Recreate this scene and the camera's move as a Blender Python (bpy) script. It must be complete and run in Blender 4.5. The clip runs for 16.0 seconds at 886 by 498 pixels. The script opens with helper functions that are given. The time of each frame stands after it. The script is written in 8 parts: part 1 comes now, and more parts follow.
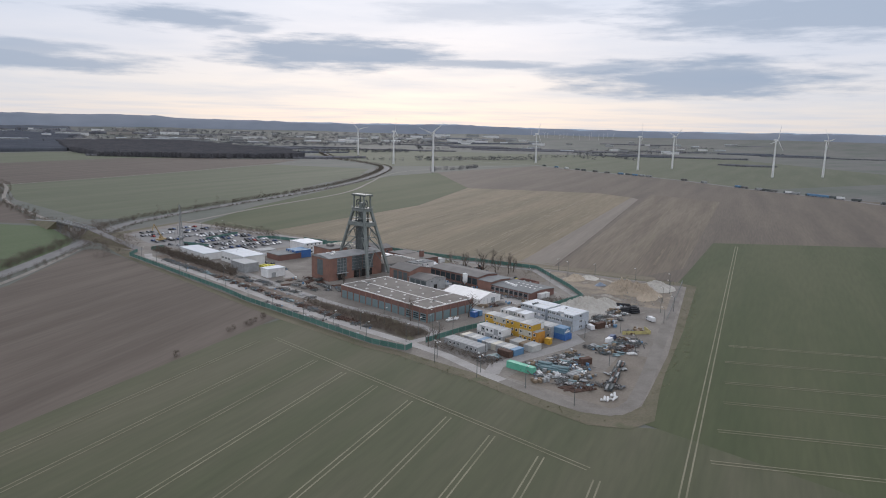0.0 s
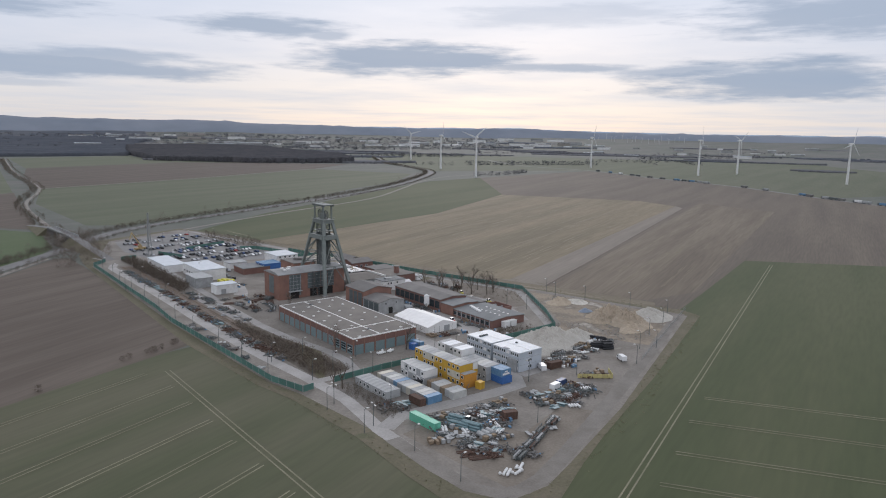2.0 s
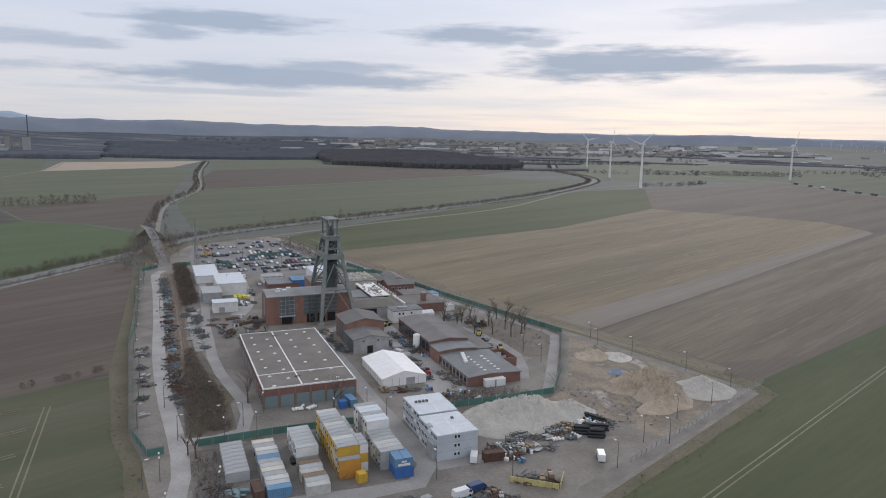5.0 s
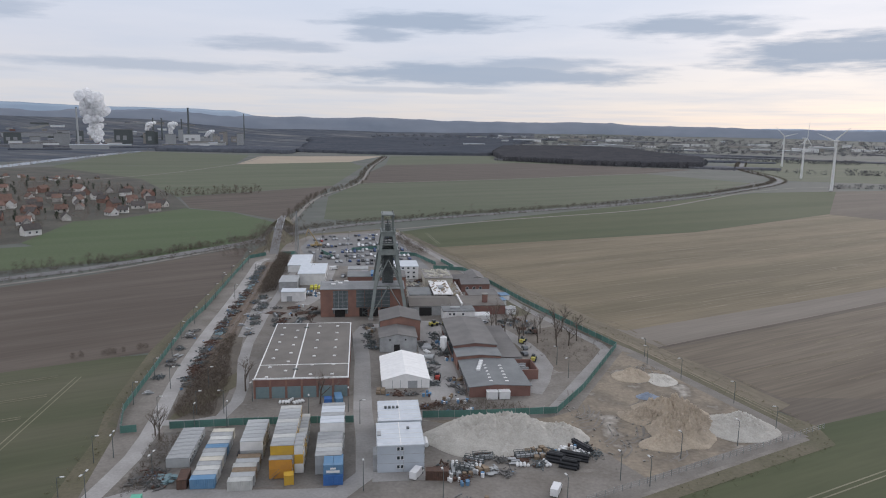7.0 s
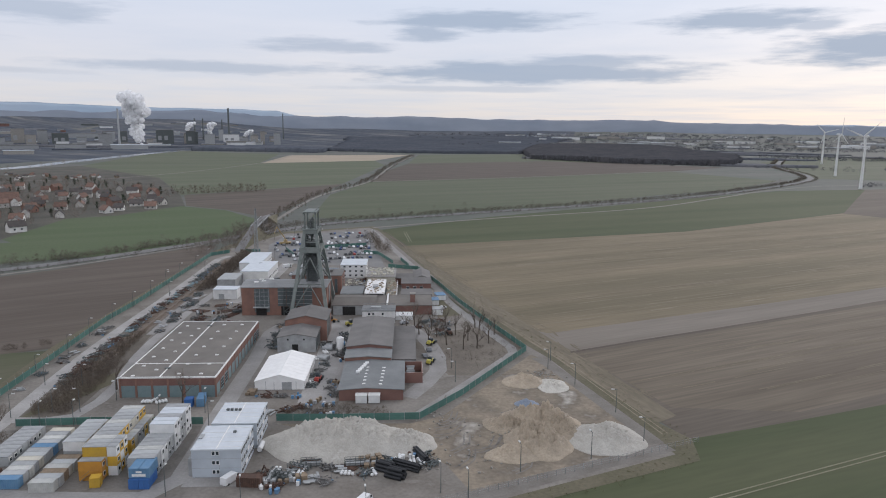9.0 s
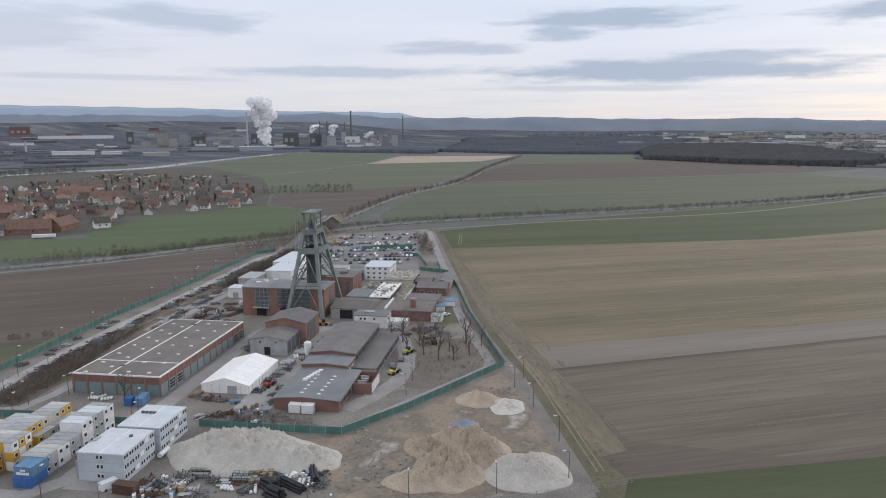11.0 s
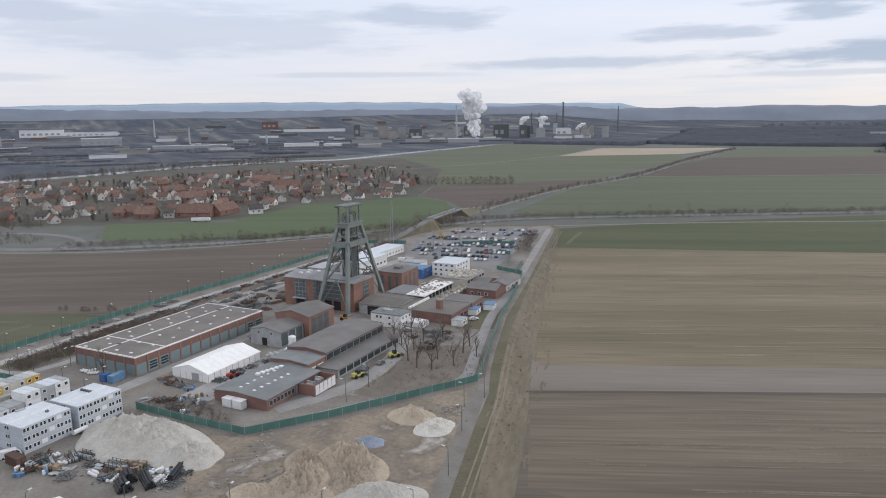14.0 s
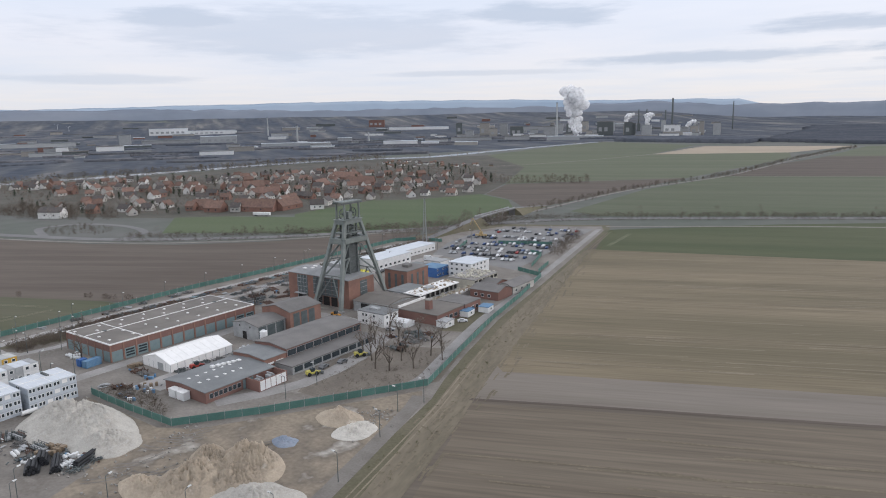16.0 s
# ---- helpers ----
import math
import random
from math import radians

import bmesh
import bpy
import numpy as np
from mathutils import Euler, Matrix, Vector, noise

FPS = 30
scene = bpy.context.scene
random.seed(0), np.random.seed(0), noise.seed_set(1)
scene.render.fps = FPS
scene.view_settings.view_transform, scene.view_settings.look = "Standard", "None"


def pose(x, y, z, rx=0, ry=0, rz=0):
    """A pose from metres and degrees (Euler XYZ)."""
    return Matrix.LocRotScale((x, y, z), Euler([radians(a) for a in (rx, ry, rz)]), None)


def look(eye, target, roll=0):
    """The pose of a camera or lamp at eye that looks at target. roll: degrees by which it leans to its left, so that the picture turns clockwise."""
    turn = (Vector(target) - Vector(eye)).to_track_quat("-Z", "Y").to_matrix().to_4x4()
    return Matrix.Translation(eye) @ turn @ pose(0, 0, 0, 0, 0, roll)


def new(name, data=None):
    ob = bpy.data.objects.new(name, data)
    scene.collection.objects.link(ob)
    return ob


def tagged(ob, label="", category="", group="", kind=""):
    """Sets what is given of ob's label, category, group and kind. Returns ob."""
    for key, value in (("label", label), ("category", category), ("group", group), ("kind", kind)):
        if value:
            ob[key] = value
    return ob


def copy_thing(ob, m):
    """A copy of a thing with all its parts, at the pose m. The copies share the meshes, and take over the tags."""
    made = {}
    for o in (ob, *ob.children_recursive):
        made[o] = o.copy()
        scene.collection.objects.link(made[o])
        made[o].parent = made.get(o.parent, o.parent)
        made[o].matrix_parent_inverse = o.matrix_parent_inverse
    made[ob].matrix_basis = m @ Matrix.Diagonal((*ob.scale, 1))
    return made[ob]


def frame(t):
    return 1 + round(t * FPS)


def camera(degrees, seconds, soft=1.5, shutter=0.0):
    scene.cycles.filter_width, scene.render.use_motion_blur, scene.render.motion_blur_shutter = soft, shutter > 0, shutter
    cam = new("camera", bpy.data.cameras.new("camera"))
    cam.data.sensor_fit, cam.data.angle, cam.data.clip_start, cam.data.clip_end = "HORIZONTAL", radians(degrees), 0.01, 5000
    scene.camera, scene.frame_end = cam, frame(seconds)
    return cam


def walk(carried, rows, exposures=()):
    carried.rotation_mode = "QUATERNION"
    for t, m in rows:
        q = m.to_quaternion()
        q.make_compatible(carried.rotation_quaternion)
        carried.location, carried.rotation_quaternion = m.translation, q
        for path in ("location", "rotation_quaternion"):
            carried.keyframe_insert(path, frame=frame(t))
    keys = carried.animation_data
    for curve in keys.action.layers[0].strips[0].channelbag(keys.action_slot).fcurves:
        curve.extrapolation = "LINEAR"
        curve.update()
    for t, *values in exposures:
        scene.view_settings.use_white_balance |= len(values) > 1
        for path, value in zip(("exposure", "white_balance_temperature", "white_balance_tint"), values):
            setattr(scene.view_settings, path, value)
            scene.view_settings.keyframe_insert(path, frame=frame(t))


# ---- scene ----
cam = camera(64.7, 16.0, soft=1.05)
PATH = [
    (0, (-3.17, -3.041, 90.662), (3.8, 3.919, 88.937), 1.2),
    (0.5, (15.88, -4.261, 90.761), (22.695, 2.854, 89.036), 1.1),
    (1, (35.099, -5.669, 90.762), (41.784, 1.566, 89.037), 1.0),
    (1.5, (53.97, -6.823, 90.812), (60.515, 0.547, 89.102), 1.0),
    (2, (72.432, -7.579, 90.698), (78.647, 0.071, 89.013), 1.0),
    (2.5, (91.388, -7.993, 90.525), (97.168, -0.003, 88.87), 1.2),
    (3, (110.476, -7.404, 90.4), (115.906, 0.831, 88.755), 1.2),
    (5.5, (203.771, 2.925, 90.849), (206.891, 12.28, 89.184), 1.2),
    (6, (220.476, 2.504, 90.8), (222.656, 12.114, 89.105), 1.3),
    (6.5, (236.699, 0.352, 90.767), (237.859, 10.132, 89.047), 1.1),
    (7, (251.89, -1.694, 90.966), (253.045, 8.086, 89.226), 0.9),
    (7.5, (266.677, -3.087, 90.915), (267.852, 6.688, 89.16), 0.8),
    (8, (281.472, -2.662, 90.615), (282.652, 7.113, 88.85), 0.7),
    (10.5, (355.353, 16.359, 88.636), (354.238, 26.139, 86.886), 0.1),
    (11, (369.431, 21.23, 88.491), (368.091, 30.985, 86.736), -0.1),
    (11.5, (383.922, 27.065, 88.441), (381.942, 36.705, 86.686), -0.2),
    (12, (398.048, 33.565, 88.328), (395.358, 43.04, 86.578), -0.3),
    (12.5, (411.37, 40.867, 88.335), (408.325, 50.227, 86.56), -0.5),
    (13, (424.027, 48.917, 88.196), (420.632, 58.152, 86.396), -0.6),
    (13.5, (436.19, 56.934, 87.979), (432.295, 65.964, 86.159), -0.8),
    (14, (447.84, 64.846, 87.719), (443.465, 73.646, 85.874), -0.8),
    (14.5, (459.061, 72.616, 87.363), (454.266, 81.191, 85.503), -0.9),
    (15, (469.656, 80.897, 86.898), (464.371, 89.182, 85.033), -1.0),
    (15.5, (479.531, 89.403, 86.45), (474.056, 97.558, 84.58), -1.0),
    (16, (488.708, 98.089, 86.008), (482.983, 106.079, 84.158), -1.1),
]
walk(cam, [(t, look(eye, target, roll)) for t, eye, target, roll in PATH], exposures=[(0.0, -0.01, 6180, 14.5), (3.0, -0.05, 6180, 14.5), (8.0, 0.0, 6200, 14.5), (12.0, 0.17, 6230, 14), (16.0, 0.26, 6240, 14)])

# ---- world, sun, light ----
world = bpy.data.worlds.new("sky")
scene.world = world
world.use_nodes = True
wn, wl = world.node_tree.nodes, world.node_tree.links
wn.clear()


def wnode(kind, **kw):
    n = wn.new(kind)
    for k, v in kw.items():
        n.inputs[k.replace("_", " ")].default_value = v
    return n


def wmath(op, a, b=None, c=None):
    n = wn.new("ShaderNodeMath")
    n.operation = op
    for i, v in enumerate((a, b, c)):
        if v is None:
            continue
        if isinstance(v, (int, float)):
            n.inputs[i].default_value = v
        else:
            wl.new(v, n.inputs[i])
    return n.outputs[0]


def wramp(fac, stops):
    n = wn.new("ShaderNodeValToRGB")
    els = n.color_ramp.elements
    while len(els) < len(stops):
        els.new(0.5)
    for e, (p, c) in zip(els, stops):
        e.position, e.color = p, (*c, 1)
    wl.new(fac, n.inputs[0])
    return n.outputs[0]


def wmix(fac, a, b):
    n = wn.new("ShaderNodeMix")
    n.data_type = "RGBA"
    if isinstance(fac, float):
        n.inputs[0].default_value = fac
    else:
        wl.new(fac, n.inputs[0])
    for i, v in ((6, a), (7, b)):
        if isinstance(v, tuple):
            n.inputs[i].default_value = (*v, 1)
        else:
            wl.new(v, n.inputs[i])
    return n.outputs[2]


SUN_AZ, SUN_EL = 42.0, 20.0   # degrees clockwise from +y, and above the horizon
wtc = wn.new("ShaderNodeTexCoord")
wsep = wn.new("ShaderNodeSeparateXYZ")
wl.new(wtc.outputs["Generated"], wsep.inputs[0])
up = wmath("MAXIMUM", wsep.outputs[2], 0.0)
lift = wmath("ADD", up, 0.035)
wcomb = wn.new("ShaderNodeCombineXYZ")
wl.new(wmath("DIVIDE", wsep.outputs[0], lift), wcomb.inputs[0])
wl.new(wmath("DIVIDE", wsep.outputs[1], lift), wcomb.inputs[1])


def cloud_noise(scale, detail, shift, rough=0.55):
    mp = wn.new("ShaderNodeMapping")
    mp.inputs["Location"].default_value = shift
    wl.new(wcomb.outputs[0], mp.inputs[0])
    n = wn.new("ShaderNodeTexNoise")
    n.inputs["Scale"].default_value = scale
    n.inputs["Detail"].default_value = detail
    n.inputs["Roughness"].default_value = rough
    wl.new(mp.outputs[0], n.inputs["Vector"])
    return n.outputs[0]


clear = wramp(up, [(0.0, (0.72, 0.70, 0.67)), (0.05, (0.745, 0.738, 0.74)), (0.10, (0.745, 0.752, 0.785)), (0.17, (0.72, 0.765, 0.83)), (0.26, (0.98, 1.0, 1.04)), (0.45, (1.25, 1.25, 1.25))])
veil = wramp(cloud_noise(0.35, 6, (3, 1, 0)), [(0.40, (0, 0, 0)), (0.72, (1, 1, 1))])
high = wramp(cloud_noise(0.24, 9, (1.5, 4.2, 0), 0.56), [(0.505, (0, 0, 0)), (0.535, (0.45, 0.45, 0.45)), (0.585, (1, 1, 1))])
overhead = wramp(up, [(0.19, (0, 0, 0)), (0.25, (1, 1, 1))])
w_az = wmath("MULTIPLY", wmath("ARCTAN2", wsep.outputs[0], wsep.outputs[1]), 57.2958)
w_el = wmath("MULTIPLY", wmath("ARCSINE", wsep.outputs[2]), 57.2958)
w_flat = wn.new("ShaderNodeCombineXYZ")
wl.new(wmath("MULTIPLY", w_az, 0.16), w_flat.inputs[0])
wl.new(wmath("MULTIPLY", w_el, 1.1), w_flat.inputs[1])


def edge_noise(scale, detail):
    n = wn.new("ShaderNodeTexNoise")
    n.inputs["Scale"].default_value, n.inputs["Detail"].default_value, n.inputs["Roughness"].default_value = scale, detail, 0.6
    wl.new(w_flat.outputs[0], n.inputs["Vector"])
    return n.outputs[0]


ragged = wmath("MULTIPLY_ADD", edge_noise(1.1, 7), 1.9, -0.95)
# long flat stratocumulus banks: azimuth, elevation, half length, half depth in degrees, density
CLOUDS = [(36.5, 5.45, 10.5, 1.5, 1.0), (47.5, 4.95, 8.0, 0.42, 0.8), (64.5, 3.9, 12.0, 1.75, 1.0), (59.0, 4.6, 7.0, 0.6, 0.8), (72.0, 8.3, 16.0, 2.1, 0.85), (48.0, 8.8, 10.0, 1.0, 0.35),
          (9.0, 4.0, 16.0, 1.0, 0.9), (13.5, 4.7, 8.0, 0.75, 0.75), (25.0, 7.5, 7.0, 0.95, 0.9), (29.8, 7.0, 2.2, 0.5, 0.7), (5.5, 7.95, 8.5, 0.9, 0.85), (1.0, 7.0, 3.5, 0.65, 0.75),
          (-7.0, 5.9, 6.0, 0.65, 0.65), (-14.5, 4.05, 12.0, 0.55, 0.6), (4.0, 2.75, 12.0, 0.3, 0.4), (-27.5, 7.7, 7.0, 1.0, 0.6), (-46.0, 6.6, 18.0, 2.2, 0.40), (-55.0, 7.5, 6.0, 1.0, 0.55), (-32.0, 3.4, 10.0, 0.25, 0.35), (-62.0, 3.2, 10.0, 0.4, 0.3)]
dark = wmath("MULTIPLY", high, overhead)
for c_az, c_el, c_w, c_h, c_k in CLOUDS:
    ca = wmath("DIVIDE", wmath("SUBTRACT", w_az, c_az), c_w)
    ce = wmath("DIVIDE", wmath("SUBTRACT", w_el, c_el), c_h)
    dist = wmath("SQRT", wmath("ADD", wmath("MULTIPLY", ca, ca), wmath("MULTIPLY", ce, ce)))
    body = wmath("SUBTRACT", wmath("ADD", 1.15, ragged), dist)
    soft_edge = wn.new("ShaderNodeMapRange")
    soft_edge.interpolation_type = "SMOOTHSTEP"
    soft_edge.inputs["From Min"].default_value, soft_edge.inputs["From Max"].default_value, soft_edge.inputs["To Max"].default_value = 0.0, 0.75, c_k
    wl.new(body, soft_edge.inputs["Value"])
    dark = wmath("MAXIMUM", dark, soft_edge.outputs[0])
nishita = wn.new("ShaderNodeTexSky")
nishita.sky_type, nishita.sun_disc = "NISHITA", False
nishita.sun_elevation, nishita.sun_rotation = radians(SUN_EL), radians(SUN_AZ)
nsc = wn.new("ShaderNodeVectorMath")
nsc.operation = "SCALE"
nsc.inputs["Scale"].default_value = 0.10
wl.new(nishita.outputs[0], nsc.inputs[0])
sky_a = wmix(0.12, clear, nsc.outputs[0])
sky_b = wmix(wmath("MULTIPLY", veil, 0.45), sky_a, (0.52, 0.61, 0.71))
sky_c = wmix(wmath("MULTIPLY", dark, 0.80), sky_b, (0.30, 0.385, 0.485))
bg = wn.new("ShaderNodeBackground")
bg.inputs["Strength"].default_value = 1.0
wl.new(sky_c, bg.inputs[0])
wout = wn.new("ShaderNodeOutputWorld")
wl.new(bg.outputs[0], wout.inputs[0])

sun = new("sun", bpy.data.lights.new("sun", "SUN"))
sun.data.energy, sun.data.angle, sun.data.color = 0.8, radians(14), (1.0, 0.94, 0.86)
sd = Vector((math.sin(radians(SUN_AZ)) * math.cos(radians(SUN_EL)), math.cos(radians(SUN_AZ)) * math.cos(radians(SUN_EL)), math.sin(radians(SUN_EL))))
sun.matrix_world = look((0, 0, 300), Vector((0, 0, 300)) - sd)


# ---- materials ----
def material(name, base, other=None, scale=0.5, rough=0.85, fine=8.0, bump=0.2, metal=0.0, spread=0.15, stretch=(1, 1, 1), turn=0.0, third=None, ramp=(0.35, 0.65), rows=0.0):
    """Two-scale procedural surface: broad patches between base and other, fine grain, a value that differs from piece to piece."""
    m = bpy.data.materials.new(name)
    m.use_nodes = True
    nt = m.node_tree
    n, l = nt.nodes, nt.links
    b = n["Principled BSDF"]
    b.inputs["Roughness"].default_value, b.inputs["Metallic"].default_value = rough, metal
    b.inputs["Specular IOR Level"].default_value = 0.25
    other = other or tuple(c * 0.8 for c in base)
    tc = n.new("ShaderNodeTexCoord")
    mp = n.new("ShaderNodeMapping")
    mp.inputs["Rotation"].default_value = (0, 0, radians(turn))
    along_rows = n.new("ShaderNodeMapping")
    along_rows.inputs["Scale"].default_value = stretch
    l.new(tc.outputs["Object"], mp.inputs[0])
    l.new(mp.outputs[0], along_rows.inputs[0])
    big = n.new("ShaderNodeTexNoise")
    big.inputs["Scale"].default_value, big.inputs["Detail"].default_value = scale, 5
    l.new(along_rows.outputs[0], big.inputs["Vector"])
    r = n.new("ShaderNodeValToRGB")
    els = r.color_ramp.elements
    els[0].position, els[0].color = ramp[0], (*base, 1)
    els[1].position, els[1].color = ramp[1], (*other, 1)
    if third:
        e = els.new(ramp[1] + 0.12)
        e.color = (*third, 1)
    l.new(big.outputs[0], r.inputs[0])
    small = n.new("ShaderNodeTexNoise")
    small.inputs["Scale"].default_value, small.inputs["Detail"].default_value = fine, 4
    if rows:
        drill = n.new("ShaderNodeMapping")
        drill.inputs["Scale"].default_value = (rows, 1, 1)
        l.new(mp.outputs[0], drill.inputs[0])
        l.new(drill.outputs[0], small.inputs["Vector"])
    else:
        l.new(tc.outputs["Object"], small.inputs["Vector"])
    info = n.new("ShaderNodeObjectInfo")
    v = n.new("ShaderNodeMath")
    v.operation = "MULTIPLY_ADD"
    v.inputs[1].default_value, v.inputs[2].default_value = spread * 2, 1.0 - spread * 1.5
    l.new(small.outputs[0], v.inputs[0])
    v2 = n.new("ShaderNodeMath")
    v2.operation = "MULTIPLY_ADD"
    v2.inputs[1].default_value = spread
    l.new(info.outputs["Random"], v2.inputs[0])
    l.new(v.outputs[0], v2.inputs[2])
    hs = n.new("ShaderNodeHueSaturation")
    l.new(r.outputs[0], hs.inputs["Color"])
    l.new(v2.outputs[0], hs.inputs["Value"])
    l.new(hs.outputs[0], b.inputs["Base Color"])
    if bump:
        bp = n.new("ShaderNodeBump")
        bp.inputs["Strength"].default_value = bump
        bp.inputs["Distance"].default_value = 0.1
        l.new(small.outputs[0], bp.inputs["Height"])
        l.new(bp.outputs[0], b.inputs["Normal"])
    return m


M_LAND = material("far farmland", (0.086, 0.098, 0.080), (0.122, 0.119, 0.110), 0.004, third=(0.070, 0.086, 0.062), fine=0.05, bump=0, spread=0.25, stretch=(1, 2.2, 1))
M_GREEN = material("winter wheat", (0.066, 0.072, 0.039), (0.090, 0.087, 0.055), 0.010, fine=0.5, bump=0.3, spread=0.24, stretch=(0.4, 3, 1), turn=-21, ramp=(0.38, 0.62), rows=0.10)
M_GREEN2 = material("young crop field", (0.062, 0.076, 0.034), (0.084, 0.092, 0.046), 0.006, fine=0.5, bump=0.3, spread=0.2, stretch=(0.4, 4, 1), turn=-19, ramp=(0.38, 0.62), rows=0.10)
# far-field copy of the crop, greyed and lightened to stand for haze
M_GREENF = material("far green crop, haze-pale", (0.088, 0.102, 0.060), (0.112, 0.119, 0.078), 0.006, fine=0.3, bump=0.2, spread=0.2, stretch=(0.4, 4, 1), turn=-19, ramp=(0.36, 0.64), rows=0.10)
M_GRASS = material("rough verge grass", (0.112, 0.105, 0.064), (0.154, 0.134, 0.092), 0.06, fine=1.0, bump=0.3, spread=0.30, third=(0.088, 0.100, 0.052))
M_PLOW = material("ploughed brown soil", (0.084, 0.067, 0.054), (0.112, 0.091, 0.074), 0.012, fine=0.5, bump=0.4, spread=0.26, stretch=(0.4, 5, 1), turn=-28, ramp=(0.38, 0.62), rows=0.08)
M_SOIL = material("harrowed soil", (0.094, 0.078, 0.062), (0.128, 0.106, 0.083), 0.010, fine=0.7, bump=0.3, spread=0.36, stretch=(0.3, 4, 1), turn=-22, ramp=(0.34, 0.66), rows=0.05)
M_SOIL2 = material("faded stubble soil", (0.120, 0.097, 0.072), (0.168, 0.139, 0.104), 0.016, fine=0.7, bump=0.3, spread=0.42, stretch=(0.25, 4, 1), turn=-22, ramp=(0.36, 0.64), rows=0.04)
M_STRAW = material("straw stubble", (0.150, 0.126, 0.080), (0.222, 0.180, 0.120), 0.012, third=(0.130, 0.122, 0.074), fine=0.7, bump=0.3, spread=0.42, stretch=(0.2, 3.0, 1), turn=-22, ramp=(0.36, 0.64), rows=0.04)
M_PALE = material("pale fallow strip", (0.185, 0.162, 0.136), (0.150, 0.130, 0.108), 0.012, fine=0.7, bump=0.2, spread=0.25, stretch=(0.3, 6, 1), turn=-22, rows=0.05)
M_HEAD = material("pale trodden headland soil", (0.205, 0.172, 0.126), (0.155, 0.133, 0.094), 0.035, fine=0.5, bump=0.15, spread=0.34, stretch=(0.5, 1.6, 1), turn=73, rows=0.3)
M_MEADOW = material("bright green meadow", (0.074, 0.103, 0.046), (0.092, 0.114, 0.058), 0.01, fine=0.4, bump=0.2, spread=0.2, stretch=(0.4, 3, 1), turn=-20)
M_BUFF = material("bare buff field", (0.34, 0.28, 0.21), (0.30, 0.25, 0.19), 0.01, fine=0.1, bump=0, spread=0.1)
M_GRAVEL = material("trodden gravel yard", (0.215, 0.197, 0.175), (0.148, 0.132, 0.114), 0.07, third=(0.285, 0.266, 0.240), fine=0.9, bump=0.4, spread=0.34)
M_SAND = material("sandy excavation ground", (0.285, 0.238, 0.180), (0.190, 0.160, 0.126), 0.075, third=(0.44, 0.412, 0.365), fine=0.7, bump=0.6, spread=0.36, ramp=(0.41, 0.57))
M_MUD = material("dark muddy earth", (0.138, 0.119, 0.098), (0.178, 0.155, 0.128), 0.10, fine=1.2, bump=0.6, spread=0.34)
M_CONC = material("pale concrete road", (0.325, 0.312, 0.298), (0.255, 0.244, 0.230), 0.10, fine=1.2, bump=0.1, spread=0.22)
M_TRACK = material("dusty gravel lane", (0.225, 0.208, 0.186), (0.170, 0.154, 0.135), 0.12, fine=1.6, bump=0.2, spread=0.24)
M_TRAM = material("wheel track in the crop", (0.22, 0.204, 0.142), (0.160, 0.154, 0.100), 0.08, fine=1.0, bump=0.2, spread=0.25)
M_ASPH = material("grey worn asphalt", (0.155, 0.152, 0.150), (0.190, 0.185, 0.180), 0.05, fine=2.0, bump=0.05, spread=0.1)
M_LOT = material("worn car park asphalt", (0.165, 0.163, 0.160), (0.215, 0.209, 0.202), 0.06, fine=1.2, bump=0.05, spread=0.2)
M_OCHRE = material("faded ochre crane paint", (0.42, 0.31, 0.16), (0.34, 0.26, 0.14), 0.5, rough=0.6, bump=0.02, spread=0.1)
# distance haze is put into the hill and ridge colours as blue-grey
M_HILL = material("wooded far hills, haze blue", (0.185, 0.210, 0.250), (0.225, 0.245, 0.280), 0.002, fine=0.01, bump=0, spread=0.12, stretch=(1, 1, 6))
M_HILL2 = material("distant ridge, haze-pale blue", (0.30, 0.37, 0.45), (0.34, 0.40, 0.47), 0.002, fine=0.01, bump=0, spread=0.05)
# bluish cast of far haze mixed into the plain's base colour
M_PLAIN = material("industrial plain, haze-blue tint", (0.096, 0.108, 0.130), (0.142, 0.147, 0.158), 0.007, third=(0.225, 0.220, 0.212), fine=0.03, bump=0, spread=0.34, stretch=(0.30, 2.0, 1), turn=35, ramp=(0.40, 0.60))
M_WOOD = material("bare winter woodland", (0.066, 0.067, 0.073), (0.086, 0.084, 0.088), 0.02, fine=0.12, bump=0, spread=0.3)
# far woods and belts: paler and bluer, aerial haze laid into the base colour
M_WOODF = material("far woodland, haze in colour", (0.086, 0.096, 0.114), (0.112, 0.118, 0.134), 0.008, fine=0.08, bump=0, spread=0.3)
M_BELT = material("bare tree belt, blue haze in colour", (0.125, 0.129, 0.142), (0.155, 0.154, 0.162), 0.02, fine=0.15, bump=0, spread=0.3)
M_YARD = material("dark stained yard surface", (0.120, 0.111, 0.100), (0.172, 0.158, 0.142), 0.12, third=(0.21, 0.196, 0.178), fine=1.2, bump=0.3, spread=0.34)
M_TWIG = material("bare twigs", (0.155, 0.130, 0.110), (0.185, 0.155, 0.130), 0.5, fine=2, bump=0, spread=0.3)
M_BUSH = material("brown winter scrub", (0.115, 0.093, 0.076), (0.15, 0.122, 0.095), 0.3, fine=2, bump=0, spread=0.35)
M_HEDGE = material("dark winter hedge", (0.115, 0.098, 0.082), (0.145, 0.125, 0.098), 0.2, fine=1, bump=0, spread=0.3)
M_GARDEN = material("dark garden ground", (0.062, 0.060, 0.048), (0.098, 0.088, 0.072), 0.03, third=(0.078, 0.090, 0.052), fine=0.4, bump=0.3, spread=0.34)
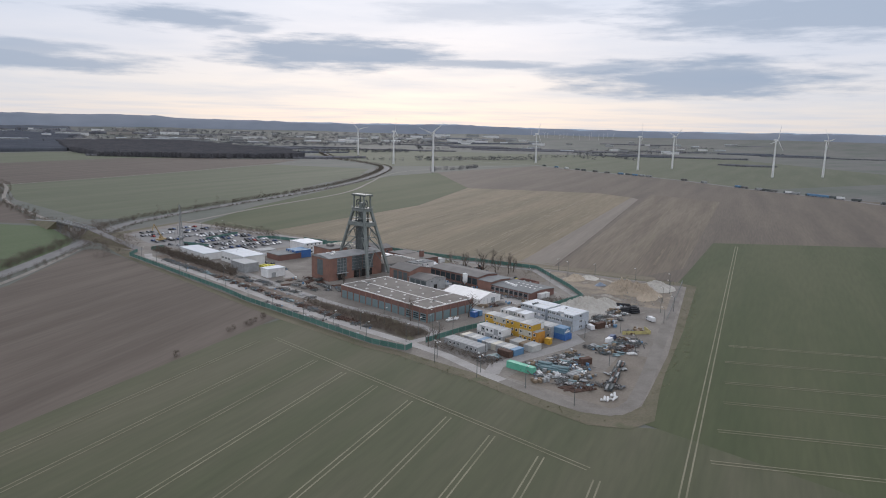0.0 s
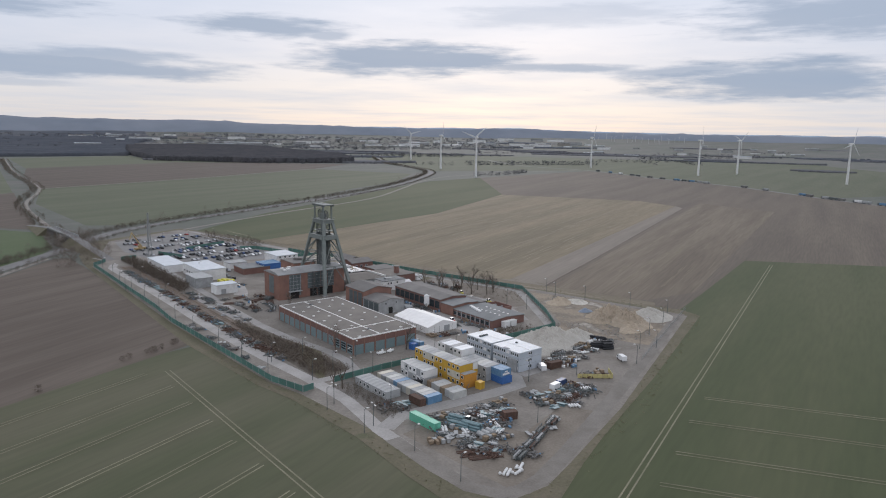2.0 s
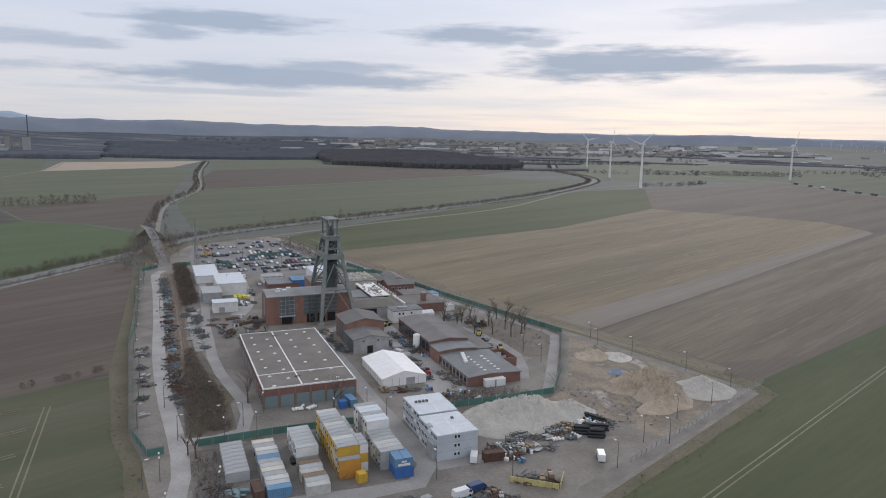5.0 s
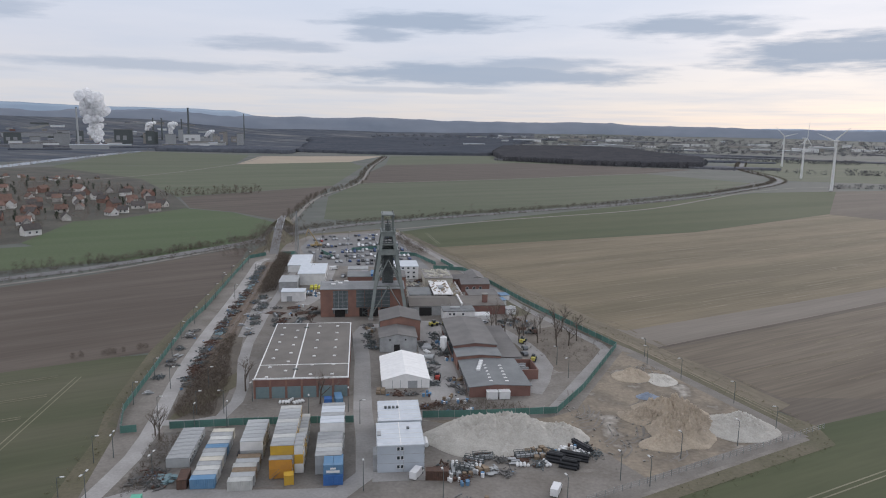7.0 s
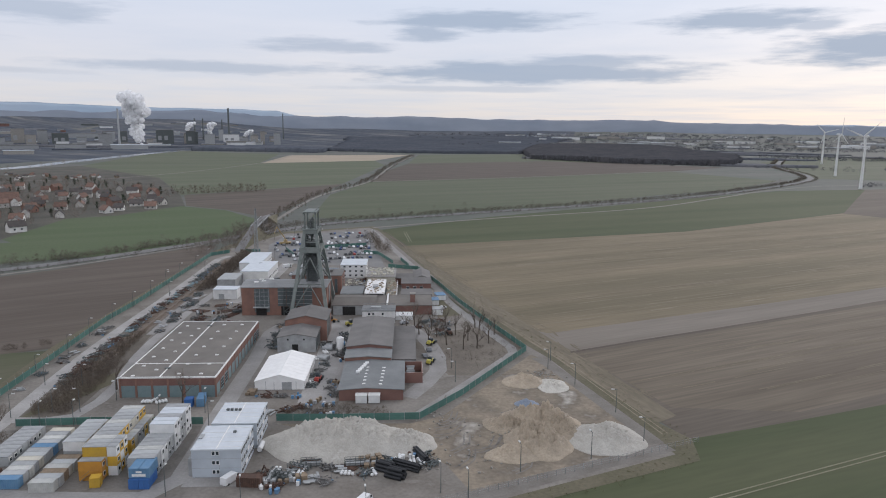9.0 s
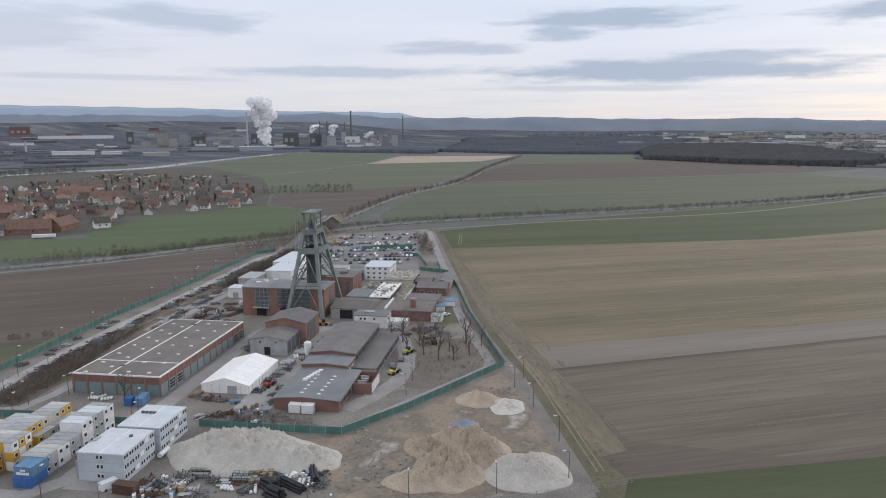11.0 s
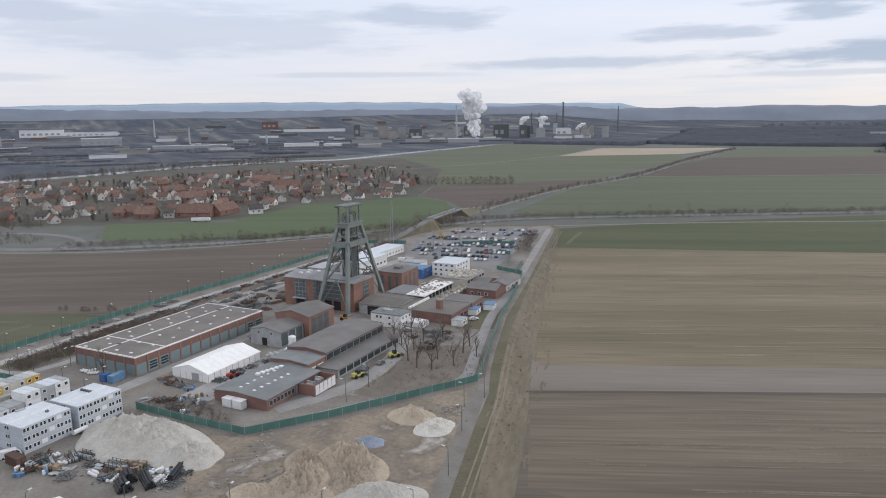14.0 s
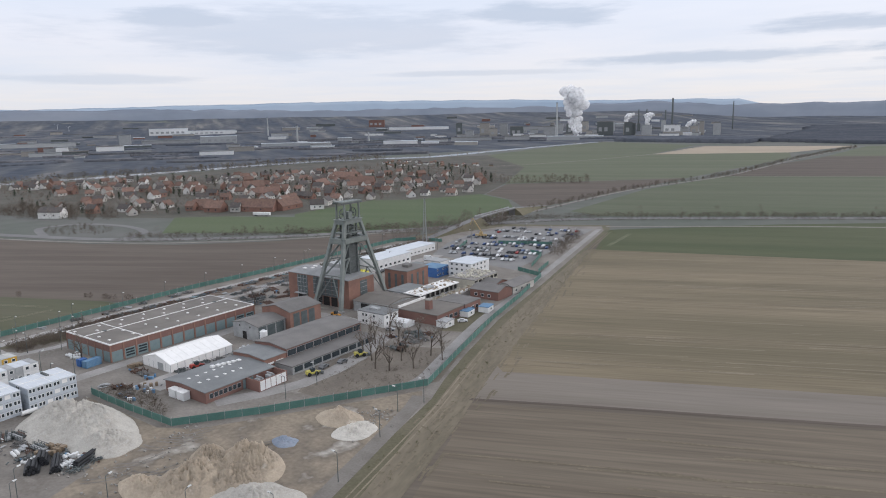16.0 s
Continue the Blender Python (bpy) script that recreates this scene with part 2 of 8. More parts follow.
M_BARK = material("tree bark", (0.13, 0.105, 0.085), (0.09, 0.075, 0.062), 1.0, fine=6, bump=0.5)
M_PINE = material("dark evergreen", (0.030, 0.042, 0.028), (0.045, 0.055, 0.035), 0.4, fine=2, bump=0, spread=0.3)
M_BRICK = material("weathered red brick", (0.265, 0.150, 0.116), (0.205, 0.120, 0.097), 0.25, fine=3, bump=0.15, spread=0.18)
M_BRICK2 = material("dark red brick", (0.190, 0.108, 0.092), (0.220, 0.126, 0.104), 0.25, fine=3, bump=0.15, spread=0.18)
M_ROOF = material("brown-grey roofing felt", (0.178, 0.163, 0.145), (0.142, 0.130, 0.117), 0.12, fine=1.5, bump=0.05, spread=0.16)
M_ROOFG = material("grey roofing felt", (0.205, 0.213, 0.213), (0.165, 0.172, 0.174), 0.15, fine=1.5, bump=0.05, spread=0.14)
M_ROOFD = material("dark grey corrugated roof", (0.142, 0.136, 0.130), (0.180, 0.171, 0.163), 0.15, fine=2.0, bump=0.1, spread=0.14)
M_ROOFP = material("pale grey metal roof", (0.56, 0.59, 0.62), (0.50, 0.53, 0.56), 0.3, rough=0.5, fine=2, bump=0.02, spread=0.06)
M_WHITE = material("white coated panel", (0.72, 0.72, 0.71), (0.62, 0.62, 0.61), 0.4, rough=0.6, fine=3, bump=0.02, spread=0.06)
M_TRIM = material("white roof trim", (0.78, 0.77, 0.75), (0.66, 0.65, 0.63), 0.6, rough=0.6, bump=0, spread=0.05)
M_GREYW = material("pale blue-grey cladding", (0.47, 0.51, 0.55), (0.42, 0.455, 0.495), 0.25, rough=0.6, fine=3, bump=0.02, spread=0.05)
M_GREYB = material("weathered grey sheeting", (0.36, 0.37, 0.37), (0.28, 0.285, 0.285), 0.4, rough=0.7, fine=3, bump=0.05, spread=0.12)
M_TEAL = material("grey-teal door panel", (0.155, 0.215, 0.225), (0.185, 0.240, 0.245), 0.6, rough=0.5, fine=3, bump=0.02, spread=0.1)
M_GLASS = material("dark window glass", (0.035, 0.045, 0.052), (0.055, 0.068, 0.075), 0.5, rough=0.15, fine=1, bump=0, spread=0.15)
M_GLAZE = material("sooty glazed curtain wall", (0.085, 0.105, 0.110), (0.120, 0.140, 0.142), 0.4, rough=0.3, fine=1, bump=0, spread=0.15)
M_DARK = material("dark opening", (0.022, 0.021, 0.020), (0.03, 0.03, 0.03), 1, bump=0, spread=0.05)
M_STEEL = material("grey-green painted steel", (0.160, 0.182, 0.172), (0.200, 0.218, 0.205), 0.4, rough=0.55, fine=3, bump=0.03, spread=0.14)
M_STEELD = material("dark grey steelwork", (0.092, 0.104, 0.104), (0.125, 0.136, 0.134), 0.5, rough=0.6, fine=3, bump=0.03)
M_FENCE = material("green fence screen", (0.075, 0.165, 0.140), (0.105, 0.200, 0.172), 0.2, rough=0.7, fine=3, bump=0.05, spread=0.25)
M_POLE = material("galvanised lamp column", (0.30, 0.31, 0.31), (0.24, 0.25, 0.25), 1, rough=0.5, bump=0, metal=0.3)
M_LAMP = material("pale lamp head", (0.62, 0.62, 0.60), (0.55, 0.55, 0.54), 1, rough=0.5, bump=0)
M_YEL = material("yellow container paint", (0.56, 0.345, 0.045), (0.48, 0.30, 0.055), 0.5, rough=0.55, fine=3, bump=0.02, spread=0.12)
M_ORANGE = material("amber paint", (0.52, 0.255, 0.045), (0.44, 0.215, 0.05), 0.5, rough=0.55, bump=0.02)
M_BLUE = material("blue container paint", (0.045, 0.125, 0.34), (0.06, 0.15, 0.36), 0.5, rough=0.5, bump=0.02, spread=0.15)
M_BLUEL = material("faded light blue paint", (0.105, 0.215, 0.35), (0.14, 0.245, 0.36), 0.5, rough=0.55, bump=0.02, spread=0.18)
M_GRN = material("mint green container paint", (0.12, 0.42, 0.29), (0.15, 0.44, 0.32), 0.5, rough=0.5, bump=0.02)
M_RUST = material("rusty steel", (0.125, 0.075, 0.056), (0.085, 0.056, 0.046), 0.8, rough=0.85, fine=4, bump=0.2, spread=0.3)
M_RED = material("red paint", (0.38, 0.06, 0.045), (0.30, 0.055, 0.045), 0.8, rough=0.5, bump=0)
M_BLACK = material("black plastic pipe", (0.022, 0.023, 0.025), (0.035, 0.036, 0.04), 1, rough=0.5, bump=0)
M_TYRE = material("black rubber tyre", (0.02, 0.02, 0.02), (0.028, 0.028, 0.028), 2, rough=0.85, bump=0)
M_TEALP = material("turquoise painted pipe", (0.13, 0.215, 0.235), (0.18, 0.245, 0.26), 0.8, rough=0.5, bump=0, spread=0.2)
M_CHALK = material("pale crushed rock", (0.50, 0.475, 0.425), (0.42, 0.395, 0.350), 0.25, third=(0.56, 0.535, 0.49), fine=2.2, bump=0.8, spread=0.25)
M_SANDH = material("tan spoil heap", (0.365, 0.305, 0.232), (0.290, 0.243, 0.186), 0.22, third=(0.45, 0.405, 0.340), fine=1.8, bump=0.9, spread=0.34)
M_SCRAP = material("grimy mixed metal", (0.120, 0.116, 0.112), (0.185, 0.180, 0.172), 0.9, rough=0.7, fine=3, bump=0.1, spread=0.4)
M_TARP = material("bright yellow tarpaulin", (0.62, 0.57, 0.08), (0.54, 0.50, 0.09), 0.6, rough=0.6, bump=0.05, spread=0.15)
M_PALEY = material("pale yellow boards", (0.50, 0.44, 0.19), (0.42, 0.37, 0.17), 0.5, rough=0.7, bump=0.02, spread=0.12)
M_ROCK = material("broken grey rubble", (0.36, 0.34, 0.31), (0.28, 0.265, 0.24), 0.6, fine=3, bump=0.5, spread=0.35)
M_WATER = material("pale canal water", (0.20, 0.22, 0.24), (0.24, 0.26, 0.28), 0.05, rough=0.12, bump=0, spread=0.05)
M_TILE = material("orange clay roof tiles", (0.225, 0.138, 0.106), (0.150, 0.100, 0.082), 0.4, fine=2, bump=0.1, spread=0.45)
M_TILED = material("dark roof tiles", (0.085, 0.078, 0.075), (0.115, 0.10, 0.092), 0.4, fine=2, bump=0.1, spread=0.3)
M_PLASTER = material("pale house render", (0.55, 0.53, 0.49), (0.42, 0.40, 0.37), 0.2, fine=2, bump=0.03, spread=0.25)
M_TENT = material("white tent canvas", (0.80, 0.79, 0.77), (0.74, 0.73, 0.71), 0.5, rough=0.6, fine=2, bump=0.02, spread=0.05)
M_LIME = material("faded yellow machine paint", (0.50, 0.44, 0.10), (0.42, 0.37, 0.11), 0.6, rough=0.6, bump=0.02, spread=0.15)
M_STEAM = material("white steam", (0.95, 0.95, 0.95), (0.92, 0.92, 0.93), 0.02, fine=0.05, bump=0, spread=0.05)
M_WOODP = material("weathered timber", (0.26, 0.20, 0.14), (0.20, 0.155, 0.11), 0.8, fine=3, bump=0.2, spread=0.2)
for m_ in (M_WOOD, M_WOODF, M_BELT, M_PLAIN, M_HILL, M_HILL2):
    m_.node_tree.nodes["Principled BSDF"].inputs["Specular IOR Level"].default_value = 0.0
_st = M_STEAM.node_tree
_mx, _tr = _st.nodes.new("ShaderNodeMixShader"), _st.nodes.new("ShaderNodeBsdfTransparent")
_nz, _mr, _tcs = _st.nodes.new("ShaderNodeTexNoise"), _st.nodes.new("ShaderNodeMapRange"), _st.nodes.new("ShaderNodeTexCoord")
_nz.inputs["Scale"].default_value, _nz.inputs["Detail"].default_value = 0.06, 5
_mr.inputs[1].default_value, _mr.inputs[2].default_value, _mr.inputs[3].default_value, _mr.inputs[4].default_value = 0.35, 0.65, 0.50, 0.92
_st.links.new(_tcs.outputs["Object"], _nz.inputs["Vector"])
_st.links.new(_nz.outputs[0], _mr.inputs[0])
_st.links.new(_mr.outputs[0], _mx.inputs[0])
_st.links.new(_tr.outputs[0], _mx.inputs[1])
_tl, _half = _st.nodes.new("ShaderNodeBsdfTranslucent"), _st.nodes.new("ShaderNodeMixShader")
_tl.inputs[0].default_value = (0.97, 0.97, 0.97, 1)
_st.links.new(_st.nodes["Principled BSDF"].outputs[0], _half.inputs[1])
_half.inputs[0].default_value = 0.65
_st.links.new(_tl.outputs[0], _half.inputs[2])
_st.links.new(_half.outputs[0], _mx.inputs[2])
_st.links.new(_mx.outputs[0], _st.nodes["Material Output"].inputs[0])
CAR_MATS = [material("car paint " + k, c, tuple(0.92 * v for v in c), 1, rough=0.3, bump=0, spread=0.05) for k, c in
            (("white", (0.70, 0.70, 0.70)), ("silver", (0.36, 0.37, 0.38)), ("black", (0.03, 0.03, 0.033)), ("grey", (0.14, 0.145, 0.15)), ("blue", (0.04, 0.07, 0.16)), ("red", (0.28, 0.04, 0.035)))]


# ---- mesh helpers ----
def mesh_object(name, bm, mat, parent=None, label=""):
    me = bpy.data.meshes.new(name)
    bm.to_mesh(me)
    bm.free()
    me.materials.append(mat)
    ob = new(name, me)
    if parent is not None:
        ob.parent = parent
    if label:
        ob["label"] = label
    return ob


def part(name, bm, mat, parent, label=""):
    return mesh_object(name, bm, mat, parent, label)


def shared(name, me, parent, m):
    """One more object on a mesh that is there already."""
    ob = new(name, me)
    ob.parent = parent
    ob.matrix_basis = m
    return ob


def thing(name, x, y, z, label, category, group="", rz=0, kind=""):
    e = new(name)
    e.matrix_basis = pose(x, y, z, 0, 0, rz)
    return tagged(e, label, category, group, kind)


def bx(bm, x0, x1, y0, y1, z0, z1, bev=0.0):
    vs = [bm.verts.new(c) for c in ((x0, y0, z0), (x1, y0, z0), (x1, y1, z0), (x0, y1, z0), (x0, y0, z1), (x1, y0, z1), (x1, y1, z1), (x0, y1, z1))]
    fs = [bm.faces.new([vs[i] for i in q]) for q in ((3, 2, 1, 0), (4, 5, 6, 7), (0, 1, 5, 4), (1, 2, 6, 5), (2, 3, 7, 6), (3, 0, 4, 7))]
    if bev:
        bmesh.ops.bevel(bm, geom=list({e for f in fs for e in f.edges}), offset=bev, segments=1, affect="EDGES", profile=0.5)
    return bm


def box(*a, **k):
    return bx(bmesh.new(), *a, **k)


def prism(bm, pts, z0, z1):
    """An upright solid over a plan outline (counter-clockwise)."""
    a = [bm.verts.new((x, y, z0)) for x, y in pts]
    b = [bm.verts.new((x, y, z1)) for x, y in pts]
    bm.faces.new(b)
    bm.faces.new(a[::-1])
    for i in range(len(pts)):
        j = (i + 1) % len(pts)
        bm.faces.new((a[i], a[j], b[j], b[i]))
    return bm


def profile_y(bm, pts, y0, y1):
    """A solid with the outline pts in x, z, drawn along y."""
    a = [bm.verts.new((x, y0, z)) for x, z in pts]
    b = [bm.verts.new((x, y1, z)) for x, z in pts]
    bm.faces.new(a)
    bm.faces.new(b[::-1])
    for i in range(len(pts)):
        j = (i + 1) % len(pts)
        bm.faces.new((a[j], a[i], b[i], b[j]))
    bmesh.ops.recalc_face_normals(bm, faces=bm.faces[:])
    return bm


def profile_x(bm, pts, x0, x1):
    a = [bm.verts.new((x0, y, z)) for y, z in pts]
    b = [bm.verts.new((x1, y, z)) for y, z in pts]
    bm.faces.new(a)
    bm.faces.new(b[::-1])
    for i in range(len(pts)):
        j = (i + 1) % len(pts)
        bm.faces.new((a[j], a[i], b[i], b[j]))
    bmesh.ops.recalc_face_normals(bm, faces=bm.faces[:])
    return bm


def tube(bm, p, q, r0, r1=None, sides=6, square=False):
    """A tapered bar from p to q."""
    r1 = r0 if r1 is None else r1
    p, q = Vector(p), Vector(q)
    d = (q - p).normalized()
    a = d.cross(Vector((0, 0, 1)) if abs(d.z) < 0.95 else Vector((0, 1, 0))).normalized()
    b = d.cross(a)
    n = 4 if square else sides
    off = math.pi / 4 if square else 0
    k = math.sqrt(2) if square else 1
    ring = lambda c, r: [bm.verts.new(c + k * r * (math.cos(off + 2 * math.pi * i / n) * a + math.sin(off + 2 * math.pi * i / n) * b)) for i in range(n)]
    u, v = ring(p, r0), ring(q, r1)
    for i in range(n):
        j = (i + 1) % n
        bm.faces.new((u[j], u[i], v[i], v[j]))
    bm.faces.new(u)
    bm.faces.new(v[::-1])
    return bm


def smooth_line(pts, step=12.0):
    out = []
    P = [Vector((*p, 0)) for p in pts]
    for i in range(len(P) - 1):
        p0, p1, p2, p3 = P[max(i - 1, 0)], P[i], P[i + 1], P[min(i + 2, len(P) - 1)]
        n = max(1, min(12, int((p2 - p1).length / step)))
        for k in range(n):
            t = k / n
            out.append(0.5 * ((2 * p1) + (p2 - p0) * t + (2 * p0 - 5 * p1 + 4 * p2 - p3) * t * t + (3 * p1 - p0 - 3 * p2 + p3) * t ** 3))
    out.append(P[-1])
    return [(v.x, v.y) for v in out]


def ribbon_into(bm, pts, width, z, shift=0.0):
    prev = None
    for i, p in enumerate(pts):
        a, b = pts[max(i - 1, 0)], pts[min(i + 1, len(pts) - 1)]
        d = Vector((b[0] - a[0], b[1] - a[1])).normalized()
        nx, ny = -d.y, d.x
        zz = z(i / max(1, len(pts) - 1)) if callable(z) else z
        cur = [bm.verts.new((p[0] + nx * (shift + s * width / 2), p[1] + ny * (shift + s * width / 2), zz)) for s in (1, -1)]
        if prev:
            bm.faces.new((prev[1], cur[1], cur[0], prev[0]))
        prev = cur


def ribbon(name, pts, width, z, mat, label, category, smooth=True):
    bm = bmesh.new()
    ribbon_into(bm, smooth_line(pts) if smooth else pts, width, z)
    return tagged(mesh_object(name, bm, mat), label, category, kind="structure")


def patch(name, pts, z, mat, label, category="field"):
    bm = bmesh.new()
    f = bm.faces.new([bm.verts.new((x, y, z)) for x, y in pts])
    if f.normal.z < 0:
        f.normal_flip()
    f.normal_update()
    if f.normal.z < 0:
        bmesh.ops.reverse_faces(bm, faces=[f])
    bmesh.ops.triangulate(bm, faces=[f])
    return tagged(mesh_object(name, bm, mat), label, category, kind="structure")


def inside(x, y, poly):
    hit = False
    for i in range(len(poly)):
        (xa, ya), (xb, yb) = poly[i], poly[i - 1]
        if (ya > y) != (yb > y) and x < (xb - xa) * (y - ya) / (yb - ya) + xa:
            hit = not hit
    return hit


# ---- ground, fields, roads ----
def terrain(x, y):
    """The plain lies flat, and rises gently towards the hills on all sides."""
    r, a = math.hypot(x - 280, y - 60), math.atan2(x - 280, y - 60)
    if r <= 3300:
        return -0.2
    k = min(1.0, max(0.0, (-8 - math.degrees(a)) / 10))
    k = k * k * (3 - 2 * k)
    amp = (58 + 62 * k) + (22 - 8 * k) * noise.noise((math.cos(a) * 5, math.sin(a) * 5, r * 0.002)) + 6 * noise.noise((math.cos(a) * 22, math.sin(a) * 22, r * 0.01))
    return ((r - 3300) / 1590) ** 1.3 * amp - 0.2


bm = bmesh.new()
N_AZ = 240
prev = None
for r in (0.5, 200, 500, 900, 1400, 2000, 2700, 3300, 3600, 3900, 4150, 4400, 4600, 4750, 4890):
    cur = []
    for i in range(N_AZ):
        a = 2 * math.pi * i / N_AZ
        x, y = 280 + r * math.sin(a), 60 + r * math.cos(a)
        cur.append(bm.verts.new((x, y, terrain(x, y))))
    if prev:
        for i in range(N_AZ):
            j = (i + 1) % N_AZ
            bm.faces.new((prev[i], cur[i], cur[j], prev[j]))
    else:
        bm.faces.new(cur[::-1])
    prev = cur
bmesh.ops.recalc_face_normals(bm, faces=bm.faces[:])
ground = tagged(mesh_object("ground", bm, M_LAND), "wide flat winter farmland reaching to the horizon", "ground", kind="structure")


# the darker plain beyond the canal, blue haze held in its colour
bm = bmesh.new()
prev = None
INNER = [(-80, 1130), (-68, 1150), (-48, 1300), (-35, 1620), (-23.4, 1930), (-17, 2480), (14, 2480)]
for i in range(95):
    az = -80 + i
    for (a0, r0), (a1, r1) in zip(INNER, INNER[1:]):
        if a0 <= az <= a1:
            inner = r0 + (r1 - r0) * (az - a0) / (a1 - a0)
    row = []
    for k in range(13):
        r, a = inner + (4780 - inner) * k / 12, radians(az)
        x, y = 280 + r * math.sin(a), 60 + r * math.cos(a)
        row.append(bm.verts.new((x, y, terrain(x, y) + (0.06 if r < 3200 else 2.2))))
    if prev:
        for k in range(12):
            bm.faces.new((prev[k], prev[k + 1], row[k + 1], row[k]))
    prev = row
bmesh.ops.recalc_face_normals(bm, faces=bm.faces[:])
tagged(mesh_object("ground_beyond_canal", bm, M_PLAIN), "dark plain with industry and woods beyond the canal, tinted for haze", "ground", kind="structure")


def hills(name, crest, radius, base, mat, label, rough):
    """A ridge round the plain; crest gives azimuth and elevation in degrees seen from the flight."""
    bm = bmesh.new()
    prev = None
    for i in range(721):
        az = -180 + i * 0.5
        for (a0, e0), (a1, e1) in zip(crest, crest[1:]):
            if a0 <= az <= a1:
                el = e0 + (e1 - e0) * (az - a0) / (a1 - a0)
                break
        a = radians(az)
        h = 97 + radius * math.tan(radians(el)) + rough * (noise.noise((a * 30, 1.7, radius)) + 0.5 * noise.noise((a * 90, 4.1, radius)))
        cur = [bm.verts.new((280 + (radius - d) * math.sin(a), 60 + (radius - d) * math.cos(a), base + (h - base) * k)) for d, k in ((200, 0.0), (110, 0.55), (40, 0.9), (0, 1.0), (-25, 0.0))]
        if prev:
            for p0, p1, c0, c1 in zip(prev, prev[1:], cur, cur[1:]):
                bm.faces.new((p0, p1, c1, c0))
        prev = cur
    for f in bm.faces:
        f.smooth = True
    bmesh.ops.recalc_face_normals(bm, faces=bm.faces[:])
    return tagged(mesh_object(name, bm, mat), label, "hills", kind="structure")


hills("backdrop_near_hills", [(-180, 0.5), (-90, 0.8), (-67, 1.0), (-56, 0.95), (-44, 0.80), (-30, 0.82), (-23, 0.75), (-16, 0.88), (-10, 0.52), (-4, 0.48), (1, 0.56), (6, 0.40), (12, 0.33), (18, 0.45), (22, 0.25), (28, 0.18), (31, 0.04), (45, 0.15), (50, 0.0), (60, -0.08), (75, 0.0), (110, 0.2), (180, 0.5)], 4870, 20, M_HILL, "wooded hills on the horizon, blue-grey with painted haze", 9)
hills("backdrop_far_ridge", [(-180, 0.4), (-90, 0.7), (-70, 1.05), (-60, 1.1), (-50, 1.27), (-39, 1.36), (-32, 1.3), (-26, 1.22), (-21, 1.05), (-15, 1.0), (-10, 0.9), (-8, 0.4), (20, 0.2), (28, 0.12), (36, 0.12), (44, 0.2), (49, 0.05), (60, -0.02), (75, 0.05), (180, 0.4)], 4920, 20, M_HILL2, "ridge behind the hills, pale blue with painted haze", 6)

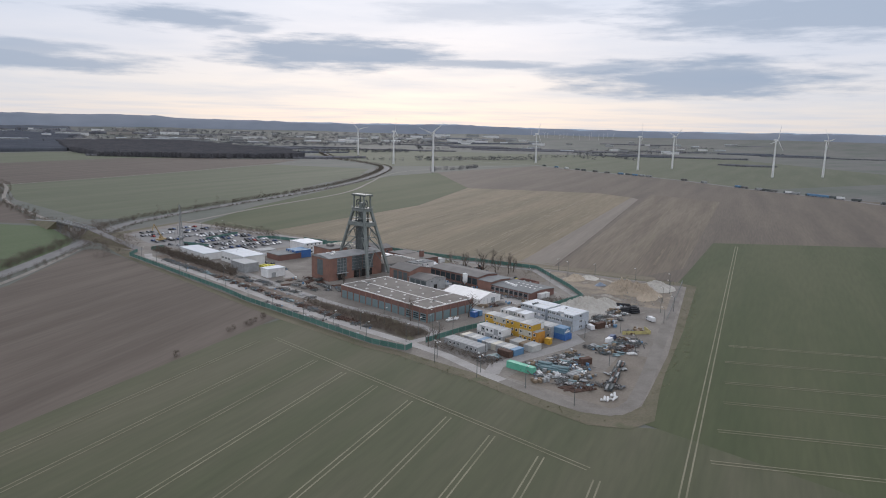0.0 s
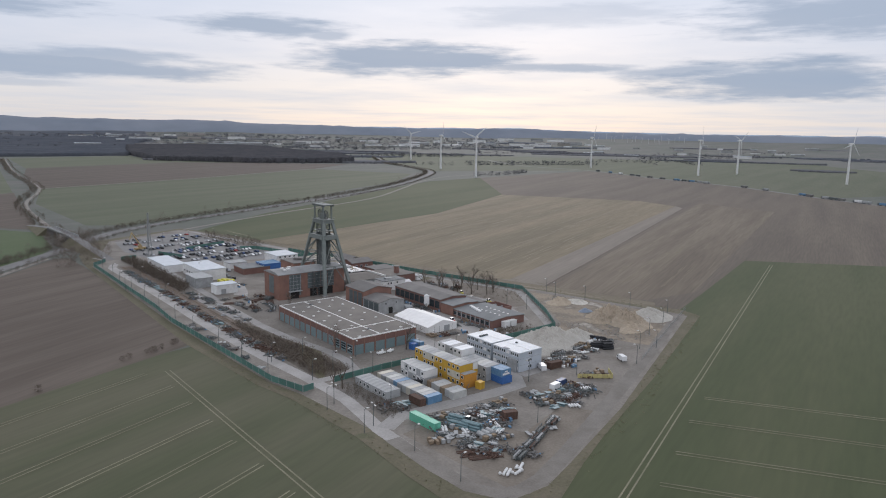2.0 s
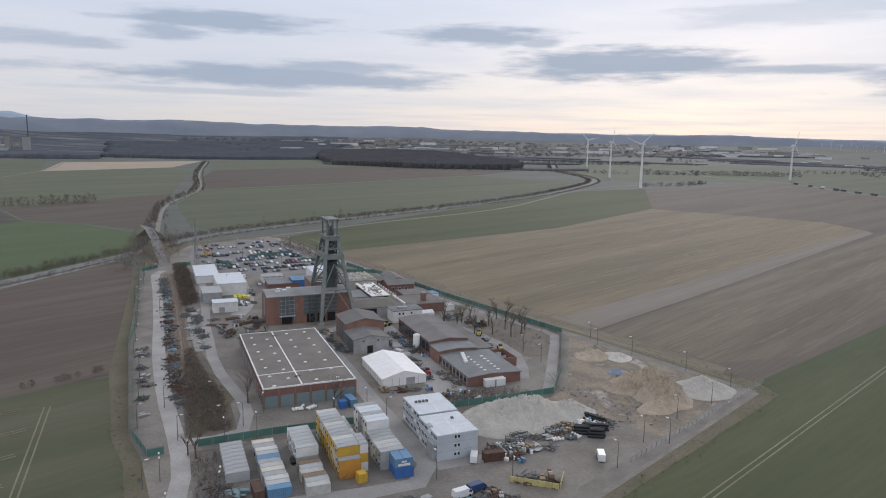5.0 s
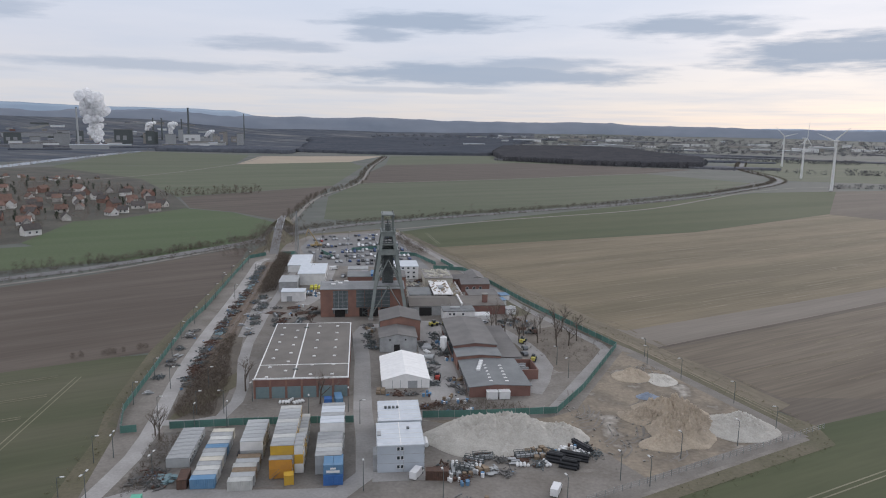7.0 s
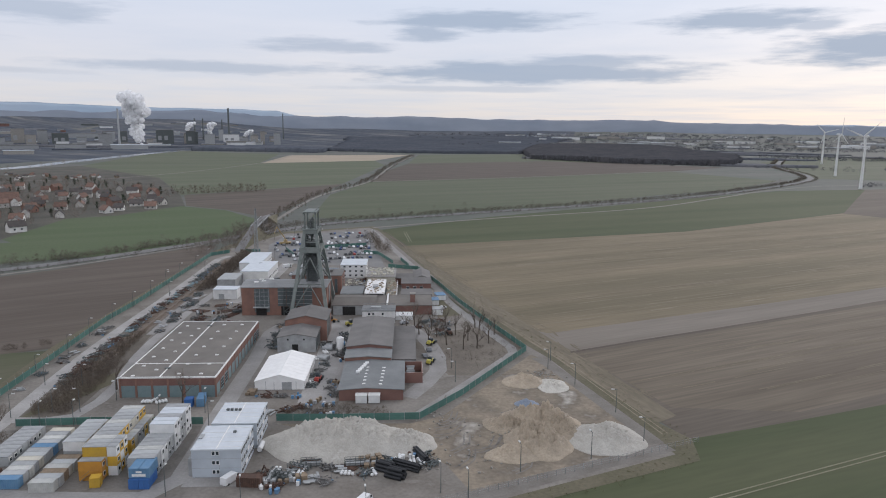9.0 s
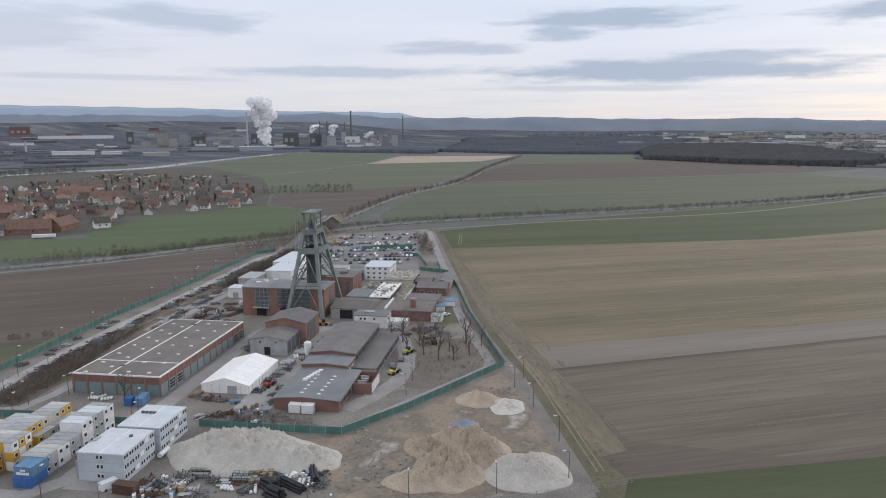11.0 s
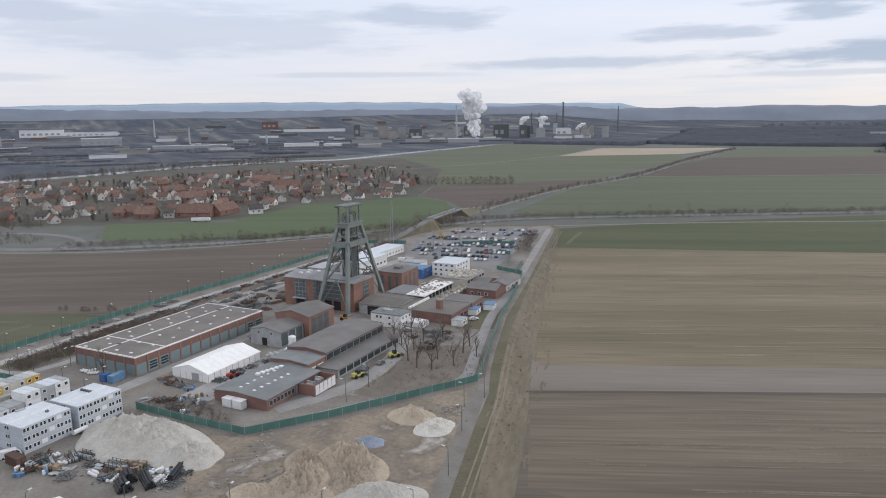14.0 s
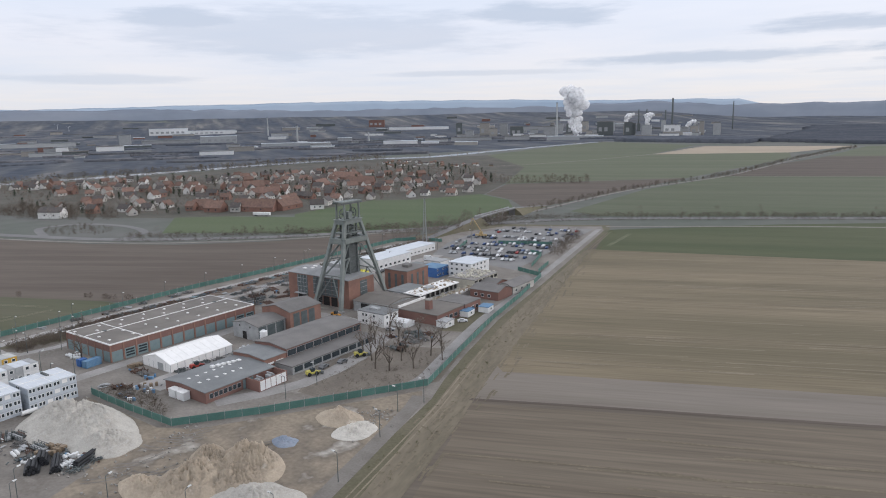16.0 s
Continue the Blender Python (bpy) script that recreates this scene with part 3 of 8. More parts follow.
SITE = [(188.5, 512), (187, 400), (186, 340), (189, 234), (193, 216), (197, 172), (197, 143), (197.5, 121), (204, 114), (216, 113.5), (232, 119), (279, 136), (414, 194), (411, 204), (393, 282), (386, 300), (378, 325), (364, 374), (349, 446), (306, 636), (296, 655), (225, 618), (205, 560), (196, 520)]
F = [
    ("field_west_wheat", [(-900, -900), (203, -900), (203, 100), (190, 118), (192, 170), (189, 216), (186, 234), (183, 296), (168, 293), (86, 258), (45, 240), (-300, 100), (-900, -140)], M_GREEN, "green winter wheat with pale tramlines"),
    ("field_west_ploughed", [(-300, 100), (45, 240), (86, 258), (168, 293), (184, 300), (184, 515), (182, 556), (172, 556), (100, 462), (50, 418), (-14, 385), (-120, 352), (-420, 300)], M_PLOW, "brown ploughed soil beside the fenced works"),
    ("field_south_wheat", [(203, -900), (1600, -900), (1350, -150), (740, 115), (603, 262), (461, 216), (422, 206), (416, 197), (279, 139), (232, 123), (216, 115), (203, 108), (203, 100)], M_GREEN2, "green crop with one pair of wheel tracks"),
    ("field_east_soil", [(422, 204), (461, 216), (603, 262), (740, 115), (1350, -150), (1175, 314), (1238, 470), (1344, 674), (1407, 911), (1480, 1140), (1200, 1100), (1053, 1075), (895, 1040), (611, 745), (330, 652), (308, 640), (352, 446), (372, 370), (388, 310), (404, 260)], M_SOIL, "bare harrowed brown field"),
    ("field_east_green", [(308, 642), (333, 556), (590, 634), (830, 775), (1053, 1075), (895, 1045), (640, 880), (420, 735)], M_GREEN2, "strip of green young crop"),
    ("field_east_straw", [(330, 556), (341, 518), (372, 400), (394, 322), (400, 316), (509, 360), (919, 528), (938, 599), (826, 772), (590, 633)], M_STRAW, "pale straw stubble in long bands"),
    ("field_east_pale", [(394, 322), (402, 287), (437, 304), (509, 334), (905, 508), (922, 530), (509, 361), (400, 317)], M_PALE, "pale fallow strip between two brown fields"),
    ("field_east_stubble", [(415, 262), (426, 229), (469, 224), (973, 419), (990, 535), (915, 503), (509, 331), (440, 301), (402, 285)], M_SOIL2, "faded stubble block with ploughing lines"),
    ("field_north_green", [(232, 730), (226, 960), (268, 1178), (524, 1288), (891, 1480), (999, 1238), (818, 1050), (686, 975), (515, 838), (369, 765), (270, 712)], M_GREENF, "wide green field beyond the motorway"),
    ("field_north_brown", [(268, 1182), (535, 1291), (891, 1484), (1080, 1640), (868, 1800), (690, 1870), (330, 1720), (290, 1480)], M_PLOW, "brown field beyond the green one"),
    ("field_north_far_green", [(330, 1724), (690, 1874), (868, 1804), (679, 2000), (700, 2300), (361, 2216)], M_GREENF, "far green field below the wood"),
    ("field_buff", [(-22, 1705), (243, 1857), (335, 2205), (-25, 2125)], M_BUFF, "bare buff-coloured field"),
    ("field_west_green_far", [(-380, 1560), (-22, 1700), (240, 1850), (275, 1660), (225, 1130), (30, 948), (-100, 1240), (-159, 1251)], M_GREENF, "green field between village and farm track"),
    ("field_west_brown_mid", [(35, 945), (226, 1128), (210, 960), (190, 720), (130, 790), (75, 825)], M_PLOW, "brown field beside the village"),
    ("field_west_green_near", [(-12, 445), (44, 478), (108, 510), (160, 560), (182, 610), (188, 700), (130, 785), (70, 822), (30, 735), (-8, 712), (0, 585), (16, 570), (-50, 540), (-90, 510)], M_MEADOW, "bright green meadow below the village"),
    ("field_river_green", [(-380, 1565), (-440, 2100), (-420, 2380), (-67, 2187), (-25, 1706)], M_GREENF, "far green field along the canal"),
    ("field_turbines_green", [(1100, 1300), (1500, 1160), (1430, 920), (1350, 660), (1250, 470), (1900, 300), (2600, 1100), (1700, 2300), (1300, 1900)], M_GREENF, "green fields round the wind turbines"),
]
for i, (n, pts, mat, lab) in enumerate(F):
    patch(n, pts, -0.11 + 0.004 * i, mat, lab)
patch("headland", [(416, 216), (425, 222), (414, 262), (397, 315), (372, 405), (340, 521), (332, 554), (327, 550), (350, 446), (370, 365), (388, 304), (403, 258)], -0.039, M_HEAD, "pale trodden soil along the field edge", "headland")
patch("village_ground", [(-740, 430), (-430, 400), (-235, 440), (-90, 505), (0, 585), (30, 735), (75, 820), (30, 945), (-100, 1240), (-380, 1560), (-440, 1480), (-520, 1340), (-600, 1150), (-620, 900), (-650, 640)], -0.0605, M_GARDEN, "dark winter gardens and yards of the village", "ground")
patch("verge", [(185, 514), (180, 300), (184, 234), (188, 214), (190, 172), (188, 143), (188, 118), (196, 106), (208, 104), (234, 116), (253, 124), (317, 148), (420, 190), (423, 204), (416, 218), (401, 266), (388, 306), (372, 360), (351, 446), (329, 545), (309, 640), (300, 664), (215, 625), (190, 560)], -0.036, M_GRASS, "rough dry grass verge round the works", "verge")
patch("yard", SITE, -0.03, M_GRAVEL, "trodden gravel ground of the mine works", "yard")
patch("sand_ground", [(291, 219), (335, 218), (346, 224), (386, 286), (391, 280), (409, 204), (404, 196), (352, 172), (345, 190), (330, 205), (300, 215)], -0.02, M_SAND, "sandy excavated ground with heaps", "ground")
patch("scrap_ground", [(203, 165), (206, 120), (215, 117), (232, 124), (270, 138), (262, 150), (236, 142), (225, 168)], -0.018, M_MUD, "dark trampled earth beside the scrap", "ground")
patch("wood_ground", [(336, 300), (350, 262), (362, 262), (386, 296), (374, 330), (345, 318)], -0.018, M_MUD, "leaf-strewn earth under bare trees", "ground")
patch("bush_ground", [(206, 222), (222, 222), (222, 262), (216, 320), (214, 420), (205, 470), (201, 470), (206, 320)], -0.016, M_MUD, "dark scrub ground along the sidings", "ground")
patch("green_corner", [(350, 345), (366, 352), (354, 398), (344, 372)], -0.015, M_GRASS, "worn grass beside the works road", "grass")
patch("car_park", [(228, 526), (244, 486), (318, 470), (306, 560), (296, 640), (228, 612), (222, 560)], -0.02, M_LOT, "grey asphalt car park", "car park")
patch("container_ground", [(206, 179), (269, 179), (268, 218), (206, 216)], -0.012, M_YARD, "dark stained ground under the container rows", "yard")
patch("grass_strip", [(206, 222), (214, 234), (226, 260), (224, 276), (216, 260), (208, 236)], -0.01, M_GRASS, "grass between the two works roads", "grass")

ribbon("road_perimeter", [(198, 152), (199, 172), (203.5, 200), (203, 228), (200.7, 258), (199.3, 290), (198.7, 325), (199.3, 380), (199, 449), (198.3, 500), (203, 512)], 5.4, 0.0, M_CONC, "pale concrete road inside the fence", "road")
ribbon("road_siding", [(215.6, 318), (214.6, 355), (214.8, 383), (219, 395)], 3.6, 0.01, M_CONC, "short concrete lane beside the sidings", "road")
ribbon("road_south", [(198.4, 164), (197.4, 142), (198, 126), (202, 118.5), (209, 116.2), (218, 117.5), (232, 122.5), (257, 132.5), (309, 154), (345, 169), (414, 199)], 5.5, 0.004, M_TRACK, "dusty gravel lane round the storage yard", "road")
ribbon("road_east", [(411, 201), (404, 228), (392, 272), (388, 282)], 5.0, 0.008, M_TRACK, "sandy lane along the field", "road")
ribbon("road_yard", [(201, 172), (210, 177), (235, 175), (265, 174), (272, 184), (272, 205), (271, 227), (271, 280), (272, 330), (300, 336)], 6.5, 0.012, M_CONC, "concrete works road through the yard", "road")
ribbon("road_inner", [(203, 224), (215, 223.5), (223.5, 227), (226.5, 240), (226.3, 254), (221.4, 286), (220.1, 308), (220.6, 334), (221, 365), (222.8, 388), (224.2, 430), (225.6, 462), (226, 484)], 4.5, 0.016, M_CONC, "narrow curving works lane", "road")
ribbon("road_northeast", [(338, 225), (352, 246), (379, 288), (379, 296), (371, 322), (357, 372), (346, 430), (300, 640)], 4.5, 0.02, M_CONC, "concrete lane inside the screened fence", "road")
ribbon("road_service", [(334, 240), (346, 268), (344, 300), (334, 330)], 7.0, 0.022, M_CONC, "concrete yard beside the workshop", "road")
ribbon("road_workshop", [(302, 236), (302, 270), (302, 300), (303, 340)], 13.0, 0.006, M_CONC, "wide concrete yard between workshops", "road")
ribbon("road_gatehouse", [(250, 485), (248, 440), (246, 400), (238, 376)], 8.0, 0.02, M_CONC, "concrete lane from the car park", "road")
MOTOR = [(-420, 290), (-120, 372), (-14, 408), (53, 452), (102, 494), (178, 584), (255, 680), (407, 769), (586, 863), (725, 950), (895, 1085), (1060, 1250), (1140, 1400), (1225, 1667), (1418, 2011)]
ribbon("motorway", MOTOR, 11.0, 0.03, M_ASPH, "grey two-lane main road between hedges", "road")
ribbon("road_parallel", [(-420, 275), (-120, 355), (0, 398), (60, 436), (110, 482), (170, 560)], 4.0, 0.02, M_TRACK, "light farm lane beside the main road", "road")
ribbon("road_field_north", [(300, 655), (420, 722), (611, 815), (760, 940), (900, 1062), (1080, 1150), (1500, 1180)], 4.5, 0.02, M_TRACK, "pale field lane", "road")
ribbon("road_far_trunk", [(900, -320), (1110, 190), (1175, 314), (1238, 470), (1344, 674), (1407, 911), (1503, 1149), (1500, 1390), (1650, 1700)], 9.0, 0.03, M_ASPH, "trunk road with queueing lorries", "road")
ribbon("road_farm", [(195, 640), (200, 700), (214, 950), (266, 1181), (285, 1500), (300, 1700), (345, 2150)], 4.5, 0.03, M_TRACK, "straight farm track between hedges", "road")
ribbon("road_field_cross", [(266, 1180), (524, 1289), (891, 1483), (1080, 1560)], 3.5, 0.03, M_TRACK, "thin pale field track", "road")
ribbon("road_village_edge", [(-420, 1120), (-159, 1248), (-24, 1715), (-20, 2150)], 4.0, 0.03, M_TRACK, "pale lane past the allotments", "road")
ribbon("road_junction", [(-14, 408), (-30, 440), (-80, 452), (-130, 440), (-140, 405), (-90, 385)], 7.0, 0.034, M_ASPH, "looping slip road", "road")
ribbon("canal", [(-760, 480), (-700, 640), (-665, 900), (-645, 1150), (-560, 1350), (-475, 1480), (-472, 1800), (-445, 2400)], 42, -0.02, M_WATER, "pale still canal", "canal")

# pairs of wheel tracks through the crops
def track(p, q, mat=M_TRAM, label="pale pair of wheel tracks in the crop"):
    bm = bmesh.new()
    pts = [(p[0] + (q[0] - p[0]) * k / 8, p[1] + (q[1] - p[1]) * k / 8) for k in range(9)]
    for s in (-0.95, 0.95):
        ribbon_into(bm, pts, 0.5, -0.026, s)
    tagged(mesh_object("tramline", bm, mat), label, "wheel tracks", "crop wheel tracks", "structure")


track((162, 100), (162, 270))
for i in range(11):
    y = 271 - 19.6 * i
    track((158 if i else 154, y), (-320, y - 202))
track((601, 240), (124, 57))
for x0, y0 in ((312, 123), (288, 114.5), (263, 103.5), (242, 95), (216.5, 85.8), (193, 77.4)):
    track((x0, y0), (x0 + 130, y0 - 196))
for p_, q_ in (((416, 208), (399, 277)), ((399, 277), (381, 335)), ((381, 335), (354, 440)), ((354, 440), (313, 630))):
    track(p_, q_, M_HEAD, "faint wheel tracks in the verge grass")
track((330, 630), (335, 575), M_TRAM)

# broken pale straw rows left by the harrow, along the east fields
R = random.Random(52)
row_way = Vector((0.922, 0.387))
row_side = Vector((-0.387, 0.922))
M_ROWS = material("pale straw litter", (0.205, 0.172, 0.122), (0.160, 0.134, 0.094), 0.05, fine=0.8, bump=0, spread=0.4)
for name, poly, count, base in (("straw_rows", F[5][1], 520, (394, 320)), ("stubble_rows", F[7][1], 420, (426, 235))):
    bm = bmesh.new()
    lanes = [R.uniform(0, 260) for _ in range(46)]
    for i in range(count):
        c = Vector(base) + row_side * (R.choice(lanes) + R.gauss(0, 0.8) - (40 if "stubble" in name else 0)) + row_way * R.uniform(-40, 520)
        n_, k_, w_ = R.randint(2, 6), R.uniform(6, 16), R.uniform(0.3, 0.9)
        pts = [tuple(c + row_way * (j * k_) + row_side * R.uniform(-0.25, 0.25)) for j in range(n_)]
        if all(inside(px, py, poly) for px, py in pts):
            ribbon_into(bm, pts, w_, -0.034 + 0.00001 * i)
    tagged(mesh_object(name, bm, M_ROWS), "broken pale rows of straw on the soil", "straw", kind="stuff")
bm = bmesh.new()
for i in range(260):
    t_ = R.random()
    a_, b_ = Vector((423, 226)), Vector((335, 548))
    c = a_.lerp(b_, t_) + Vector((R.gauss(-3, 4.0), 0))
    d_ = (b_ - a_).normalized()
    pts = [tuple(c + d_ * (j * R.uniform(2, 5)) + Vector((R.uniform(-0.3, 0.3), 0))) for j in range(3)]
    ribbon_into(bm, pts, R.uniform(0.3, 1.0), -0.033 + 0.00001 * i)
tagged(mesh_object("headland_litter", bm, M_ROWS), "pale straw litter along the headland", "straw", kind="stuff")
patch("furrow", [(404, 288), (437, 302.6), (509, 333), (905, 507), (905, 508.6), (509, 335), (437, 304.6), (404, 290)], -0.0345, M_PLOW, "dark open furrow beside the fallow strip", "furrow")


# ---- building kit ----
TURN_OF = {"S": 0, "E": 90, "N": 180, "W": -90}
_mesh = {}


def slab_mesh(name, w, h, d, mat):
    """A flat piece of w by h, d thick, standing on its lower middle and facing -y."""
    key = (name, round(w, 2), round(h, 2), round(d, 2), mat.name)
    if key not in _mesh:
        me = bpy.data.meshes.new(name)
        bm = box(-w / 2, w / 2, -d, 0.02, 0, h)
        bm.to_mesh(me)
        bm.free()
        me.materials.append(mat)
        _mesh[key] = me
    return _mesh[key]


def slab(name, parent, x, y, z, w, h, face, mat, d=0.06, label=""):
    ob = shared(name, slab_mesh(name, w, h, d, mat), parent, pose(x, y, z, 0, 0, TURN_OF[face]))
    if label:
        ob["label"] = label
    return ob


def window(parent, x, y, z, w, h, face, frame_mat=None, d=0.05):
    fr = slab("window", parent, x, y, z, w, h, face, frame_mat or M_TRIM, d)
    shared("pane", slab_mesh("pane", w - 0.24, h - 0.24, 0.04, M_GLASS), fr, pose(0, -d, 0.12))
    return fr


def block(name, x0, x1, y0, y1, h, wall, roof, label, category, over=0.25, thick=0.35, group=""):
    """A flat-roofed building: four walls as one shell, and a roof slab with an edge."""
    e = thing(name, (x0 + x1) / 2, (y0 + y1) / 2, 0, label, category, group)
    a, b = (x1 - x0) / 2, (y1 - y0) / 2
    part("wall", box(-a, a, -b, b, -0.3, h - thick), wall, e)
    part("roof", box(-a - over, a + over, -b - over, b + over, h - thick, h), roof, e)
    e["half"] = (a, b)
    return e


def gable(name, x0, x1, y0, y1, eave, ridge, wall, roof, label, category, along="y", over=0.4, thick=0.25, skew=0.5):
    e = thing(name, (x0 + x1) / 2, (y0 + y1) / 2, 0, label, category)
    a, b = (x1 - x0) / 2, (y1 - y0) / 2
    fn, s, q = (profile_y, a, b) if along == "y" else (profile_x, b, a)
    top = -s + 2 * s * skew
    part("wall", fn(bmesh.new(), [(-s, -0.3), (s, -0.3), (s, eave), (top, ridge), (-s, eave)], -q, q), wall, e)
    so = s + over
    drop = (ridge - eave) / max(s - abs(top), 0.1) * over * 0.5
    part("roof", fn(bmesh.new(), [(-so, eave - drop + 0.02), (top, ridge + 0.02), (so, eave - drop + 0.02), (so, eave - drop + thick), (top, ridge + thick), (-so, eave - drop + thick)], -q - over, q + over), roof, e)
    return e


# ---- storage hall ----
hall = thing("storage_hall", 249.1, 278.0, 0, "long brick storage hall with flat brown roof and teal panels", "hall")
HA, HB, HH = 16.75, 35.5, 7.5
part("wall", box(-HA, HA, -HB, HB, -0.3, HH - 0.5), M_BRICK2, hall)
part("roof", box(-HA + 0.35, HA - 0.35, -HB + 0.35, HB - 0.35, HH - 0.5, HH - 0.15), M_ROOF, hall)
bm = bmesh.new()
for q in ((-HA - 0.1, HA + 0.1, -HB - 0.1, -HB + 0.35), (-HA - 0.1, HA + 0.1, HB - 0.35, HB + 0.1), (-HA - 0.1, -HA + 0.35, -HB + 0.35, HB - 0.35), (HA - 0.35, HA + 0.1, -HB + 0.35, HB - 0.35)):
    bx(bm, *q, HH - 0.5, HH)
part("roof_edge", bm, M_TRIM, hall, "white sheet metal roof edge")
part("roof_strip", box(-3.15, -2.65, -HB + 0.35, HB - 0.35, HH - 0.15, HH + 0.02), M_TRIM, hall, "white roof joint cover")
bm = box(-HA + 0.35, -3.15, -21.2, -20.8, HH - 0.15, HH)
bx(bm, -2.65, HA - 0.35, -21.2, -20.8, HH - 0.15, HH)
part("roof_strip", bm, M_TRIM, hall, "white roof joint cover")
bm = bmesh.new()
bx(bm, -0.6, 0.6, -0.45, 0.45, 0, 0.25)
bmesh.ops.create_uvsphere(bm, u_segments=8, v_segments=5, radius=0.45, matrix=Matrix.Translation((0, 0, 0.22)) @ Matrix.Diagonal((1.2, 0.95, 0.5, 1)))
sky_me = bpy.data.meshes.new("skylight")
bm.to_mesh(sky_me)
bm.free()
sky_me.materials.append(M_TRIM)
for cx, off, count in ((-12.6, -34.0, 7), (-6.5, -27.8, 6), (2.9, -32.2, 7), (10.8, -32.2, 7)):
    for i in range(count):
        shared("skylight", sky_me, hall, pose(cx, off + 10.35 * i, HH - 0.15))
for yv in (-26.5, 28.0):
    part("roof_gully", box(-3.9, -1.9, yv - 0.4, yv + 0.4, HH + 0.02, HH + 0.3), M_STEELD, hall)
for i in range(6):
    slab("door_panel", hall, -13.9 + 5.58 * i, -HB, 0, 4.7, 4.3, "S", M_TEAL, 0.08)
for i in range(7):
    slab("pier", hall, -16.7 + 5.57 * i, -HB, -0.2, 0.62, 7.1, "S", M_BRICK, 0.16)
for s, f in ((-1, "W"), (1, "E")):
    for i in range(13):
        y = -32.8 + 5.46 * i
        opened = (f == "E" and i in (1, 2, 11, 12)) or (f == "W" and i in (0, 1, 2))
        p = slab("door_panel", hall, s * HA, y, 0, 4.5, 4.3, f, M_TEAL, 0.08)
        if opened:
            for k in range(3):
                shared("pane", slab_mesh("pane", 3.6, 0.7, 0.05, M_GLASS), p, pose(0, -0.08, 0.9 + k * 1.1))
    for i in range(14):
        slab("pier", hall, s * HA, -35.4 + 5.45 * i, -0.2, 0.62, 7.1, f, M_BRICK, 0.16)

# ---- white three-storey offices ----
def office(x0, x1, y0, y1, h, label, units):
    e = thing("office_building", (x0 + x1) / 2, (y0 + y1) / 2, 0, label, "office building", "modular offices")
    a, b = (x1 - x0) / 2, (y1 - y0) / 2
    part("wall", box(-a, a, -b, b, -0.2, h - 0.3), M_GREYW, e)
    part("roof", box(-a - 0.15, a + 0.15, -b - 0.15, b + 0.15, h - 0.3, h), M_ROOFP, e)
    bm = box(-0.12, 0.12, -b, b, h, h + 0.12)
    for k in range(5):
        yy = -b + (k + 0.5) * 2 * b / 5
        bx(bm, -a, -0.12, yy - 0.04, yy + 0.04, h, h + 0.05)
        bx(bm, 0.12, a, yy - 0.04, yy + 0.04, h, h + 0.05)
    part("roof_seam", bm, M_TRIM, e)
    lev = h / 3
    for f in range(3):
        z = f * lev
        for s, face in ((1, "E"), (-1, "W")):
            for i in range(units):
                y = -b + (i + 0.5) * 2 * b / units
                if (i * 7 + f * 3 + (s > 0)) % 5 == 0:
                    slab("shutter", e, s * a, y, z + 1.0, 1.7, 1.3, face, M_TRIM, 0.06)
                else:
                    for d in (-0.55, 0.55):
                        window(e, s * a, y + d, z + 1.0, 0.95, 1.3, face)
        for d in (-0.75, 0.35):
            window(e, d, -b, z + 1.0, 0.95, 1.2, "S")
        slab("floor_joint", e, 0, -b, z + lev - 0.06, 2 * a, 0.09, "S", M_GREYB, 0.03)
        for s, face in ((1, "E"), (-1, "W")):
            slab("floor_joint", e, s * a, 0, z + lev - 0.06, 2 * b, 0.09, face, M_GREYB, 0.03)
    slab("floor_joint", e, 0.75, -b, 0, 0.1, h - 0.4, "S", M_GREYB, 0.03)
    return e


office_front = office(275.0, 288.4, 184.2, 199.6, 8.2, "pale grey three-storey modular office block by the yard", 6)
part("vent", box(2.2, 3.0, 2.6, 3.4, 8.2, 8.75), M_STEELD, office_front)
part("roof_hatch", box(-6.6, -5.5, -1.2, 1.6, 8.2, 8.5), M_GREYB, office_front)
part("porch", box(-7.9, -6.72, -7, -2, 0, 5.2), M_GREYB, office_front)
office_back = office(275.8, 289.0, 201.6, 217.4, 8.0, "pale grey three-storey modular office block with roof fans", 6)
for i in range(4):
    part("roof_fan", box(-4.6 + i * 1.25, -3.8 + i * 1.25, 1.4, 2.2, 8.0, 8.6), M_STEELD, office_back)
tagged(mesh_object("office_apron", box(273.5, 289.5, 179.0, 184.0, -0.1, 0.06), M_CONC), "bare concrete apron in front of the offices", "paving", kind="structure")
tank = thing("gas_tank", 290.3, 200.8, 0, "white gas tank on its side", "tank")
bm = bmesh.new()
tube(bm, (0, -2.4, 1.0), (0, 2.4, 1.0), 0.75, sides=12)
part("vessel", bm, M_WHITE, tank)
part("cradle", box(-0.6, 0.6, -1.6, -1.3, 0, 0.6), M_STEELD, tank)
part("cradle", box(-0.6, 0.6, 1.3, 1.6, 0, 0.6), M_STEELD, tank)

# ---- containers ----
CW, CL, CH = 2.62, 6.5, 2.8


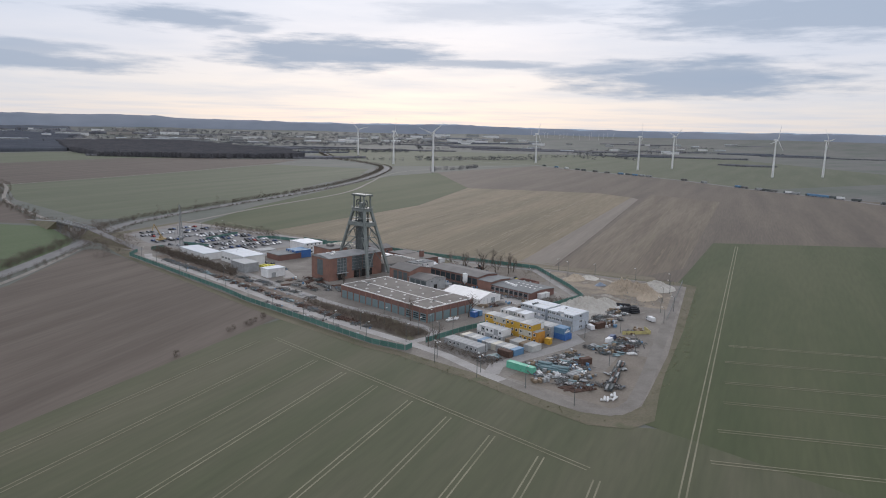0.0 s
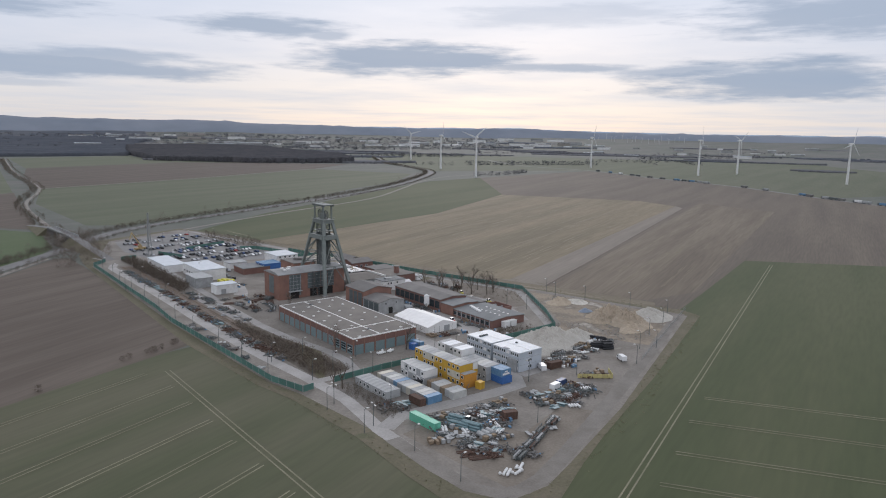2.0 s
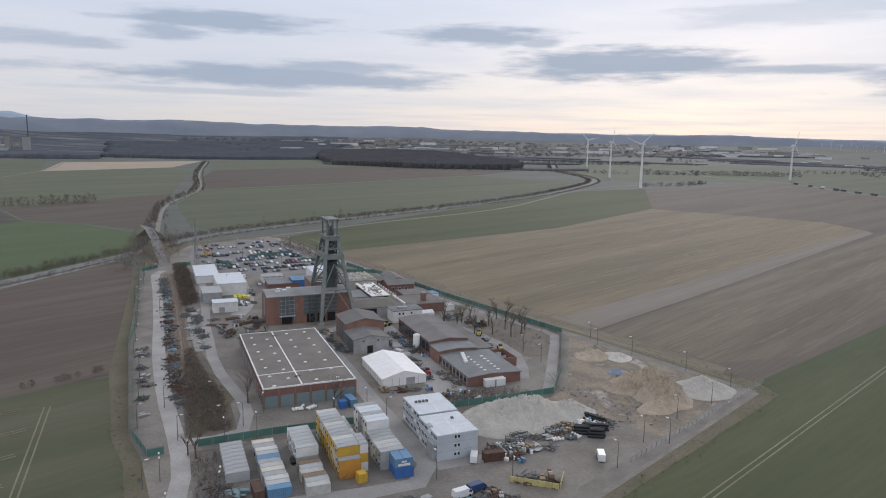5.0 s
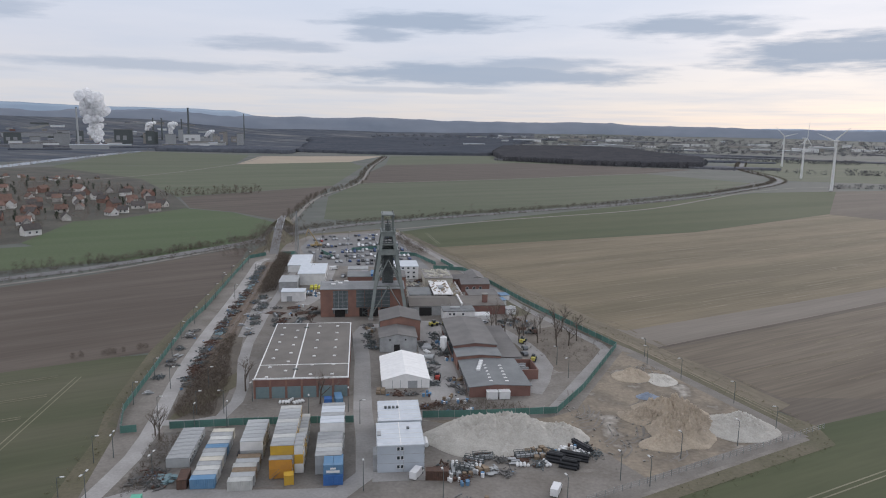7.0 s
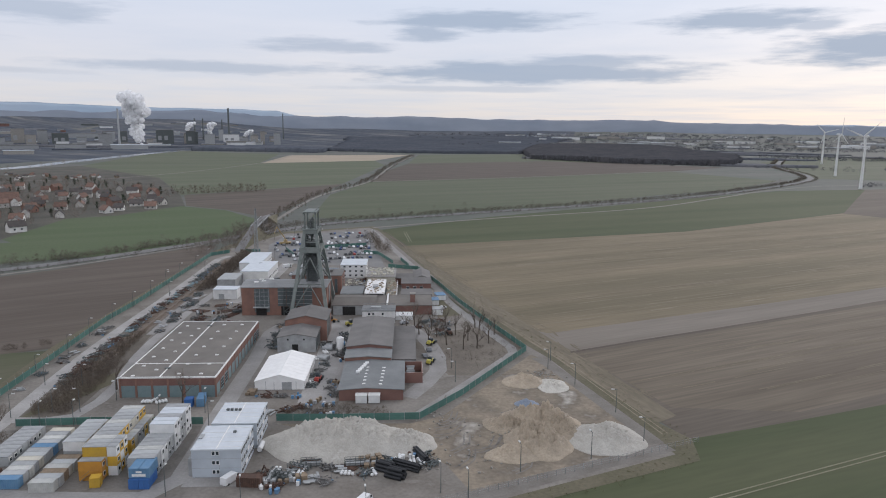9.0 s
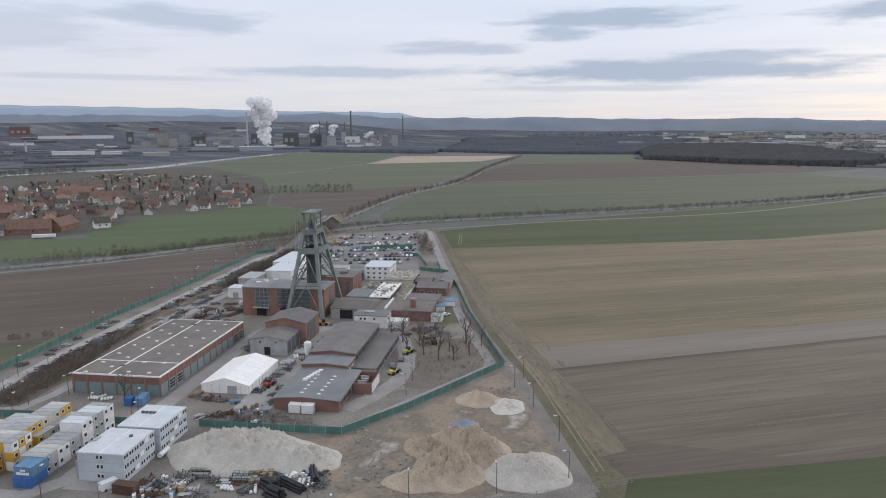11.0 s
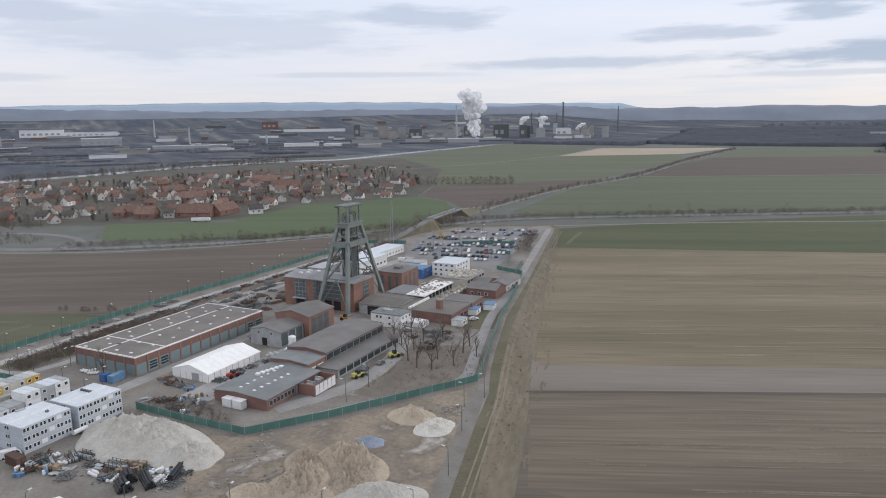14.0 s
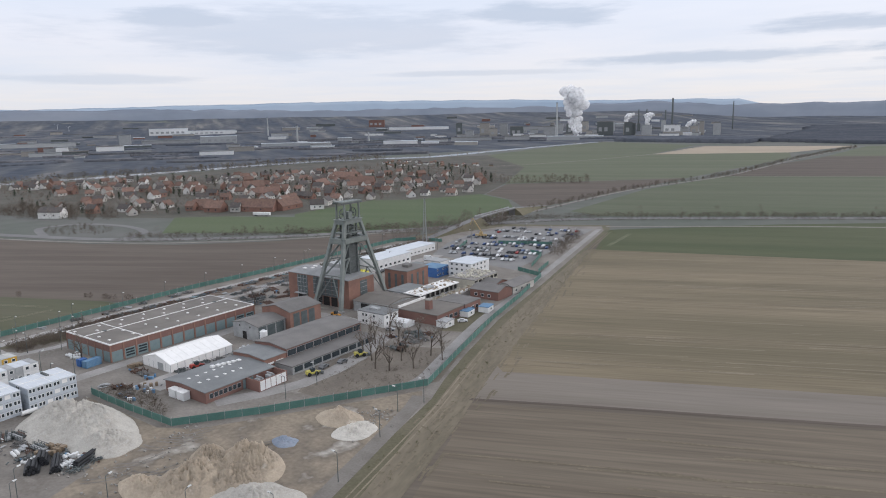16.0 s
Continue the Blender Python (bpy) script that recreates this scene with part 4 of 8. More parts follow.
def container_mesh(mat, length=CL, ribs=True, name="shell"):
    key = (name, mat.name, length, ribs)
    if key not in _mesh:
        if ribs:
            n, b = int(length / 0.55), length / 2 - 0.06
            right = []
            for i in range(n):
                y = -b + 2 * b * i / n
                q = 2 * b / n
                right += [(CW / 2 - 0.08, y), (CW / 2 - 0.08, y + q * 0.35), (CW / 2 - 0.01, y + q * 0.5), (CW / 2 - 0.01, y + q * 0.85)]
            right.append((CW / 2 - 0.08, b))
            bm = prism(bmesh.new(), right + [(-x, y) for x, y in reversed(right)], 0.08, CH - 0.06)
        else:
            bm = box(-CW / 2 + 0.06, CW / 2 - 0.06, -length / 2 + 0.06, length / 2 - 0.06, 0.08, CH - 0.06)
        me = bpy.data.meshes.new(name)
        bm.to_mesh(me)
        bm.free()
        me.materials.append(mat)
        _mesh[key] = me
    return _mesh[key]


def frame_mesh(mat, length):
    key = ("frame", mat.name, length)
    if key not in _mesh:
        bm = bmesh.new()
        a, b = CW / 2, length / 2
        for s in (-1, 1):
            for t in (-1, 1):
                bx(bm, *sorted((s * a, s * (a - 0.16))), *sorted((t * b, t * (b - 0.16))), 0, CH)
            for z in (0, CH - 0.16):
                bx(bm, *sorted((s * a, s * (a - 0.12))), -b, b, z, z + 0.14)
                bx(bm, -a, a, *sorted((s * b, s * (b - 0.12))), z, z + 0.14)
        me = bpy.data.meshes.new("frame")
        bm.to_mesh(me)
        bm.free()
        me.materials.append(mat)
        _mesh[key] = me
    return _mesh[key]


def container(x, y, z, rz, mat, label, length=CL, frame_mat=None, group="containers in the yard", windows=0, category="container"):
    e = thing("container", x, y, z, label, category, group, rz)
    shared("shell", container_mesh(mat, length, ribs=not windows), e, Matrix())
    shared("frame", frame_mesh(frame_mat or mat, length), e, Matrix())
    for i in range(2):
        slab("door_leaf", e, -0.62 + 1.24 * i, -length / 2 + 0.04, 0.2, 1.14, CH - 0.45, "S", mat, 0.06)
    for i in range(windows):
        yy = -length / 2 + (i + 0.5) * length / windows
        window(e, -CW / 2 + 0.02, yy, 1.0, 1.1, 1.1, "W")
        window(e, CW / 2 - 0.02, yy, 1.0, 1.1, 1.1, "E")
    return e


def module_stack(name, x, y0, count, floors, base_mats, roof_mat, label, width=CL, step=CW, group=""):
    """Site-office modules side by side along y, their long axis along x; each module is a part."""
    e = thing(name, x, y0, 0, label, "container office", group)
    for f in range(floors):
        for i in range(count):
            mat = base_mats[(i * 5 + f * 3 + i // 3) % len(base_mats)]
            md = shared("module", module_mesh(mat, width, step), e, pose(0, (i + 0.5) * step, f * CH))
            for s, face in ((-1, "W"), (1, "E")):
                if (i + f * 2) % 4 != 3:
                    fr = shared("window", slab_mesh("window", 1.3, 1.25, 0.05, M_TRIM), md, pose(s * (width / 2), 0, 1.0, 0, 0, TURN_OF[face]))
                    shared("pane", slab_mesh("pane", 1.0, 0.98, 0.06, M_GLASS), e, pose(s * (width / 2 + 0.03), (i + 0.5) * step, f * CH + 1.13, 0, 0, TURN_OF[face]))
    for i in range(count):
        shared("roof_sheet", slab_roof(roof_mat[i % len(roof_mat)], width, step), e, pose(0, (i + 0.5) * step, floors * CH))
    return e


def module_mesh(mat, width, step):
    key = ("module", mat.name, width, step)
    if key not in _mesh:
        a, b = width / 2, step / 2 - 0.02
        bm = prism(bmesh.new(), [(-a, -b), (-a + 0.2, -b), (-a + 0.22, -b + 0.05), (a - 0.22, -b + 0.05), (a - 0.2, -b), (a, -b), (a, -b + 0.2), (a - 0.05, -b + 0.22), (a - 0.05, b - 0.22), (a, b - 0.2), (a, b), (a - 0.2, b), (a - 0.22, b - 0.05), (-a + 0.22, b - 0.05), (-a + 0.2, b), (-a, b), (-a, b - 0.2), (-a + 0.05, b - 0.22), (-a + 0.05, -b + 0.22), (-a, -b + 0.2)], 0.0, CH - 0.03)
        me = bpy.data.meshes.new("module")
        bm.to_mesh(me)
        bm.free()
        me.materials.append(mat)
        _mesh[key] = me
    return _mesh[key]


def slab_roof(mat, width, step):
    key = ("roof_sheet", mat.name, width, step)
    if key not in _mesh:
        bm = box(-width / 2, width / 2, -step / 2 + 0.03, step / 2 - 0.03, 0.0, 0.08)
        bx(bm, -width / 2 - 0.05, width / 2 + 0.05, -step / 2 - 0.02, -step / 2 + 0.09, 0.0, 0.14)
        me = bpy.data.meshes.new("roof_sheet")
        bm.to_mesh(me)
        bm.free()
        me.materials.append(mat)
        _mesh[key] = me
    return _mesh[key]


M_CREAM = material("cream module paint", (0.52, 0.49, 0.41), (0.44, 0.42, 0.36), 0.5, rough=0.6, bump=0.02, spread=0.15)
M_OFFW = material("stained off-white paint", (0.50, 0.50, 0.475), (0.40, 0.40, 0.38), 0.5, rough=0.65, bump=0.02, spread=0.2)
M_GREYC = material("grey module paint", (0.40, 0.41, 0.41), (0.34, 0.35, 0.35), 0.5, rough=0.6, bump=0.02, spread=0.15)
ROOFS = [M_GREYB, M_GREYC, M_OFFW, M_GREYB]
module_stack("yellow_office_stack", 248.3, 186.0, 11, 3, [M_YEL, M_YEL, M_YEL, M_CREAM, M_YEL], ROOFS, "three-storey stack of yellow and cream site office modules")
side = module_stack("stair_tower", 252.9, 186.0, 3, 3, [M_WHITE, M_YEL], [M_GREYB], "white window modules beside the yellow site offices", width=2.5, group="")
side2 = module_stack("corridor_modules", 252.9, 196.0, 7, 2, [M_YEL, M_GREYC, M_CREAM], ROOFS, "two-storey modules along the yellow site offices", width=2.5)
low = module_stack("orange_module", 248.1, 183.2, 1, 2, [M_ORANGE], [M_GREYB], "two orange site modules with a timber stair", width=6.3)
container(250.6, 180.6, 0, 8, M_YEL, "small bright yellow storage container", length=2.6, group="")
bm = bmesh.new()
for i in range(12):
    bx(bm, -0.6, 0.6, 0.3 * i, 0.3 * i + 0.28, 0.22 * i, 0.22 * i + 0.06)
for s in (-0.62, 0.62):
    tube(bm, (s, 0, 0.0), (s, 3.6, 2.6), 0.06, square=True)
    tube(bm, (s, 0, 1.0), (s, 3.6, 3.6), 0.04, square=True)
st = thing("timber_stair", 245.2, 183.0, 0, "timber outside stair against the orange modules", "stair", rz=-70)
part("flight", bm, M_WOODP, st)

module_stack("white_office_stack", 261.6, 200.4, 6, 3, [M_WHITE, M_GREYC, M_WHITE], [M_ROOFP, M_ROOFP, M_GREYB], "white three-storey stack of site modules", width=7.2)
module_stack("grey_office_stack", 261.2, 184.6, 6, 2, [M_GREYC, M_WHITE, M_GREYC], ROOFS, "grey two-storey stack of site modules", width=7.4)
container(261.4, 181.4, 0, 0, M_BLUE, "deep blue shipping container at the bottom of a stack", group="blue shipping containers")
container(264.1, 181.4, 0, 0, M_BLUE, "deep blue shipping container at the bottom of a stack", group="blue shipping containers")
po = container(261.4, 182.2, CH, 0, M_BLUEL, "faded blue shipping container with white shipping line mark", group="blue shipping containers")
po2 = container(264.1, 182.2, CH, 0, M_BLUEL, "faded blue shipping container with white shipping line mark", group="blue shipping containers")
part("emblem", box(0.6, 2.1, -3.4, -3.32, 1.55, 2.05), M_TRIM, po, "plain white company mark")
part("emblem", box(-0.5, 3.1, -3.4, -3.32, 0.55, 1.25), M_TRIM, po, "plain white company mark")

module_stack("grey_module_row", 218.2, 192.0, 8, 1, [M_GREYC, M_GREYB], [M_GREYB], "single-storey row of grey site office modules")
RNG = random.Random(11)
cols2 = [(M_BLUEL, "blue steel container with dented sides"), (M_GREYC, "grey storage container with a stained roof"), (M_OFFW, "white storage container in a long row"), (M_GREYB, "weathered grey container in a row"), (M_CREAM, "cream storage container with a stained roof"), (M_GREYC, "grey storage container with a stained roof"), (M_GREYB, "weathered grey container in a row")]
for i in range(12):
    mat, lab = cols2[i % 7] if i else cols2[0]
    container(227.7 + RNG.uniform(-0.25, 0.25), 180.6 + 2.72 * i, 0, 90, mat, lab, group="row of storage containers")
container(222.2, 182.6, 0, 2, M_RUST, "rust-brown open steel container", group="")
for i in range(6):
    mat, lab = ((M_OFFW, "white insulated container in the yard"), (M_GREYC, "grey insulated container in the yard"), (M_WOODP, "brown-stained storage container in the yard"))[i % 3 if i else 0]
    container(238.0 + RNG.uniform(-0.2, 0.2), 178.6 + 2.72 * i, 0, 90, mat, lab, group="second row of storage containers")
module_stack("grey_module_block", 238.4, 195.4, 6, 2, [M_GREYC, M_WHITE], [M_GREYC], "two-storey grey site module block")
container(213.2, 166.5, 0, 3, M_GRN, "long mint green shipping container at the yard edge", length=13.0, group="")
container(262.4, 236.6, 0, 8, M_BLUEL, "light blue container beside the brick hall", length=6.5, group="blue boxes by the hall")
container(258.8, 234.6, 0, 4, M_BLUE, "small blue skip beside the brick hall", length=3.0, group="blue boxes by the hall")
container(291.6, 179.6, 0, 84, M_RUST, "red-brown container beside scrap", group="")

# ---- marquee ----
tent = thing("storage_tent", 287.1, 262.7, 0, "white gabled storage tent with canvas sides", "tent")
part("wall", profile_y(bmesh.new(), [(-9.0, 0), (9.0, 0), (9.0, 3.2), (0, 5.6), (-9.0, 3.2)], -14.1, 14.1), M_TENT, tent)
for i in range(9):
    y0 = -14.3 + i * 28.6 / 9
    part("roof_bay", profile_y(bmesh.new(), [(-9.25, 3.15), (0, 5.65), (9.25, 3.15), (9.25, 3.3), (0, 5.85), (-9.25, 3.3)], y0 + 0.04, y0 + 28.6 / 9 - 0.04), M_TENT, tent)
for s, f in ((-1, "W"), (1, "E")):
    for i in range(10):
        slab("post", tent, s * 9.0, -14.1 + i * 28.2 / 9, 0, 0.16, 3.1, f, M_GREYB, 0.06)
slab("roller_door", tent, 2.6, -14.1, 0, 3.6, 2.9, "S", M_GREYB, 0.05, "grey roller door")
for x in (-5, -2, 6):
    slab("post", tent, x, -14.1, 0, 0.14, 3.2, "S", M_GREYB, 0.05)

# ---- workshops ----
ws = gable("workshop", 309.8, 332.4, 237.7, 267.0, 3.9, 4.7, M_BRICK2, M_ROOFG, "low brick workshop with wide grey felt roof", "workshop", skew=0.42, over=0.5)
for col, n in ((-2.8, 6), (3.2, 6)):
    for i in range(n):
        shared("skylight", sky_me, ws, pose(col + i * 0.12, -11 + i * 3.4, 4.75 - abs(col + 1.5) * 0.06))
for i in range(6):
    u = part("roof_fan", box(-6.4 + i * 0.55, -4.9 + i * 0.55, 0.2 + i * 1.9, 1.7 + i * 1.9, 4.5, 5.4, bev=0.1), M_WHITE, ws, "white cooling unit on the roof")
for i in range(7):
    window(ws, 11.3, -12.4 + i * 1.9, 1.2, 1.6, 1.8, "E", M_GREYB)
slab("gate", ws, 11.3, 3.0, 0, 4.5, 3.4, "E", M_TEAL, 0.08)
for i in range(8):
    slab("pier", ws, -11.3, -13 + i * 3.6, 0, 0.5, 3.6, "W", M_GREYB, 0.1)
    window(ws, -11.3, -11.2 + i * 3.6, 1.0, 2.6, 2.0, "W", M_GREYB)
for x in (-3.3, 1.2):
    cb = thing("white_cabin", 321.1 + x, 236.0, 0, "white equipment cabin against the workshop wall", "cabin", "white cabins")
    part("shell", box(-2.0, 2.0, -1.3, 1.3, 0.1, 2.9, bev=0.05), M_WHITE, cb)
    part("lid", box(-2.1, 2.1, -1.4, 1.4, 2.9, 3.05), M_TRIM, cb)
ws2 = gable("long_workshop", 309.0, 327.4, 278.0, 320.0, 6.6, 7.7, M_BRICK2, M_ROOFD, "long brick workshop with dark pitched roof", "workshop", skew=0.5)
for i in range(9):
    window(ws2, 9.2, -18.4 + i * 4.6, 3.5, 4.4, 2.5, "E", M_GREYB)
    window(ws2, -9.2, -18.4 + i * 4.6, 1.6, 4.0, 4.0, "W", M_STEELD)
ws3 = gable("workshop_porch", 309.2, 327.2, 267.4, 277.8, 5.4, 6.1, M_BRICK, M_ROOFG, "lower brick end bay of the long workshop", "workshop")
for i in range(2):
    slab("sign_board", ws3, 9.0, -2.6 + 4.6 * i, 2.9, 3.6, 0.8, "E", M_WHITE, 0.06)
ws4 = block("workshop_annex", 327.6, 337.0, 272.0, 318.0, 3.4, M_GREYB, M_ROOFD, "low flat-roofed grey annex of the workshop", "workshop")
for i in range(9):
    window(ws4, 4.7, -20 + i * 4.9, 0.7, 4.2, 2.1, "E", M_STEELD)
box_e = thing("transformer_yard", 335.0, 260.6, 0, "open brick enclosure with transformers and white panels", "enclosure")
for n, q in (("wall", (-4.6, 4.6, -6.4, -6.0, 0, 4.0)), ("wall", (-4.6, 4.6, 6.0, 6.4, 0, 4.0)), ("wall", (-4.6, -4.2, -6.0, 6.0, 0, 4.0)), ("wall", (4.2, 4.6, -6.0, 6.0, 0, 4.0))):
    part(n, box(*q), M_BRICK2, box_e)
for i in range(5):
    slab("panel", box_e, 4.6, -4.8 + 2.4 * i, 0.3, 2.1, 3.5, "E", M_WHITE, 0.08)
for y in (-2.4, 2.4):
    bm = box(-1.3, 1.3, y - 1.2, y + 1.2, 0, 3.0, bev=0.1)
    bx(bm, -1.6, 1.6, y - 0.2, y + 0.2, 3.0, 3.7)
    part("transformer", bm, M_GREYB, box_e)
an = gable("crane_shed", 278.4, 294.6, 291.5, 307.0, 6.4, 8.0, M_GREYB, M_ROOFD, "grey sheeted shed with a dark roof", "shed")
slab("gate", an, -0.6, -7.75, 0, 2.6, 3.4, "S", M_DARK, 0.05)
for x in (-3.6, 3.2):
    slab("vent", an, x, -7.75, 5.2, 0.7, 0.7, "S", M_DARK, 0.05)
for i in range(3):
    slab("glazing", an, 8.1, -5.2 + i * 4.9, 0.4, 4.2, 5.6, "E", M_GLAZE, 0.08)
    slab("glazing", an, -8.1, -5.2 + i * 4.9, 0.4, 4.2, 5.6, "W", M_GLAZE, 0.08)
an2 = gable("brick_shed", 279.0, 297.4, 307.4, 326.0, 9.4, 11.6, M_BRICK, M_ROOFD, "tall brick shed with a dark roof", "shed")
for i in range(3):
    slab("glazing", an2, 9.2, -5.6 + i * 4.6, 0.6, 3.6, 7.8, "E", M_GLAZE, 0.08)
    slab("glazing", an2, -9.2, -5.6 + i * 4.6, 0.6, 3.6, 7.8, "W", M_GLAZE, 0.08)
silo = thing("silo", 305.6, 285.5, 0, "small white silo on steel legs", "silo")
bm = bmesh.new()
tube(bm, (0, 0, 3.6), (0, 0, 8.2), 1.5, sides=14)
tube(bm, (0, 0, 2.0), (0, 0, 3.6), 0.3, 1.5, sides=14)
tube(bm, (0, 0, 8.2), (0, 0, 8.8), 1.5, 0.4, sides=14)
part("vessel", bm, M_WHITE, silo)
for s in (-1, 1):
    for t in (-1, 1):
        bm = bmesh.new()
        tube(bm, (s * 1.1, t * 1.1, 0), (s * 1.1, t * 1.1, 4.2), 0.1, square=True)
        part("leg", bm, M_STEELD, silo)

# ---- shaft hall and headframe ----
M_ROOFS = material("silvery weathered roofing", (0.27, 0.275, 0.275), (0.20, 0.203, 0.205), 0.12, fine=1.2, bump=0.05, spread=0.2)
sh = thing("shaft_hall", 271.2, 359.6, 0, "tall red brick shaft hall with glazed bays and grey roof", "hall")
SA, SB, SH = 21.4, 9.3, 14.9
part("wall", box(-SA, SA, -SB, SB, -0.3, SH - 0.6), M_BRICK, sh)
roofp = [(-SB - 0.4, SH - 0.6), (SB + 0.4, SH - 0.6), (SB + 0.4, SH - 0.3), (SB * 0.5, SH + 0.75), (0, SH + 1.1), (-SB * 0.5, SH + 0.75), (-SB - 0.4, SH - 0.3)]
part("roof", profile_x(bmesh.new(), roofp, -SA - 0.3, SA + 0.3), M_ROOFS, sh)
for x, y in ((-15, -3.5), (-11.5, -1.5), (-13.5, 2.5), (-8.5, 3.5)):
    part("skylight", box(x - 1.1, x + 1.1, y - 0.6, y + 0.6, SH + 0.4, SH + 1.35), M_TRIM, sh)
gz = slab("glazing", sh, -11.2, -SB, 1.6, 7.6, 12.2, "S", M_GLAZE, 0.1)
for k in range(5):
    shared("glazing_bar", slab_mesh("glazing_bar", 7.6, 0.16, 0.06, M_GREYB), gz, pose(0, -0.1, 2.0 + 2.1 * k))
for k in range(4):
    shared("mullion", slab_mesh("mullion", 0.16, 12.2, 0.05, M_GREYB), gz, pose(-3.3 + 2.2 * k, -0.1, 0))
slab("gate", sh, -11.6, -SB - 0.12, 0, 5.2, 4.0, "S", M_DARK, 0.06)
slab("canopy", sh, -11.5, -SB - 0.02, 4.2, 8.0, 0.3, "S", M_GREYB, 2.0)
for i in range(4):
    gz = slab("glazing", sh, -1.2 + i * 4.4, -SB, 4.8, 4.1, 9.2, "S", M_GLAZE, 0.1)
    for k in range(4):
        shared("glazing_bar", slab_mesh("glazing_bar", 4.1, 0.15, 0.06, M_GREYB), gz, pose(0, -0.1, 1.2 + 2.1 * k))
for i in range(3):
    slab("gate", sh, 0.4 + i * 5.4, -SB, 0, 4.2, 4.6, "S", M_DARK, 0.06)
slab("glazing", sh, -SA, 0, 3.0, 6.0, 10.0, "W", M_GLAZE, 0.1)
g = slab("glazing", sh, SA, 1.6, 3.4, 5.2, 9.4, "E", M_GLAZE, 0.1)
for k in range(4):
    shared("glazing_bar", slab_mesh("glazing_bar", 5.2, 0.18, 0.06, M_GREYB), g, pose(0, -0.1, 1.6 + 2.2 * k))
bm = bmesh.new()
for i in range(6):
    tube(bm, (0 if i % 2 else 3.2, -SB - 1.0, 2.3 * i), (3.2 if i % 2 else 0, -SB - 1.0, 2.3 * i + 2.3), 0.14, square=True)
    tube(bm, (-0.2, -SB - 1.0, 2.3 * i + 2.3), (3.4, -SB - 1.0, 2.3 * i + 2.3), 0.1, square=True)
for x in (-0.2, 3.4):
    for y in (-SB - 0.4, -SB - 1.6):
        tube(bm, (x, y, 0), (x, y, 14.6), 0.1, square=True)
part("outside_stair", bm, M_STEELD, sh)

hf = thing("headframe", 284.4, 360.6, 0, "grey-green steel pit headframe with four raking legs", "headframe")
BX, BY, TX, TY, TZ = 9.2, 17.6, 2.7, 5.4, 43.0
for sx in (-1, 1):
    for sy in (-1, 1):
        bm = bmesh.new()
        tube(bm, (sx * BX, sy * BY, -0.2), (sx * TX, sy * TY, TZ), 0.85, 0.75, square=True)
        part("leg", bm, M_STEEL, hf)
        part("footing", box(sx * BX - 1.4, sx * BX + 1.4, sy * BY - 1.4, sy * BY + 1.4, -0.2, 0.9), M_CONC, hf)


def leg_at(sx, sy, z):
    k = z / TZ
    return Vector((sx * (BX + (TX - BX) * k), sy * (BY + (TY - BY) * k), z))


for z, r in ((33.2, 1.3), (42.2, 1.0)):
    for sy in (-1, 1):
        bm = bmesh.new()
        tube(bm, leg_at(-1, sy, z), leg_at(1, sy, z), r, square=True)
        part("portal_beam", bm, M_STEEL, hf)
    for sx in (-1, 1):
        bm = bmesh.new()
        tube(bm, leg_at(sx, -1, z), leg_at(sx, 1, z), r * 0.9, square=True)
        part("portal_beam", bm, M_STEEL, hf)
for sx in (-1, 1):
    for sy in (-1, 1):
        for z0, z1 in ((14.5, 24.0), (24.0, 31.5)):
            bm = bmesh.new()
            tube(bm, leg_at(sx, sy, z0), (sx * 2.6, sy * 3.0, z1), 0.36, square=True)
            tube(bm, leg_at(sx, sy, z1), (sx * 2.6, sy * 3.0, z1), 0.24, square=True)
            part("brace", bm, M_STEEL, hf)
for sy in (-1, 1):
    bm = bmesh.new()
    for z0, z1 in ((2, 16.5), (16.5, 29.5)):
        tube(bm, leg_at(-1, sy, z0), leg_at(0, sy, z1) * 1.0, 0.22, square=True)
        tube(bm, leg_at(1, sy, z0), leg_at(0, sy, z1) * 1.0, 0.22, square=True)
    tube(bm, leg_at(-1, sy, 16.5), leg_at(1, sy, 16.5), 0.25, square=True)
    part("brace", bm, M_STEEL, hf)
bm = bmesh.new()
for sx in (-1, 1):
    for sy in (-1, 1):
        tube(bm, (sx * 2.6, sy * 3.0, 0), (sx * 2.6, sy * 3.0, 43), 0.3, square=True)
for i in range(17):
    z = 2.0 + i * 2.5
    for sy in (-1, 1):
        tube(bm, (-2.6, sy * 3.0, z), (2.6, sy * 3.0, z), 0.14, square=True)
        tube(bm, (-2.6, sy * 3.0, z), (2.6, sy * 3.0, z + 2.5), 0.1, square=True)
    for sx in (-1, 1):
        tube(bm, (sx * 2.6, -3.0, z), (sx * 2.6, 3.0, z), 0.14, square=True)
        tube(bm, (sx * 2.6, -3.0, z), (sx * 2.6, 3.0, z + 2.5), 0.1, square=True)
part("guide_tower", bm, M_STEELD, hf, "dark lattice guide tower over the shaft")
part("shaft_casing", box(-2.2, 2.2, -2.6, 2.6, 0, 31.0), M_STEELD, hf)
part("ladder_deck", box(-2.55, 2.55, -2.95, 2.95, 31.2, 31.6), M_STEEL, hf)
for z in (36.5, 43.2):
    bm = box(-TX - 1.3, TX + 1.3, -TY - 1.4, TY + 1.4, z, z + 0.35)
    for s in (-1, 1):
        for k in range(8):
            tube(bm, (s * (TX + 1.2), -TY - 1.3 + k * (2 * TY + 2.6) / 7, z + 0.3), (s * (TX + 1.2), -TY - 1.3 + k * (2 * TY + 2.6) / 7, z + 1.5), 0.05, square=True)
        tube(bm, (s * (TX + 1.2), -TY - 1.3, z + 1.5), (s * (TX + 1.2), TY + 1.3, z + 1.5), 0.05, square=True)
    part("platform", bm, M_STEEL, hf)


